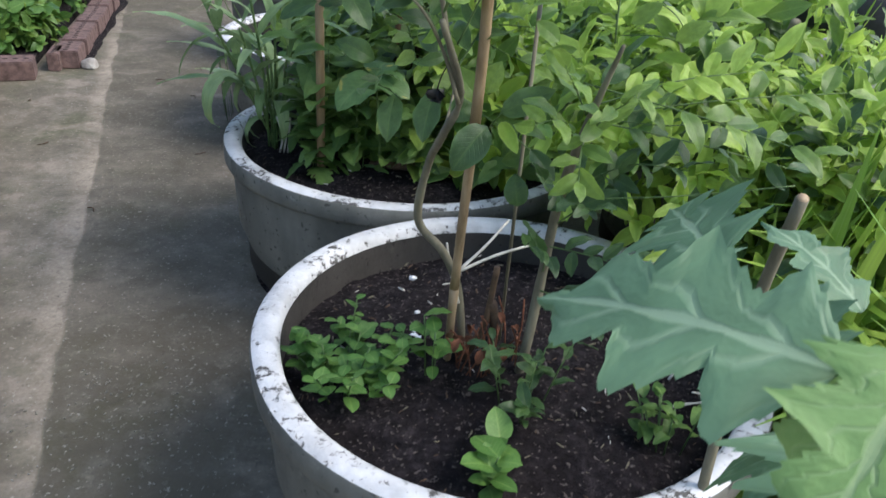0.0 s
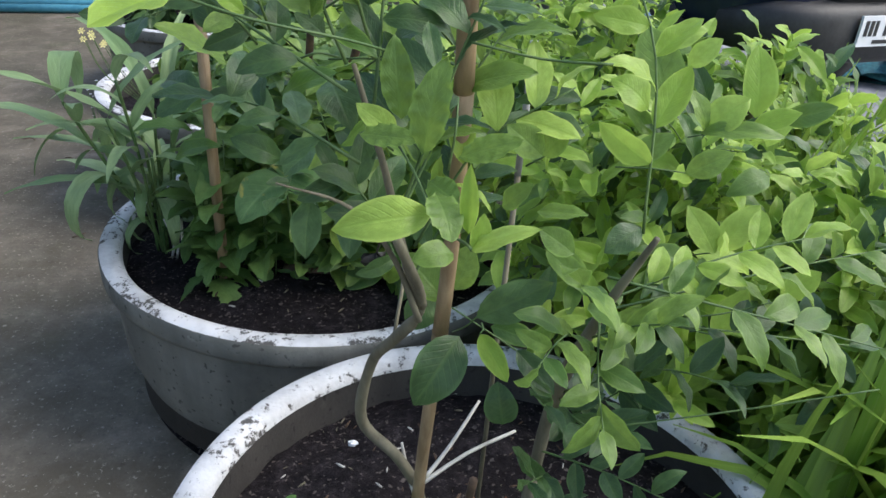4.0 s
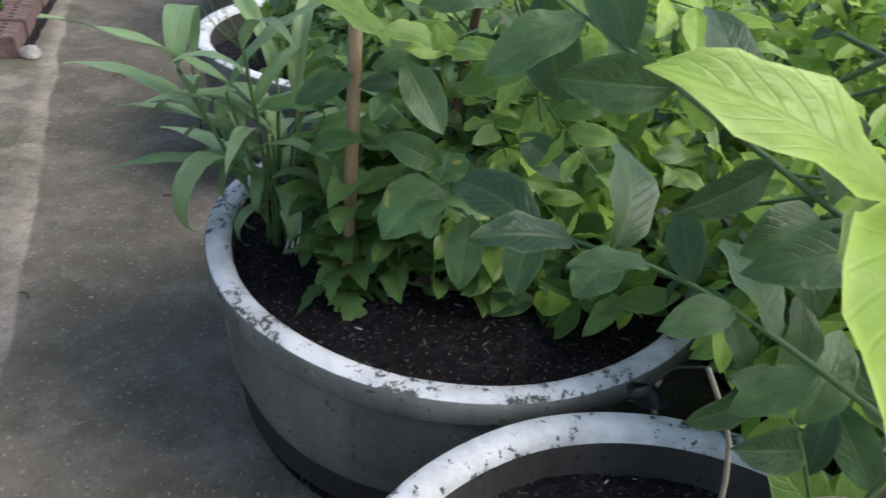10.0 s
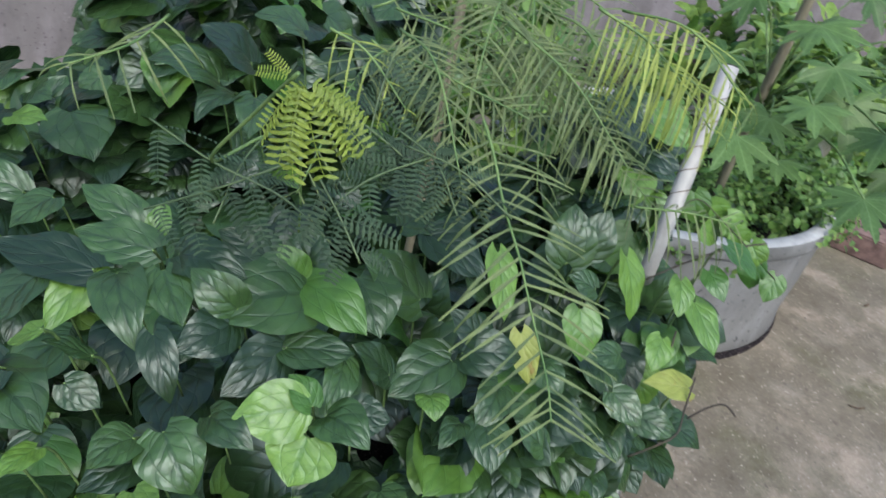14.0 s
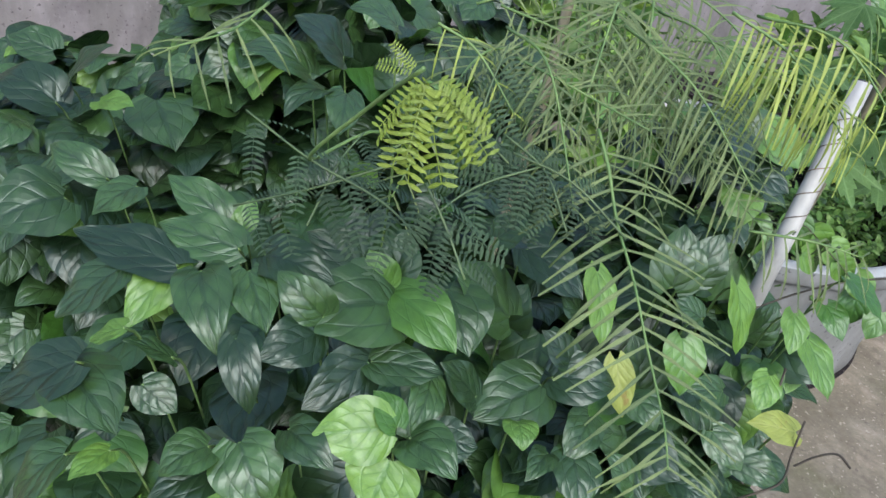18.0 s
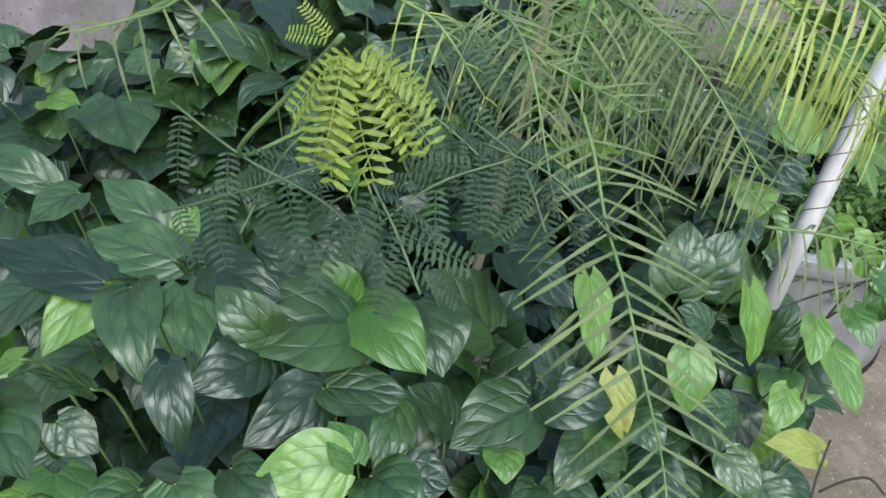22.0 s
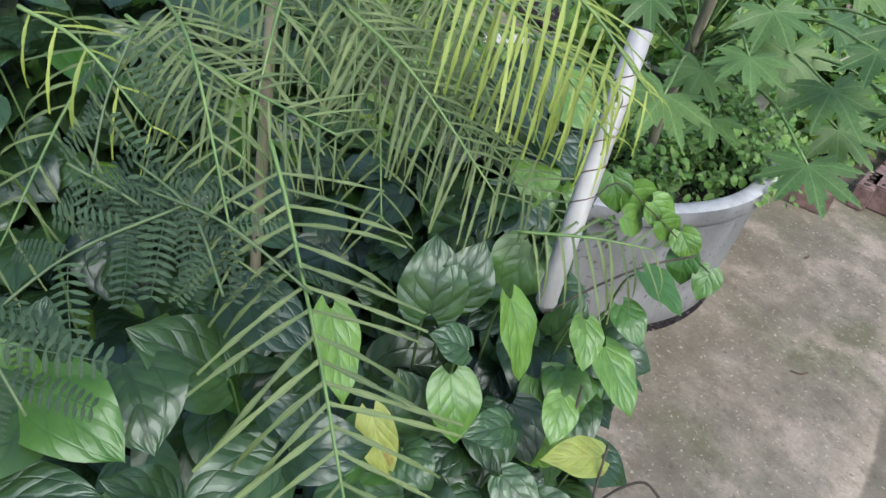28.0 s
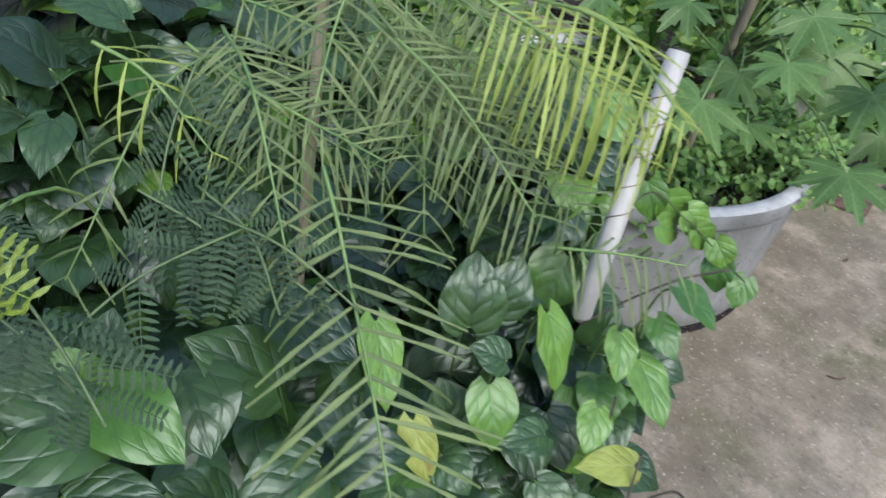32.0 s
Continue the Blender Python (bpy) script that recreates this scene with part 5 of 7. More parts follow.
CANOPY_D = [
    ((-1.389, 1.679, 0.901), (-1.355, 1.68, 0.879), 0.87, "young"), ((-1.392, 1.698, 0.932), (-1.35, 1.713, 0.909), 0.88, "young"),
    ((-1.371, 1.384, 0.769), (-1.321, 1.369, 0.745), 1.08, "old"), ((-1.4, 1.419, 0.782), (-1.365, 1.371, 0.766), 0.79, "old"),
    ((-1.368, 1.351, 0.781), (-1.342, 1.312, 0.783), 0.68, "old"), ((-1.84, 0.932, 0.813), (-1.82, 0.853, 0.792), 1.31, "old"),
    ((-1.504, 0.949, 0.852), (-1.52, 0.882, 0.809), 0.84, "old"), ((-1.516, 0.942, 0.836), (-1.441, 0.976, 0.824), 0.89, "old"),
    ((-1.457, 0.998, 0.861), (-1.437, 1.022, 0.844), 1.05, "old"), ((-1.441, 0.988, 0.936), (-1.452, 0.964, 0.918), 0.87, "young"),
    ((-1.463, 1.021, 0.881), (-1.456, 0.987, 0.912), 0.64, "old"), ((-1.428, 1.044, 0.807), (-1.417, 1.004, 0.796), 1.19, "old"),
]
CANOPY_E = [
    ((-1.419, 1.047, 0.789), (-1.408, 0.994, 0.78), 0.94, "old"), ((-1.421, 1.069, 0.813), (-1.376, 1.084, 0.775), 1.15, "old"),
    ((-1.412, 1.108, 0.829), (-1.364, 1.134, 0.826), 0.79, "old"), ((-1.442, 0.969, 0.807), (-1.421, 0.939, 0.806), 0.89, "young"),
    ((-1.449, 0.936, 0.804), (-1.442, 0.896, 0.755), 0.86, "old"), ((-1.945, 0.98, 0.89), (-1.887, 1.018, 0.907), 0.60, "young"),
    ((-1.825, 0.98, 0.846), (-1.88, 0.922, 0.863), 0.60, "old"), ((-2.025, 0.924, 0.853), (-2.084, 0.857, 0.868), 0.98, "old"),
    ((-2.041, 0.942, 0.871), (-2.01, 1.002, 0.939), 0.73, "old"), ((-1.792, 1.205, 0.992), (-1.821, 1.13, 1.01), 0.76, "old"),
    ((-1.807, 1.248, 1.008), (-1.827, 1.191, 1.047), 1.14, "old"), ((-1.836, 1.322, 1.038), (-1.857, 1.265, 1.051), 1.02, "old"),
]
CANOPY_F = [
    ((-1.768, 1.217, 0.982), (-1.735, 1.165, 0.965), 0.71, "old"), ((-1.753, 1.239, 0.984), (-1.697, 1.217, 0.958), 0.77, "old"),
    ((-1.531, 1.108, 0.926), (-1.483, 1.159, 0.923), 0.74, "old"), ((-1.459, 1.071, 0.895), (-1.418, 1.076, 0.849), 0.60, "old"),
    ((-1.557, 0.989, 0.906), (-1.552, 0.934, 0.863), 0.81, "old"), ((-1.422, 1.238, 0.852), (-1.377, 1.204, 0.833), 0.68, "old"),
    ((-1.436, 1.184, 0.87), (-1.411, 1.244, 0.867), 0.81, "old"), ((-1.428, 1.399, 0.834), (-1.449, 1.366, 0.866), 0.83, "old"),
    ((-1.415, 1.285, 0.826), (-1.422, 1.245, 0.871), 0.78, "old"), ((-1.34, 1.452, 0.733), (-1.366, 1.424, 0.762), 0.90, "old"),
    ((-1.351, 1.545, 0.78), (-1.312, 1.562, 0.758), 0.95, "old"), ((-1.327, 1.568, 0.757), (-1.293, 1.604, 0.75), 0.84, "old"),
]
CANOPY_G = [
    ((-1.332, 1.495, 0.738), (-1.302, 1.517, 0.736), 1.00, "old"), ((-1.403, 1.473, 0.795), (-1.366, 1.481, 0.781), 1.12, "old"),
    ((-1.451, 1.413, 0.874), (-1.469, 1.383, 0.908), 0.90, "old"), ((-1.518, 1.334, 0.933), (-1.512, 1.362, 0.962), 1.05, "old"),
    ((-1.407, 1.524, 0.892), (-1.423, 1.494, 0.906), 1.09, "old"), ((-1.469, 1.146, 0.9), (-1.498, 1.112, 0.932), 0.90, "old"),
    ((-1.763, 1.011, 0.868), (-1.743, 0.964, 0.847), 1.14, "old"), ((-1.885, 0.906, 0.804), (-1.872, 0.965, 0.84), 0.87, "old"),
]
for rows in (CANOPY_A, CANOPY_B, CANOPY_C, CANOPY_D, CANOPY_E, CANOPY_F, CANOPY_G):
    for b, t, wide, kind in rows:
        b, t = Vector(b), Vector(t)
        deep = b.y < 1.06 and b.x > -1.6 and b.z < 0.9
        face = Vector((0.05, -0.3, 0.92) if deep else (0.42, -0.12, 0.88)) + Vector(rng.normal(0, 0.13, 3))
        piece("leaf", BET[kind][int(rng.integers(6))][0], betel, aim(b, t - b, face, (t - b).length, rng.normal(0, 0.1)) @ Matrix.Diagonal((wide * 1.22, 1, 1, 1)))
        foot = b + Vector((-0.05, 0.03, -0.13))
        tube("stem", bend([foot, b + Vector((-0.025, 0.012, -0.035)), b], 3), 0.0014, STEM_GREEN, betel, 4)


def canopy(x, y):
    """Height of the betel canopy over the yard: high over the planter, falling to its rim."""
    dx, dy = x - L1[0], y - L1[1]
    r = math.hypot(dx, dy) / 0.7
    return 0.36 + 0.37 * max(0.0, 1 - r ** 5) ** 0.55 + 0.06 * noise.noise(Vector((x * 5, y * 5, 1)))


count, bag = 0, []
for layer in range(3):
    for i in range(300):
        a, r = rng.uniform(0, 6.28), 0.57 * math.sqrt(rng.uniform(0, 1))
        x, y = L1[0] + r * math.cos(a), L1[1] + r * math.sin(a)
        z = max(canopy(x, y) - 0.10 * layer - rng.uniform(0, 0.06), 0.5)
        out = Vector((math.cos(a), math.sin(a), 0)) * (r / 0.66)
        d = Vector((0.55, -0.3, 0)) + out * 0.6 + Vector(rng.normal(0, 0.6, 3)) + Vector((0, 0, -0.3 - 0.5 * (r / 0.66) ** 3))
        f = Vector((0.25, -0.15, 1.0)) + out * 0.9 * (r / 0.66) ** 2 + Vector(rng.normal(0, 0.25, 3))
        near = x > L1[0] + 0.25 and r > 0.5
        if layer < 2 and x > -1.85 and y < 1.4 and i % 3:
            continue
        kind = "young" if rng.random() < (0.4 if near else 0.13) and layer < 2 else "old"
        lf = BET[kind][int(rng.integers(6))]
        m = aim((x, y, z), d, f, rng.uniform(0.045, 0.085) if near else rng.uniform(0.06, 0.1), rng.normal(0, 0.2)) @ Matrix.Diagonal((1.42, 1, 1, 1))
        if layer == 0 and x > L1[0] - 0.25 and count < 230:
            piece("leaf", lf[0], betel, m)
            count += 1
        else:
            bag.append((lf, m))
for cx, cy, rx, ry, z0, z1, n in ((-1.74, 0.92, 0.24, 0.14, 0.42, 0.62, 120), (-2.15, 0.95, 0.35, 0.25, 0.3, 0.86, 420), (-2.4, 1.45, 0.28, 0.45, 0.3, 1.0, 460), (-2.75, 1.75, 0.25, 0.5, 0.3, 1.02, 300), (-1.48, 1.09, 0.08, 0.16, 0.46, 0.62, 45), (-1.43, 1.25, 0.07, 0.2, 0.46, 0.66, 70), (-1.43, 1.5, 0.07, 0.17, 0.48, 0.76, 190), (-1.52, 1.72, 0.1, 0.12, 0.45, 0.8, 150), (-1.62, 0.99, 0.15, 0.1, 0.44, 0.58, 40), (-2.12, 1.3, 0.14, 0.24, 0.5, 1.06, 240), (-1.69, 1.75, 0.1, 0.13, 0.5, 1.0, 170), (-1.58, 1.69, 0.09, 0.07, 0.55, 0.9, 70)):
    for i in range(n):
        a, r = rng.uniform(0, 6.28), math.sqrt(rng.uniform(0, 1))
        x, y = cx + rx * r * math.cos(a), cy + ry * r * math.sin(a)
        z = z0 + (z1 - z0) * (1 - r ** 4) ** 0.5 * rng.uniform(0.55, 1.0) + 0.04 * noise.noise(Vector((x * 6, y * 6, 2)))
        out = Vector((math.cos(a), math.sin(a), 0)) * r
        dd = Vector((0.45, -0.25, -0.35)) + out * 0.5 + Vector(rng.normal(0, 0.55, 3))
        ff = Vector((0.3, -0.15, 1.0)) + out * 0.7 * r + Vector(rng.normal(0, 0.28, 3))
        lf = BET["young" if rng.random() < 0.12 else "old"][int(rng.integers(6))]
        bag.append((lf, aim((x, y, z), dd, ff, rng.uniform(0.05, 0.1) if rx > 0.1 else rng.uniform(0.045, 0.075), rng.normal(0, 0.2)) @ Matrix.Diagonal((1.4, 1, 1, 1))))
byme = {}
for lf, m in bag:
    byme.setdefault(lf[0].materials[0].name, []).append((lf, m))
for k in byme:
    joined("foliage", byme[k], betel, bpy.data.materials[k])
# leaves round the foot of the pipe and hanging over the rim
for b, size, kind in (((-1.43, 1.65, 0.78), 0.07, "young"), ((-1.45, 1.64, 0.74), 0.075, "old"), ((-1.42, 1.61, 0.77), 0.06, "old"), ((-1.46, 1.62, 0.69), 0.07, "young"), ((-1.44, 1.58, 0.72), 0.07, "old"),
                      ((-1.405, 1.63, 0.75), 0.06, "young"), ((-1.41, 1.66, 0.72), 0.06, "old"), ((-1.48, 1.6, 0.68), 0.07, "old"), ((-1.47, 1.66, 0.72), 0.07, "old"), ((-1.42, 1.67, 0.79), 0.05, "young")):
    piece("leaf", BET[kind][int(rng.integers(6))][0], betel, aim(b, (0.5 + rng.normal(0, 0.3), rng.normal(0, 0.45), -0.5), Vector((0.6, -0.3, 0.7)) + Vector(rng.normal(0, 0.15, 3)), size, rng.normal(0, 0.2)) @ Matrix.Diagonal((1.35, 1, 1, 1)))
for x, y, z, n, size in ((-1.36, 1.335, 0.475, 6, 0.042), (-1.4, 1.42, 0.485, 2, 0.045), (-1.41, 1.57, 0.48, 4, 0.038), (-1.46, 1.66, 0.5, 5, 0.045), (-1.37, 1.24, 0.48, 3, 0.05)):
    for i in range(n):
        a = -0.4 + rng.normal(0, 0.7)
        piece("leaf", BET["young" if i % 3 < 2 else "old"][int(rng.integers(6))][0], betel, aim((x + 0.012 * i, y + rng.normal(0, 0.015), z - 0.008 * i), (math.cos(a), math.sin(a), -0.35 - 0.12 * i), Vector((0.7, -0.2, 0.7)) + Vector(rng.normal(0, 0.2, 3)), size * rng.uniform(0.8, 1.2)) @ Matrix.Diagonal((1.35, 1, 1, 1)))
    tube("runner", bend([(x - 0.06, y + 0.01, z - 0.03), (x - 0.02, y, z), (x + 0.03, y - 0.005, z - 0.02)], 3), 0.0011, RUNNER, betel, 4, "thin dark bare runner")
for b, size in (((-1.678, 1.976, 0.814), 0.06), ((-1.656, 1.999, 0.796), 0.07), ((-1.63, 2.021, 0.787), 0.06), ((-1.64, 1.98, 0.765), 0.055), ((-1.605, 2.021, 0.77), 0.05), ((-1.583, 2.044, 0.76), 0.05), ((-1.57, 2.05, 0.735), 0.055), ((-1.532, 2.073, 0.72), 0.05)):
    piece("leaf", BET["young"][int(rng.integers(6))][0], betel, aim(b, (0.45 + rng.normal(0, 0.3), 0.2 + rng.normal(0, 0.4), -0.8), Vector((0.5, -0.6, 0.6)) + Vector(rng.normal(0, 0.15, 3)), size, rng.normal(0, 0.2)) @ Matrix.Diagonal((1.2, 1, 1, 1)))
tube("runner", bend([(-1.6, 1.82, 0.72), (-1.66, 1.95, 0.81), (-1.62, 2.01, 0.78), (-1.53, 2.07, 0.715)], 5), 0.0011, RUNNER, betel, 4, "thin dark bare runner")
# bare trailing runners over the rim
for pts in ([(-1.309, 1.558, 0.713), (-1.296, 1.582, 0.737), (-1.291, 1.601, 0.755), (-1.306, 1.619, 0.775), (-1.325, 1.643, 0.799)],
            [(-1.297, 1.617, 0.767), (-1.291, 1.634, 0.784), (-1.281, 1.647, 0.795), (-1.265, 1.651, 0.791)],
            [(-1.448, 1.65, 0.853), (-1.443, 1.708, 0.873), (-1.433, 1.762, 0.89), (-1.413, 1.806, 0.905)],
            [(-1.368, 1.635, 0.837), (-1.353, 1.618, 0.821)]):
    tube("runner", bend(pts) if len(pts) > 2 else pts, 0.0013, RUNNER, betel, 5, "thin dark bare runner")
for x, y, hh, vs in ((-1.325, 1.2, 0.4, WILT), (-1.33, 1.13, 0.42, WILT), (-1.35, 1.07, 0.36, WILT), (-1.29, 1.14, 0.28, LIME["dark"]), (-1.32, 1.02, 0.34, LIME["dark"])):
    rosette("weed", "dark leafy weed growing at the foot of the pale planter", (x, y, 0.0), 10, 0.06, vs, 0.06, hh, stems=6, group="weeds")
wisp = thing("dry_stick", "short dry pale stalk on the planter's rim", "stick", "dry sticks")
tube("stick", [(-1.36, 1.14, 0.46), (-1.352, 1.13, 0.44), (-1.34, 1.125, 0.41)], 0.002, DRY, wisp, 5)

# ---- feathery shrub and grey pipe ----
PINNA = {k: variants("pinna", w_strip, m, 4, nu=14, nv=1, droop=0.8, fold=0.6, twist=0.3) for k, m in (("mid", FROND), ("lime", FROND_LIME))}
acacia = thing("feathery_acacia", "feathery acacia shrub with long comb-like fronds", "shrub")


def frond(parent, pts, pairs, length, kind, droop=0.25, face=(0.5, -0.3, 0.9), start=0.1):
    line = bend(pts, 8)
    fr = tube("frond", line, [0.0017 * (1 - 0.6 * i / len(line)) for i in range(len(line))], STEM_GREEN, parent, 5)
    n = len(line) - 1
    for i in range(pairs):
        k = start + (0.99 - start) * i / (pairs - 1)
        j = min(n - 1, int(k * n))
        p = line[j].lerp(line[j + 1], k * n - j)
        way = (line[j + 1] - line[j]).normalized()
        side = way.cross(Vector(face)).normalized()
        ln = length * (0.5 + 0.5 * math.sin(math.pi * min(1, 0.2 + 0.72 * k)))
        for s in (-1, 1):
            d = side * s + way * (0.25 + 0.5 * k) + Vector(rng.normal(0, 0.12, 3)) - Vector((0, 0, droop))
            piece("pinna", PINNA[kind][int(rng.integers(4))][0], fr, aim(p, d, face, ln * rng.uniform(0.9, 1.1)))
    return fr


for pts, pairs, ln, kind, droop in (
    ([(-1.475, 1.38, 1.072), (-1.442, 1.377, 1.05), (-1.407, 1.373, 1.02), (-1.353, 1.362, 0.997), (-1.312, 1.353, 0.974), (-1.256, 1.339, 0.948), (-1.225, 1.326, 0.934)], 21, 0.085, "mid", 0.05),
    ([(-1.8, 1.6, 1.06), (-1.733, 1.617, 1.032), (-1.657, 1.639, 0.99), (-1.575, 1.675, 0.945), (-1.511, 1.71, 0.905)], 22, 0.09, "mid", 0.2),
    ([(-1.529, 1.574, 1.119), (-1.458, 1.595, 1.12), (-1.412, 1.629, 1.101)], 14, 0.08, "lime", 0.8),
    ([(-1.496, 1.533, 1.172), (-1.422, 1.555, 1.176), (-1.365, 1.585, 1.132)], 13, 0.075, "lime", 0.8),
    ([(-1.45, 1.589, 0.965), (-1.41, 1.634, 0.974), (-1.382, 1.681, 0.969)], 11, 0.075, "mid", 0.7),
    ([(-1.658, 1.339, 1.087), (-1.616, 1.381, 1.055), (-1.585, 1.432, 1.023), (-1.572, 1.482, 0.993)], 14, 0.07, "mid", 0.2),
    ([(-1.705, 1.387, 1.108), (-1.637, 1.442, 1.098), (-1.554, 1.488, 1.072)], 15, 0.07, "mid", 0.5),
    ([(-1.589, 1.264, 1.122), (-1.558, 1.291, 1.109), (-1.52, 1.32, 1.066)], 5, 0.06, "lime", 0.7),
    ([(-1.695, 1.136, 1.1), (-1.637, 1.093, 1.092), (-1.599, 1.038, 1.088)], 6, 0.07, "mid", 0.6),
    ([(-1.584, 1.461, 1.13), (-1.488, 1.482, 1.107), (-1.411, 1.52, 1.04)], 18, 0.075, "mid", 0.3),
    ([(-1.492, 1.498, 1.175), (-1.44, 1.538, 1.151), (-1.384, 1.585, 1.09)], 14, 0.075, "lime", 0.5),
    ([(-1.588, 1.35, 1.093), (-1.523, 1.372, 1.092), (-1.453, 1.416, 1.081)], 13, 0.065, "mid", 0.4),
    ([(-1.75, 1.6, 1.15), (-1.65, 1.66, 1.12), (-1.52, 1.72, 1.03)], 16, 0.08, "mid", 0.4),
    ([(-1.8, 1.45, 1.15), (-1.72, 1.52, 1.15), (-1.62, 1.6, 1.1)], 14, 0.08, "mid", 0.5),
):
    frond(acacia, pts, pairs, ln, kind, droop)
for i in range(13):
    a = -0.9 + 2.4 * ((i * 0.618) % 1.0)
    lift = rng.uniform(-0.02, 0.09)
    hub = Vector((-1.64 - 0.1 * rng.uniform(0, 1), 1.5 + 0.14 * rng.uniform(-1, 1), 1.09 + 0.05 * rng.uniform(-1, 1)))
    run = Vector((math.cos(a), math.sin(a), 0)) * rng.uniform(0.16, 0.24)
    end = hub + run + Vector((0, 0, -0.06 - 0.05 * rng.uniform(0, 1)))
    frond(acacia, [hub, hub.lerp(end, 0.5) + Vector((0, 0, 0.03 + lift * 0.5)), end], 14, rng.uniform(0.06, 0.08), "mid", rng.uniform(0.2, 0.7))
tube("trunk", bend([(-1.8, 1.5, 0.36), (-1.74, 1.47, 0.7), (-1.7, 1.465, 0.95), (-1.725, 1.485, 1.12), (-1.75, 1.5, 1.3)]), 0.0065, BARK, acacia, 8)


def feather_data(pairs, wid):
    """A small feather of paired oval leaflets along +y, length one."""
    V, F, U = [], [], []
    for i in range(pairs):
        y = 0.1 + 0.88 * i / (pairs - 1)
        ln = 0.2 * (0.6 + 0.4 * math.sin(math.pi * (0.15 + 0.8 * i / pairs)))
        row = len(V)
        for s in (-1, 1):
            base = len(V)
            for u, w in ((0, 0.3), (0.35, 1), (0.75, 0.85), (1, 0.1)):
                for q in (-1, 1):
                    V.append((s * (0.006 + ln * u), y + ln * 0.25 * u + q * wid * w, -0.3 * ln * u * u - 0.28 * y * y))
                    U.append((u, 0.5 + 0.4 * q))
            for k in range(3):
                a = base + 2 * k
                F.append((a, a + 1, a + 3, a + 2) if s < 0 else (a, a + 2, a + 3, a + 1))
        F.append((row, row + 8, row + 9, row + 1))
        if i:
            F.append((row - 15, row - 7, row + 8, row))
    return np.array(V), F, np.array(U)


FEATHER = {}
for k, m in (("dark", FROND_DARK), ("lime", SPRIG_LIME)):
    v, f, uv = feather_data(10, 0.027) if k == "dark" else feather_data(10, 0.026)
    FEATHER[k] = [(mesh_from("feather", v, f, m, uv), v, f, uv)]
DARK_LINES = []
for i in range(2):
    c = Vector((-1.56 + 0.13 * ((i * 0.618) % 1.0), 1.14 + 0.28 * ((i * 0.382 + 0.2) % 1.0), 1.03 + 0.07 * ((i * 0.27) % 1.0)))
    way = Vector((0.09, 0.07 * (1 if i % 2 else -1), -0.035))
    DARK_LINES.append([c, c + way * 0.5 + Vector((0, 0, 0.012)), c + way])
leuc = thing("leucaena_seedling", "dark blue-green feathery leucaena branches over the betel leaves", "shrub")
for pts in (
    [(-1.558, 1.093, 1.053), (-1.497, 1.132, 1.039), (-1.449, 1.179, 1.025), (-1.398, 1.206, 1.006)],
    [(-1.459, 1.32, 1.046), (-1.445, 1.253, 1.037), (-1.422, 1.197, 1.016)],
    [(-1.541, 1.081, 0.973), (-1.494, 1.141, 1.016), (-1.476, 1.204, 1.047)],
    [(-1.414, 1.195, 1.062), (-1.393, 1.206, 1.038), (-1.366, 1.216, 1.008)],
    [(-1.502, 1.303, 1.056), (-1.455, 1.323, 1.043), (-1.407, 1.325, 1.014)],
    [(-1.563, 1.324, 1.114), (-1.529, 1.294, 1.077), (-1.494, 1.268, 1.015)],
    [(-1.594, 1.378, 1.081), (-1.555, 1.333, 1.049), (-1.505, 1.295, 0.998)],
    [(-1.491, 1.265, 1.067), (-1.472, 1.301, 1.039), (-1.436, 1.34, 1.001)],
    *DARK_LINES,
):
    line = bend(pts, 6)
    fr = tube("frond", line, 0.001, STEM_DARK, leuc, 5)
    n = len(line) - 1
    for i in range(4):
        j = min(n - 1, 1 + int(0.95 * n * i / 4))
        way = (line[j + 1] - line[j]).normalized()
        side = way.cross(Vector((0.4, -0.3, 0.9))).normalized()
        for s in (-1, 1):
            piece("feather", FEATHER["dark"][0][0], fr, aim(line[j], side * s + way * 0.7 + Vector((0, 0, -0.35)) + Vector(rng.normal(0, 0.12, 3)), Vector((0.4, -0.3, 0.9)) + Vector(rng.normal(0, 0.4, 3)), rng.uniform(0.034, 0.056)))
tube("stem", bend([(-1.72, 1.3, 0.36), (-1.66, 1.27, 0.75), (-1.6, 1.24, 1.0), (-1.497, 1.132, 1.039), (-1.42, 1.15, 1.12), (-1.361, 1.156, 1.168)]), 0.0016, STEM_GREEN, leuc, 6)
for b, t in (
    ((-1.359, 1.158, 1.163), (-1.361, 1.125, 1.134)), ((-1.359, 1.158, 1.163), (-1.342, 1.142, 1.111)),
    ((-1.358, 1.159, 1.162), (-1.33, 1.163, 1.106)), ((-1.356, 1.163, 1.161), (-1.326, 1.193, 1.131)),
    ((-1.358, 1.163, 1.165), (-1.335, 1.195, 1.153)), ((-1.363, 1.152, 1.166), (-1.373, 1.13, 1.169)),
    ((-1.367, 1.163, 1.16), (-1.357, 1.155, 1.127)), ((-1.365, 1.166, 1.158), (-1.339, 1.182, 1.118)),
):
    b, t = Vector(b), Vector(t)
    for k in range(2):
        piece("feather", FEATHER["lime"][0][0], leuc, aim(b, t - b + Vector(rng.normal(0, 0.004 + 0.012 * k, 3)), Vector((0.6, -0.3, 0.7)) + Vector(rng.normal(0, 0.25, 3)), (t - b).length * rng.uniform(0.9, 1.15) * (1 - 0.15 * k), rng.normal(0, 0.3)))
pole = thing("grey_pipe", "weathered grey plastic pipe leaning out of the planter", "pipe")
top, foot = Vector((-1.518, 1.747, 1.101)), Vector((-1.455, 1.656, 0.86))
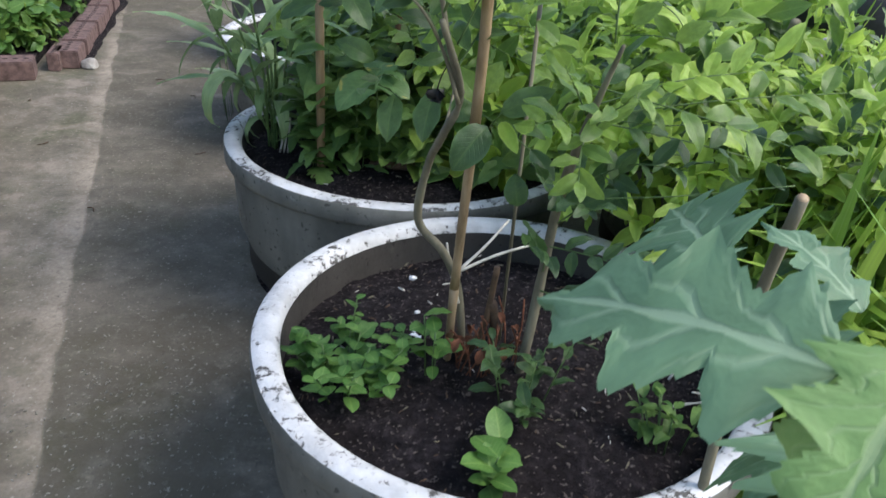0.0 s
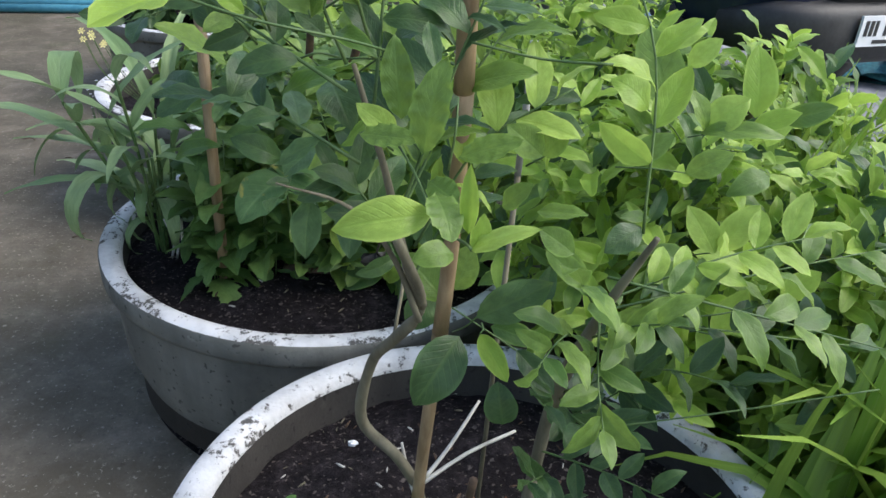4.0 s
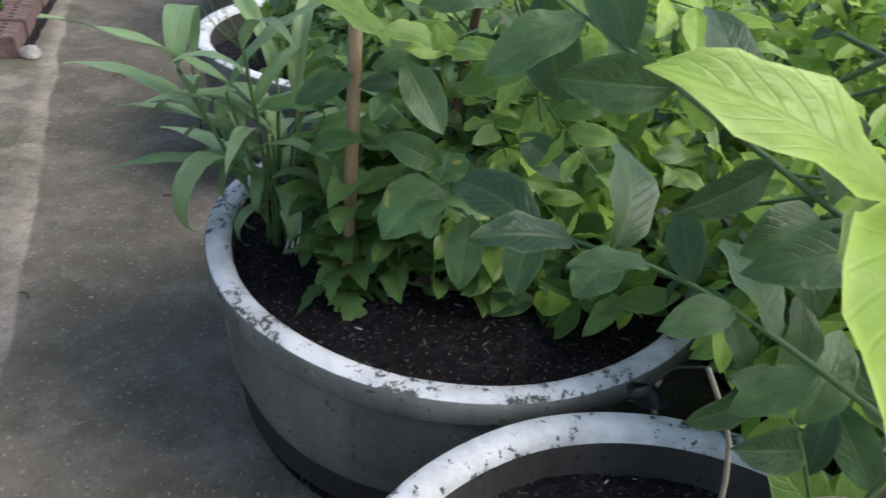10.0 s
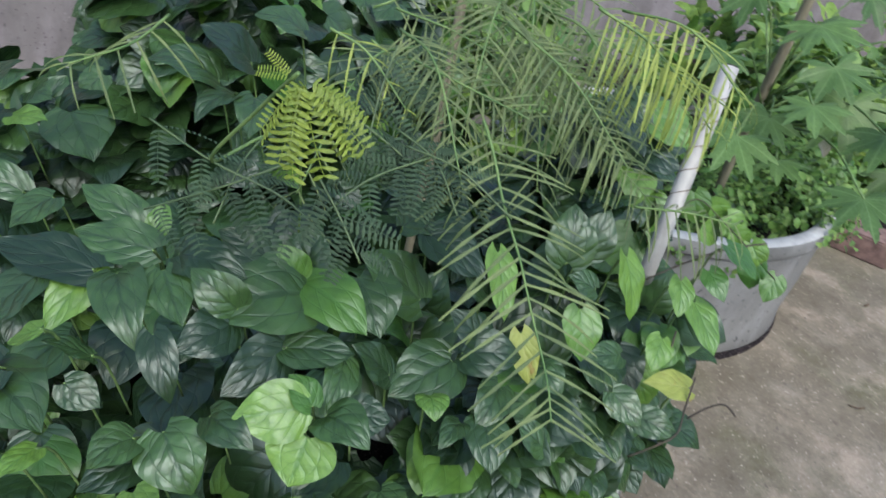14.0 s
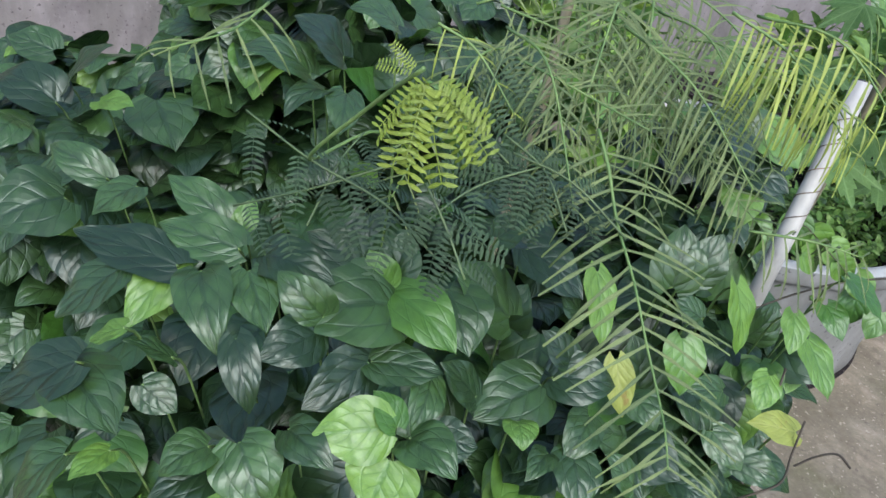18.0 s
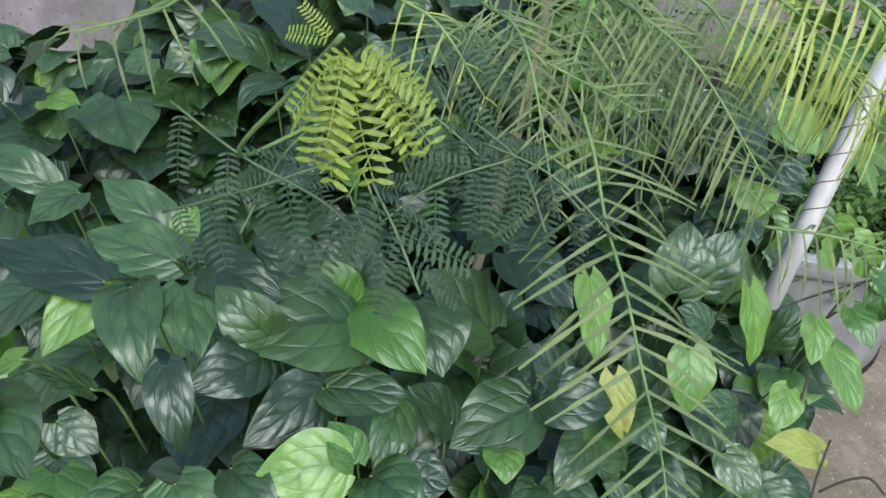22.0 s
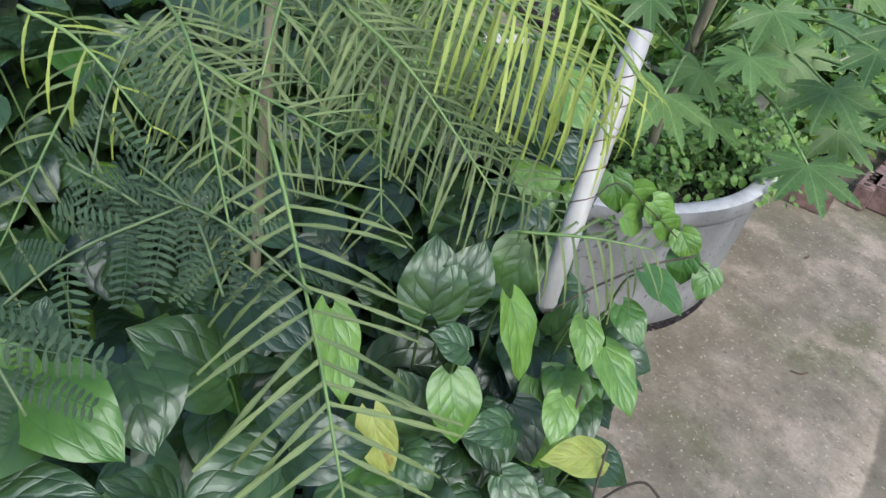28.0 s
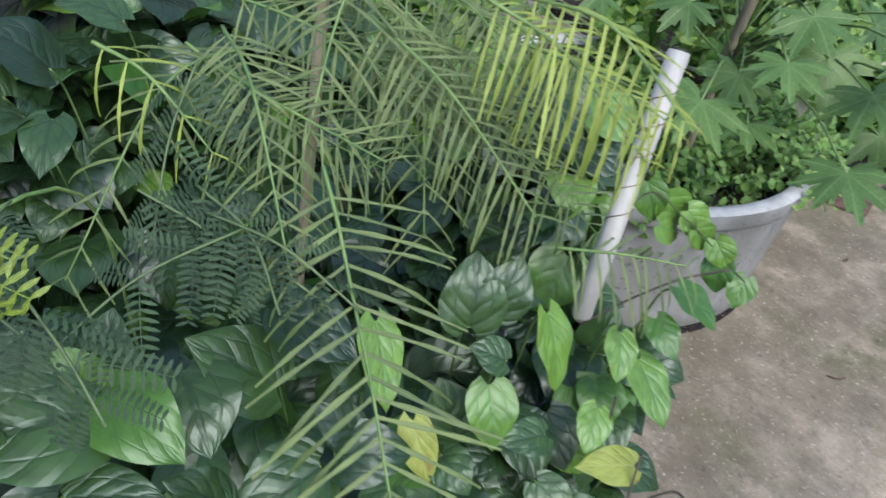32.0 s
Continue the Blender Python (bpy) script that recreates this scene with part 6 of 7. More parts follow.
tube("pipe", bend([(-1.63, 1.83, 0.36), (-1.57, 1.79, 0.68), (-1.49, 1.7, 0.815), foot], 4) + [foot.lerp(top, 0.25), foot.lerp(top, 0.6), top], 0.0105, PIPE_GREY, pole, 14)
# the pipe is capped; a black disc paints the shade of its bore
tube("mouth", [top, top + (top - foot).normalized() * 0.002], 0.0088, BLACK, pole, 12, "black disc for the shade in the open end")
for k in range(5):
    c = foot.lerp(top, 0.3 + 0.11 * k)
    ax = (top - foot).normalized()
    o = ax.orthogonal().normalized()
    ring = [c + (Matrix.Rotation(a * 0.7, 3, ax) @ o) * 0.0112 + ax * 0.004 * a for a in range(10)]
    tube("tendril", ring, 0.0006, BARK_BROWN, pole, 4, "thin dark tendril wound round the pipe")

# ---- papaya and herbs in the second pale planter ----


def star_data(seed, lobes=7, deep=0.52):
    """A palmate leaf with pointed lobes, its stalk at the origin, about one across."""
    r = np.random.default_rng(seed)
    n = lobes * 8
    V, U, F = [(0, 0, 0)], [(0.0, 0.5)], []
    for ring in (0.5, 1.0):
        for i in range(n + 1):
            a = -2.5 + 5.0 * i / n
            ph = (i / n * lobes) % 1.0
            lob = 1 - abs(2 * ph - 1)
            rad = 0.55 * (1 - deep + deep * lob ** 0.8) * (0.72 + 0.28 * math.cos(a * 0.8)) * (1 + 0.12 * math.sin(ph * 18))
            if ring < 1:
                rad = 0.55 * (1 - deep) * 0.9 * (0.72 + 0.28 * math.cos(a * 0.8))
            V.append((rad * math.sin(a), rad * math.cos(a), -0.28 * rad * rad + 0.03 * math.sin(3 * a + seed)))
            U.append((ring, 0.5 + 0.5 * (2 * ph - 1)))
    for i in range(n):
        F.append((0, 1 + i + 1, 1 + i))
        F.append((1 + i, 2 + i, n + 3 + i, n + 2 + i))
    return np.array(V), F, np.array(U)


STARS = []
for sd in range(3):
    v, f, uv = star_data(sd)
    STARS.append((mesh_from("leaf", v, f, PAPAYA, uv), v, f, uv))
papaya = thing("papaya_plant", "young papaya with deeply lobed leaves in a pale planter", "plant")
tube("trunk", bend([(-2.2, 2.75, 0.34), (-2.15, 2.7, 0.7), (-2.1, 2.68, 1.1)]), 0.013, BARK, papaya, 9)
for x, y, z in ((-1.626, 2.403, 0.78), (-1.881, 2.474, 0.73), (-1.965, 2.51, 0.795), (-1.856, 2.603, 0.865), (-1.719, 2.555, 0.859), (-1.666, 2.531, 0.956),
                (-1.823, 2.426, 0.889), (-1.9, 2.33, 0.791), (-1.597, 2.598, 0.87), (-1.873, 2.524, 0.95), (-2.0, 2.6, 1.0), (-2.1, 2.45, 0.9), (-2.2, 2.6, 1.02), (-1.75, 2.75, 0.95), (-1.9, 2.85, 0.98), (-2.3, 2.4, 0.85), (-2.35, 2.75, 1.0), (-1.72, 2.66, 0.76), (-2.0, 3.0, 0.85), (-2.1, 2.9, 1.05)):
    p = Vector((x, y, z))
    hub = Vector((-2.13, 2.7, 0.6 + 0.35 * (z - 0.5)))
    tube("leaf_stalk", bend([hub, hub.lerp(p, 0.6) + Vector((0, 0, 0.06)), p], 4), 0.0028, STEM_GREEN, papaya, 5)
    d = (p - hub)
    d.z = -0.08
    piece("leaf", STARS[int(rng.integers(3))][0], papaya, aim(p, d + Vector(rng.normal(0, 0.08, 3)), (0.3, -0.45, 0.9), rng.uniform(0.16, 0.24)))
# dark leaves in the mix stand in for the shade over these herbs
thicket("leafy_herb", "fine-leaved green herb filling the pale planter", [(-2.3, 2.65, 0.3, 0.35, 0.3, 0.2), (-2.5, 2.9, 0.3, 0.45, 0.45, 0.26), (-2.2, 2.8, 0.28, 0.2, 0.35, 0.16), (-2.12, 3.0, 0.34, 0.2, 0.18, 0.24), (-2.25, 3.15, 0.34, 0.25, 0.15, 0.3)], 0, 5800, lambda p: (ROUNDS, WEEDS, LIME["dark"], WEEDS)[int(rng.integers(4))][int(rng.integers(4))], 0.028, "herb")
thicket("leafy_vine", "light green climbing vine behind the pale planters", [(-2.5, 2.1, 0.2, 0.35, 0.35, 0.85), (-2.6, 3.3, 0.4, 0.5, 0.4, 0.55), (-3.2, 2.4, 0.0, 0.5, 0.6, 0.9)], 0, 3000, lambda p: (BET["young"], WEEDS, LIME["mid"])[int(rng.integers(3))][int(rng.integers(4))], 0.085, "vine")
curl = thing("dry_leaf", "curled pale dry leaf caught in the papaya", "leaf")
piece("blade", mesh_from("blade", *leaf_data(w_lime, droop=2.4, fold=1.2)[:2], STRAW), curl, aim((-1.898, 2.613, 0.762), (0.7, 0.2, -0.3), (0.3, -0.5, 0.8), 0.07))
curl = thing("dry_leaf", "twisted white dry leaf caught in the papaya", "leaf")
piece("blade", mesh_from("blade", *leaf_data(w_lime, droop=3.2, fold=1.5, twist=1.2)[:2], STRAW), curl, aim((-1.91, 2.92, 0.8), (0.7, 0.3, -0.1), (0.3, -0.5, 0.8), 0.09))

# ---- brick edging, stone, planted bed ----


def brick(at, turn, w=0.24, d=0.12, h=0.11):
    e = thing("perforated_brick", "dark red perforated brick edging a planting bed", "brick", "edging bricks", at=(at[0], at[1], 0))
    e.rotation_euler = (0, 0, radians(turn))
    bm = bmesh.new()
    bmesh.ops.create_cube(bm, size=1)
    for v in bm.verts:
        v.co = Vector((v.co.x * w, v.co.y * d, (v.co.z + 0.5) * h))
    bmesh.ops.bevel(bm, geom=bm.edges[:], offset=0.006, segments=2, affect="EDGES")
    part("block", bm, BRICK, e, smooth=False)
    # solid dark discs flush with the top stand in for shade inside the holes
    for i in range(4):
        x = w * (i - 1.5) / 4.4
        v, f = tube_data([(x, 0, h - 0.02), (x, 0, h + 0.0008)], 0.014, 8)
        piece("hole", mesh_from("hole", v, f, HOLE), e)
    return e


brick((-2.265, 3.865), 24, 0.22, 0.16, 0.1)
brick((-2.155, 4.115), 107, 0.19, 0.065, 0.1)
for i in range(7):
    brick((-2.125 - 0.073 * i + 0.006 * math.sin(i * 2.3), 4.205 + 0.243 * i), 106.7 + 1.5 * math.sin(i * 1.7), 0.236, 0.135, 0.1 + 0.006 * (i % 2))
for i in range(5):
    brick((-2.5 - 0.24 * i, 3.8 - 0.07 * i), 16, 0.23, 0.12, 0.1)
# mossy dirt washed against the edging
V, F = [], []
for i in range(41):
    y = 4.25 + 0.062 * i
    x = -2.055 - 0.3 * (y - 4.1)
    wd = 0.07 + 0.035 * noise.noise(Vector((0, y * 3, 0))) + 0.02 * noise.noise(Vector((0, y * 11, 2)))
    V += [(x, y, 0.004), (x + 0.4 * wd, y, 0.016), (x + wd, y, 0.003)]
    if i:
        k = 3 * i
        F += [(k - 3, k - 2, k + 1, k), (k - 2, k - 1, k + 2, k + 1)]
dirt = new("dirt_strip", mesh_from("dirt_strip", V, F, SOIL))
tagged(dirt, "strip of dark mossy dirt washed along the brick edging", "dirt", "", "structure")
bm = bmesh.new()
bmesh.ops.create_icosphere(bm, subdivisions=2, radius=1)
for v in bm.verts:
    k = 1 + 0.25 * noise.noise(v.co * 1.7)
    v.co = Vector((v.co.x * 0.05 * k, v.co.y * 0.045 * k, max(-0.2, v.co.z) * 0.05 * k + 0.009))
me = bpy.data.meshes.new("stone")
bm.to_mesh(me)
bm.free()
me.materials.append(STONE)
stone = new("stone", me)
stone.location = (-1.985, 4.15, 0.0)
tagged(stone, "pale broken stone lying beside the brick edging", "stone")
bed = new("bed_soil", mesh_from("bed_soil", [(-4.3, 3.9, 0.05), (-2.24, 3.98, 0.05), (-2.95, 6.4, 0.05), (-4.3, 6.4, 0.05), (-4.3, 3.9, -0.1), (-2.24, 3.98, -0.1), (-2.95, 6.4, -0.1), (-4.3, 6.4, -0.1)], [(0, 1, 2, 3), (0, 4, 5, 1), (1, 5, 6, 2), (2, 6, 7, 3), (3, 7, 4, 0)], SOIL, None, False))
tagged(bed, "dark soil of the bed behind the brick edging", "soil", "", "structure")
thicket("bed_plants", "mixed low green plants in the brick-edged bed", [(-2.55, 4.35, 0.05, 0.28, 0.3, 0.38), (-3.2, 4.7, 0.05, 0.6, 0.6, 0.6), (-2.85, 5.3, 0.05, 0.3, 0.6, 0.5), (-3.3, 6.0, 0.05, 0.6, 0.5, 0.6)], 0, 3800, lambda p: (WEEDS, ROUNDS, LIME["mid"], BET["young"])[int(rng.integers(4))][int(rng.integers(4))], 0.085, "plants")

# ---- plants in the far planters ----
thicket("weed_clump", "tall feathery weeds in the third planter", [(P3[0] + 0.05, P3[1], 0.37, 0.42, 0.42, 0.2), (P3[0] + 0.16, P3[1], 0.37, 0.3, 0.34, 0.5)], 60, 2600, lambda p: (LANCE, WEEDS, LIME["mid"])[int(rng.integers(3))][int(rng.integers(4))], 0.1, "weeds")
thicket("weed_clump", "dark weeds in the fourth planter", [(P4[0], P4[1], 0.38, 0.45, 0.45, 0.5)], 0, 1800, lambda p: (WEEDS, LIME["dark"])[int(rng.integers(2))][int(rng.integers(4))], 0.1, "weeds")
flower = thing("yellow_flowers", "small yellow weed flowers above the third planter", "flowers")
for i in range(6):
    p = Vector((-0.87 + rng.normal(0, 0.035), 3.16 + rng.normal(0, 0.03), 0.68 + rng.uniform(0, 0.05)))
    tube("stalk", bend([(-0.72, 3.34, 0.36), (p.x + 0.04, p.y + 0.06, 0.55), p], 4), 0.0012, STEM_GREEN, flower, 4)
    piece("flower", FLOWER, flower, Matrix.Translation(p) @ Matrix.Rotation(0.9, 4, "X") @ Matrix.Scale(0.8, 4))

# ---- litter on the yard ----
for x, y, r, ln in ((-1.66, 2.96, 0.5, 0.05), (-1.16, 2.4, 2.0, 0.04), (-1.99, 3.5, 1.2, 0.03), (-1.0, 3.0, 0.3, 0.05), (-1.5, 4.0, 2.5, 0.06), (-0.95, 3.3, 1.1, 0.07), (-1.25, 3.75, 1.9, 0.05)):
    t = thing("fallen_twig", "small dark twig lying on the concrete", "twig", "fallen twigs", at=(x, y, 0.004))
    tube("twig", bend([(0, 0, 0.002), (ln * 0.5 * math.cos(r), ln * 0.5 * math.sin(r), 0.005), (ln * math.cos(r + 0.5), ln * math.sin(r + 0.5), 0.002)], 3), 0.0022, BARK_BROWN, t, 5)
crumbs = thing("yard_crumbs", "pale grit and dry leaf crumbs scattered over the concrete", "litter", "", "stuff")
cr_v, cr_f = tube_data([(0, 0, 0), (0.5, 0.1, 0.08), (1, 0, 0)], [0.15, 0.3, 0.12], 4)
V, F, base = [], [], 0
for i in range(600):
    x, y = rng.uniform(-2.1, -0.2), rng.uniform(0.4, 5.5)
    x -= 0.28 * (y - 1.5)
    if any((x - c[0]) ** 2 + (y - c[1]) ** 2 < 0.34 for c in (P1, P2, P3, P4, L1, L2)):
        continue
    m = np.array(aim((x, y, 0.005), (rng.normal(), rng.normal(), 0), (0, 0, 1), rng.uniform(0.002, 0.009)))
    V.append(np.array([tuple(v) for v in cr_v]) @ m[:3, :3].T + m[:3, 3])
    F.extend([tuple(k + base for k in q) for q in cr_f])
    base += len(cr_v)
for i in range(260):
    x, y = -0.62 + rng.normal(0, 0.17), 1.42 + rng.normal(0, 0.16)
    if (x - P1[0]) ** 2 + (y - P1[1]) ** 2 < 0.24 or (x - P2[0]) ** 2 + (y - P2[1]) ** 2 < 0.32:
        continue
    m = np.array(aim((x, y, 0.004), (rng.normal(), rng.normal(), 0), (0, 0, 1), rng.uniform(0.002, 0.009)))
    V.append(np.array([tuple(v) for v in cr_v]) @ m[:3, :3].T + m[:3, 3])
    F.extend([tuple(k + base for k in q) for q in cr_f])
    base += len(cr_v)
piece("crumbs", mesh_from("crumbs", np.vstack(V), F, GRIT), crumbs)

# ---- odds and ends in the planters ----


def pebble(name, label, cat, at, r, material):
    bm = bmesh.new()
    bmesh.ops.create_icosphere(bm, subdivisions=2, radius=1)
    for v in bm.verts:
        k = 1 + 0.3 * noise.noise(v.co * 1.9 + Vector(at))
        v.co = Vector((v.co.x * r * k, v.co.y * r * 0.8 * k, v.co.z * r * 0.6 * k))
    me = bpy.data.meshes.new(name)
    bm.to_mesh(me)
    bm.free()
    me.materials.append(material)
    ob = new(name, me)
    ob.location = at
    return tagged(ob, label, cat, "white pebbles")


pebble("pebble", "small white pebble on dark planter soil", "pebble", (0.04, 1.5, 0.378), 0.009, PLATE)
pebble("pebble", "small white pebble beside the lime stems", "pebble", (0.06, 1.36, 0.38), 0.006, PLATE)
petal = thing("fallen_petals", "few white fallen petals on the planter soil", "petals")
for k in range(4):
    piece("petal", mesh_from("petal", *leaf_data(w_lime, nu=4, nv=1, droop=1.0)[:2], PLATE), petal, aim((0.05 + 0.012 * k, 1.26 + 0.008 * (k % 2), 0.392), (math.cos(k * 2.1), math.sin(k * 2.1), 0.2), (0, 0, 1), 0.024))
for a, b in (((0.55, 1.2, 0.38), (0.585, 1.24, 0.43)), ((0.6, 1.16, 0.375), (0.57, 1.13, 0.41)), ((0.52, 1.12, 0.375), (0.6, 1.13, 0.39))):
    s = thing("dry_stick", "short bleached stalk standing in the planter soil", "stick", "dry sticks")
    tube("stick", bend([a, Vector(a).lerp(Vector(b), 0.5) + Vector((0.004, 0, 0.004)), b], 3), [0.0028] * 4 + [0.002] * 3, DRY, s, 6)
hang = thing("dried_leaf", "black dried leaf curled up and hanging from a lime twig", "leaf")
tube("stalk", bend([(0.09, 1.27, 0.93), (0.078, 1.3, 0.9), (0.07, 1.31, 0.87)], 3), 0.0012, RUNNER, hang, 4)
for k in range(3):
    piece("blade", mesh_from("blade", *leaf_data(w_round, nu=6, nv=2, droop=2.6, fold=1.4, wave=0.06, seed=k)[:2], BLACK), hang, aim((0.07, 1.31, 0.872), (0.25 * math.cos(k * 2.1), 0.25 * math.sin(k * 2.1), -1), (math.cos(k * 2.1), math.sin(k * 2.1), 0), 0.036))
tube("twig", bend([(0.088, 1.17, 0.84), (0.1, 1.22, 0.9), (0.09, 1.27, 0.93)], 3), 0.0022, BARK, hang, 5)
spotted = thing("spotted_weed", "weed with a broad green leaf spotted yellow", "plant", "weeds")
tube("stem", bend([(-0.1, 2.05, 0.37), (-0.1, 2.0, 0.55), (-0.11, 1.96, 0.7)], 4), 0.003, STEM_GREEN, spotted, 5)
for d, s in (((-0.5, -0.5, -0.25), 0.14), ((0.6, -0.3, -0.1), 0.11), ((0.1, 0.6, 0.2), 0.12)):
    lv = leaf_data(w_round, nu=9, nv=3, droop=0.8, wave=0.03, seed=5)
    piece("leaf", mesh_from("leaf", lv[0], lv[1], SPOTTED, lv[2]), spotted, aim((-0.11, 1.96, 0.7), d, (0, -0.4, 0.9), s))
speck = thing("white_flowers", "tiny white weed flowers on thin stalks by the third planter", "flowers")
for k in range(9):
    p = Vector((-1.03 + rng.normal(0, 0.02), 3.55 + rng.normal(0, 0.06), 0.24 + rng.uniform(0, 0.2)))
    tube("stalk", [(p.x + 0.02, p.y, 0.0), p], 0.0012, STEM_GREEN, speck, 4)
    piece("flower", WHITE_FLOWER, speck, Matrix.Translation(p) @ Matrix.Scale(0.4, 4))

# ---- far end of the yard: pipes, wall ----
for k in range(2):
    p = thing("blue_pipe", "long blue plastic water pipe lying across the yard", "pipe", "blue pipes")
    tube("pipe", [(-3.06 + 0.08 * k, 7.1 - 0.22 * k, 0.036), (-0.4, 7.5 - 0.22 * k, 0.036)], 0.034, PIPE_BLUE, p, 10)
    tube("joint", [(-1.9, 7.274 - 0.22 * k, 0.0405), (-1.8, 7.289 - 0.22 * k, 0.0405)], 0.0395, PIPE_BLUE, p, 10)
wall = new("wall_north", mesh_from("wall_north", [(-9, 8.6, -0.1), (2.0, 8.6, -0.1), (2.0, 8.6, 2.4), (-9, 8.6, 2.4), (-9, 8.8, -0.1), (2.0, 8.8, -0.1), (2.0, 8.8, 2.4), (-9, 8.8, 2.4)], [(0, 1, 2, 3), (5, 4, 7, 6), (3, 2, 6, 7), (1, 5, 6, 2), (4, 0, 3, 7)], POT_A, None, False))
tagged(wall, "plain grey boundary wall at the end of the yard", "wall", "", "structure")
# assumed wall: fills the mauve patch behind the betel, blocks low sky from leaves
wall = new("wall_west", mesh_from("wall_west", [(-4.3, -3, -0.1), (-4.3, 8.596, -0.1), (-4.3, 8.596, 2.4), (-4.3, -3, 2.4), (-4.5, -3, -0.1), (-4.5, 8.596, -0.1), (-4.5, 8.596, 2.4), (-4.5, -3, 2.4)], [(0, 1, 2, 3), (5, 4, 7, 6), (3, 2, 6, 7), (1, 5, 6, 2), (4, 0, 3, 7)], WALL, None, False))
tagged(wall, "plain mauve-grey wall added along the planted side to block low sky", "wall", "", "structure")

# ---- paving, car and netting ----
paving = thing("pavement", "grey concrete paving slabs with dark joints", "paving", "", "structure")
slab_bm = bmesh.new()
bmesh.ops.create_cube(slab_bm, size=1)
for v in slab_bm.verts:
    v.co = Vector((v.co.x * 0.612, v.co.y * 0.612, v.co.z * 0.04))
bmesh.ops.bevel(slab_bm, geom=slab_bm.edges[:], offset=0.006, segments=1, affect="EDGES")
slab_me = bpy.data.meshes.new("slab")
slab_bm.to_mesh(slab_me)
slab_bm.free()
slab_me.materials.append(SLAB)
for i in range(15):
    for j in range(19):
        m = Matrix.Translation((2.85, 0.0, 0.006)) @ Matrix.Rotation(radians(13), 4, "Z") @ Matrix.Translation((0.31 + 0.62 * i, 0.31 + 0.62 * j, 0.004 * noise.noise(Vector((i * 3.1, j * 2.7, 0)))))
        piece("slab", slab_me, paving, m)

car = thing("parked_pickup", "dark blue pickup truck parked facing the planters on grey paving", "car", at=(2.83, 4.32, 0.02))
car.rotation_euler = (0, 0, radians(17))


def shell(name, rows, material, parent, seg=26, label=""):
    """A body from cross sections along +y: rows of y, half width, bottom, top, squareness."""
    V, F = [], []
    for y, hw, z0, z1, sq in rows:
        for k in range(seg):
            a = 2 * math.pi * k / seg
            c, s = math.cos(a), math.sin(a)
            V.append((hw * math.copysign(abs(c) ** sq, c), y, (z0 + z1) / 2 + (z1 - z0) / 2 * math.copysign(abs(s) ** sq, s)))
    for i in range(len(rows) - 1):
        for k in range(seg):
            a, b = i * seg + k, i * seg + (k + 1) % seg
            F.append((a, b, b + seg, a + seg))
    F.append(tuple(range(seg))[::-1])
    F.append(tuple(range((len(rows) - 1) * seg, len(rows) * seg)))
    return piece(name, mesh_from(name, V, F, material), parent, None, label)


BOX = [(0, 1, 2, 3), (5, 4, 7, 6), (0, 4, 5, 1), (1, 5, 6, 2), (2, 6, 7, 3), (3, 7, 4, 0)]


def slab_of(x0, x1, y0, y1, z0, z1):
    return [(x, y, z) for y in (y0, y1) for x, z in ((x0, z0), (x1, z0), (x1, z1), (x0, z1))]


shell("body", [(0.1, 0.45, 0.62, 1.0, 0.5), (0.16, 0.6, 0.55, 1.06, 0.4), (0.4, 0.76, 0.48, 1.1, 0.35), (1.4, 0.8, 0.46, 1.16, 0.32), (3.6, 0.8, 0.46, 1.16, 0.32), (4.9, 0.78, 0.5, 1.1, 0.35)], CAR, car)
shell("cabin", [(1.2, 0.6, 1.1, 1.16, 0.4), (1.8, 0.68, 1.1, 1.65, 0.4), (2.6, 0.7, 1.1, 1.75, 0.38), (3.3, 0.66, 1.1, 1.7, 0.4)], BLACK, car, label="dark glazed cabin")
shell("bumper", [(-0.02, 0.34, 0.46, 0.7, 0.55), (0.03, 0.5, 0.42, 0.74, 0.5), (0.16, 0.68, 0.42, 0.76, 0.42), (0.4, 0.77, 0.44, 0.7, 0.4)], BLACK, car, label="black front bumper")
shell("grille", [(0.05, 0.26, 0.74, 0.98, 0.35), (0.09, 0.32, 0.72, 1.02, 0.35), (0.2, 0.36, 0.72, 1.04, 0.35)], BLACK, car, label="black front grille")
for k in range(4):
    tube("grille_bar", [(-0.25, 0.045, 0.78 + 0.055 * k), (0.25, 0.045, 0.78 + 0.055 * k)], 0.007, BLACK, car, 6)
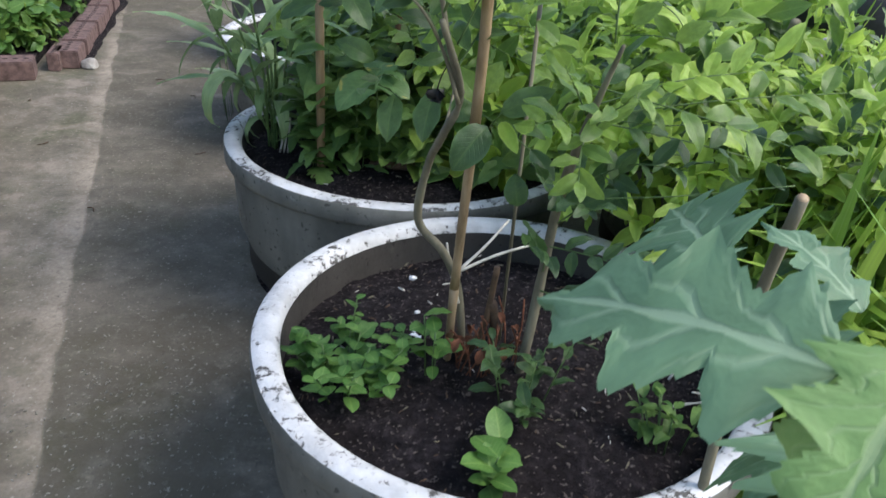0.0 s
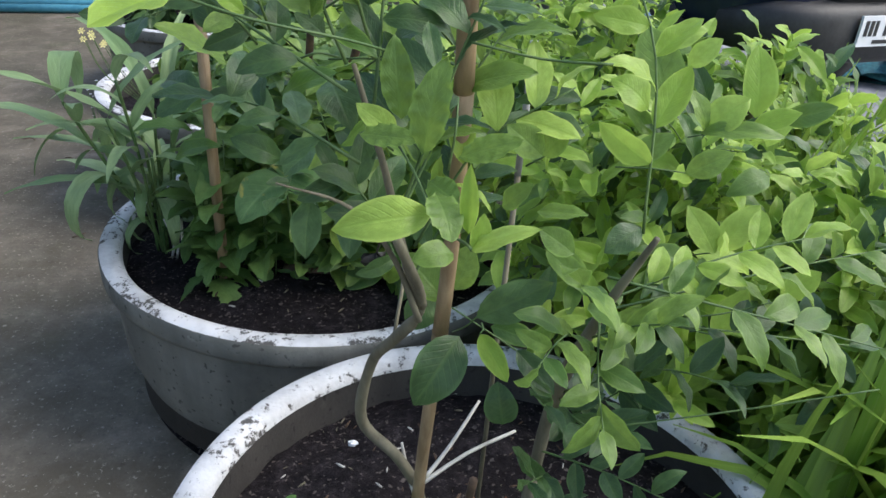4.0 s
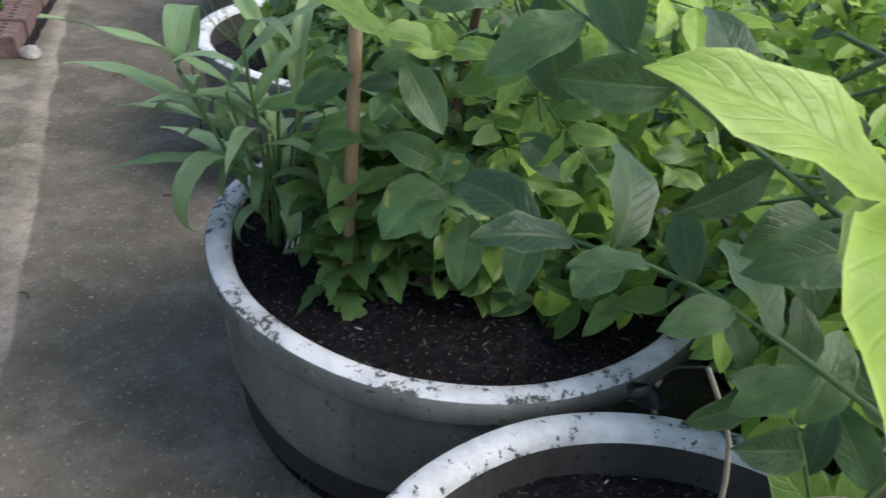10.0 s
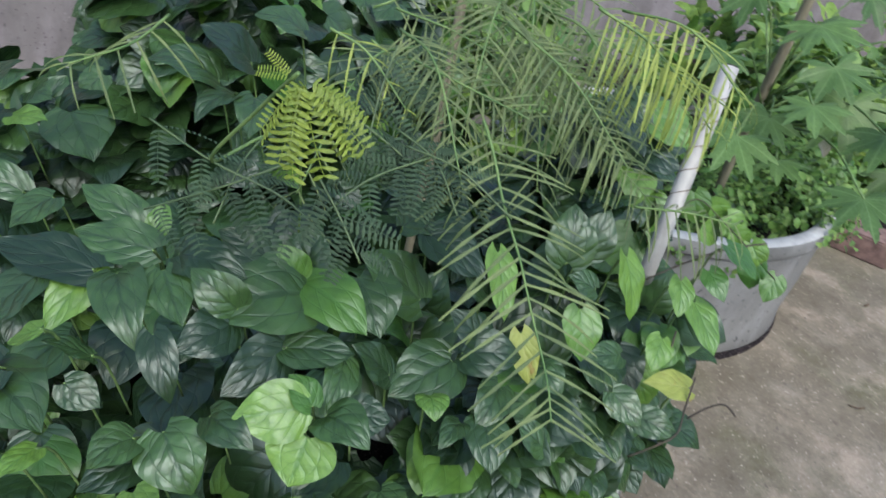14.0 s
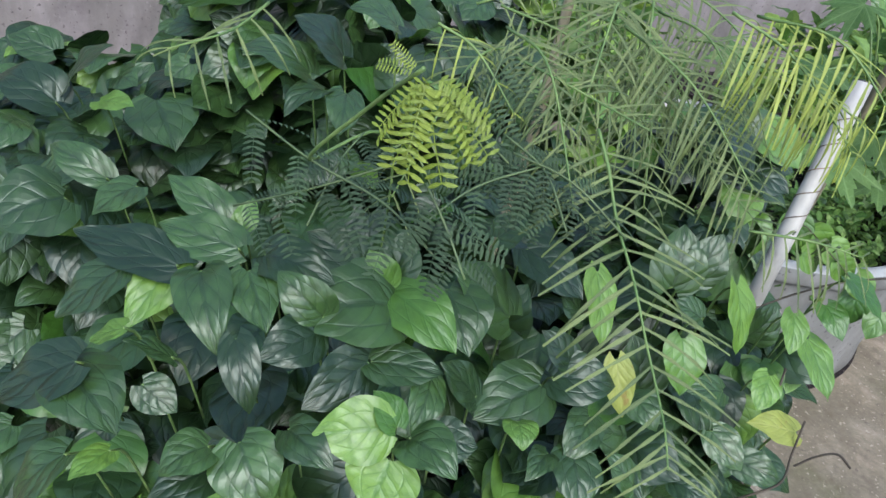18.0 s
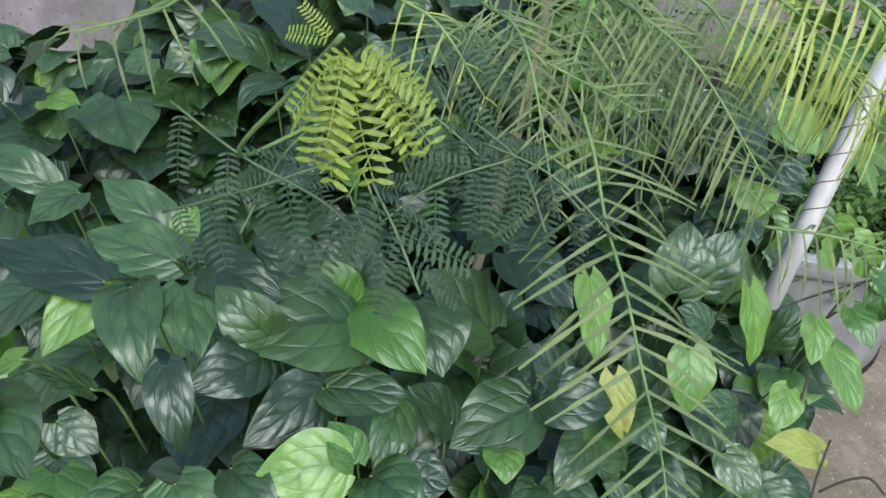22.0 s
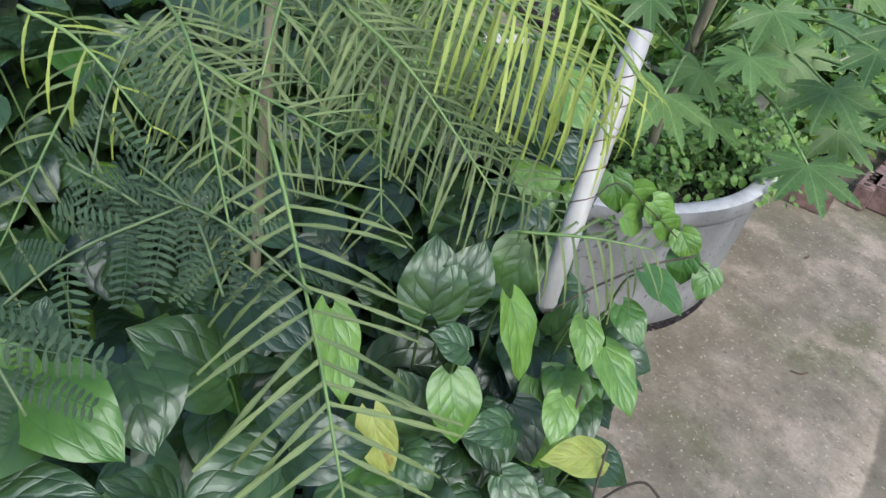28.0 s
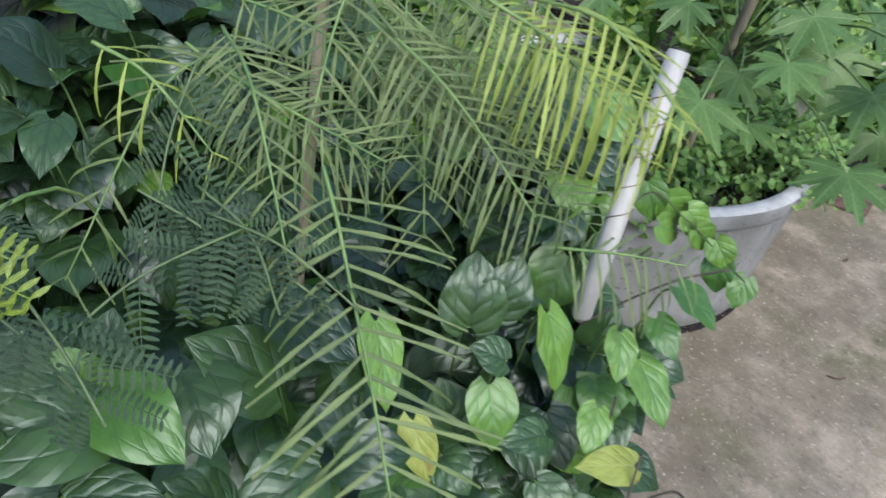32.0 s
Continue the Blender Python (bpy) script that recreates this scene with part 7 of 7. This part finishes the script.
for s in (-1, 1):
    tube("chrome_strip", bend([(s * 0.07, 0.03, 0.8), (s * 0.18, 0.035, 0.86), (s * 0.28, 0.06, 1.0)], 5), 0.016, CHROME, car, 8, "chrome strip of the grille")
    hl = shell("headlight", [(0.1, 0.08, 0.86, 0.96, 0.6), (0.16, 0.13, 0.82, 1.0, 0.6), (0.35, 0.12, 0.86, 1.02, 0.6)], CHROME, car, label="clear headlight")
    hl.location = (s * 0.5, 0.06, 0)
    for y in (1.0, 3.9):
        w = piece("wheel", mesh_from("tyre", *tube_data([(-0.12, 0, 0), (-0.09, 0, 0), (0.09, 0, 0), (0.12, 0, 0)], [0.31, 0.36, 0.36, 0.31], 28), RUBBER), car, Matrix.Translation((s * 0.7, y, 0.36)))
        piece("rim", mesh_from("rim", *tube_data([(-0.125, 0, 0), (0.125, 0, 0)], [0.21, 0.21], 20), CHROME), w)
ring = [(0.06 * math.cos(a * 0.3927), 0.02, 0.83 + 0.06 * math.sin(a * 0.3927)) for a in range(17)]
tube("emblem", ring, 0.008, CHROME, car, 6, "plain chrome ring emblem")
plate = piece("number_plate", mesh_from("number_plate", slab_of(-0.18, 0.18, -0.05, -0.035, 0.53, 0.69), BOX, PLATE, None, False), car, None, "white number plate with dark bars")
for i, wd in enumerate((0.03, 0.034, 0.03, 0.0, 0.03, 0.034, 0.03, 0.03)):
    if wd:
        x = -0.142 + 0.037 * i
        piece("bar", mesh_from("bar", slab_of(x - 0.3 * wd, x + 0.45 * wd, -0.053, -0.0505, 0.585, 0.665), BOX, INK, None, False), plate)
piece("bar", mesh_from("bar", slab_of(-0.07, 0.07, -0.053, -0.0505, 0.545, 0.565), BOX, INK, None, False), plate)

heap = thing("netting_heap", "folded heap of teal green netting on the paving", "netting", at=(5.0, 5.9, 0.02))
for k in range(5):
    bm = bmesh.new()
    bmesh.ops.create_grid(bm, x_segments=40, y_segments=24, size=1)
    for v in bm.verts:
        x, y = v.co.x, v.co.y
        r = max(abs(x), abs(y))
        v.co = Vector((x * (1.5 - 0.12 * k) + 0.1 * noise.noise(Vector((y * 3, k, 0))), y * (0.8 - 0.05 * k) + 0.12 * noise.noise(Vector((x * 3, k, 4))),
                       0.03 + 0.075 * k + 0.05 * noise.noise(Vector((x * 4 + k, y * 7, k * 3.1))) - 0.06 * max(0, r - 0.85) / 0.15))
    ob = part("fold", bm, NET, heap)
    ob.rotation_euler = (0, 0, radians(-20 + 6 * k))
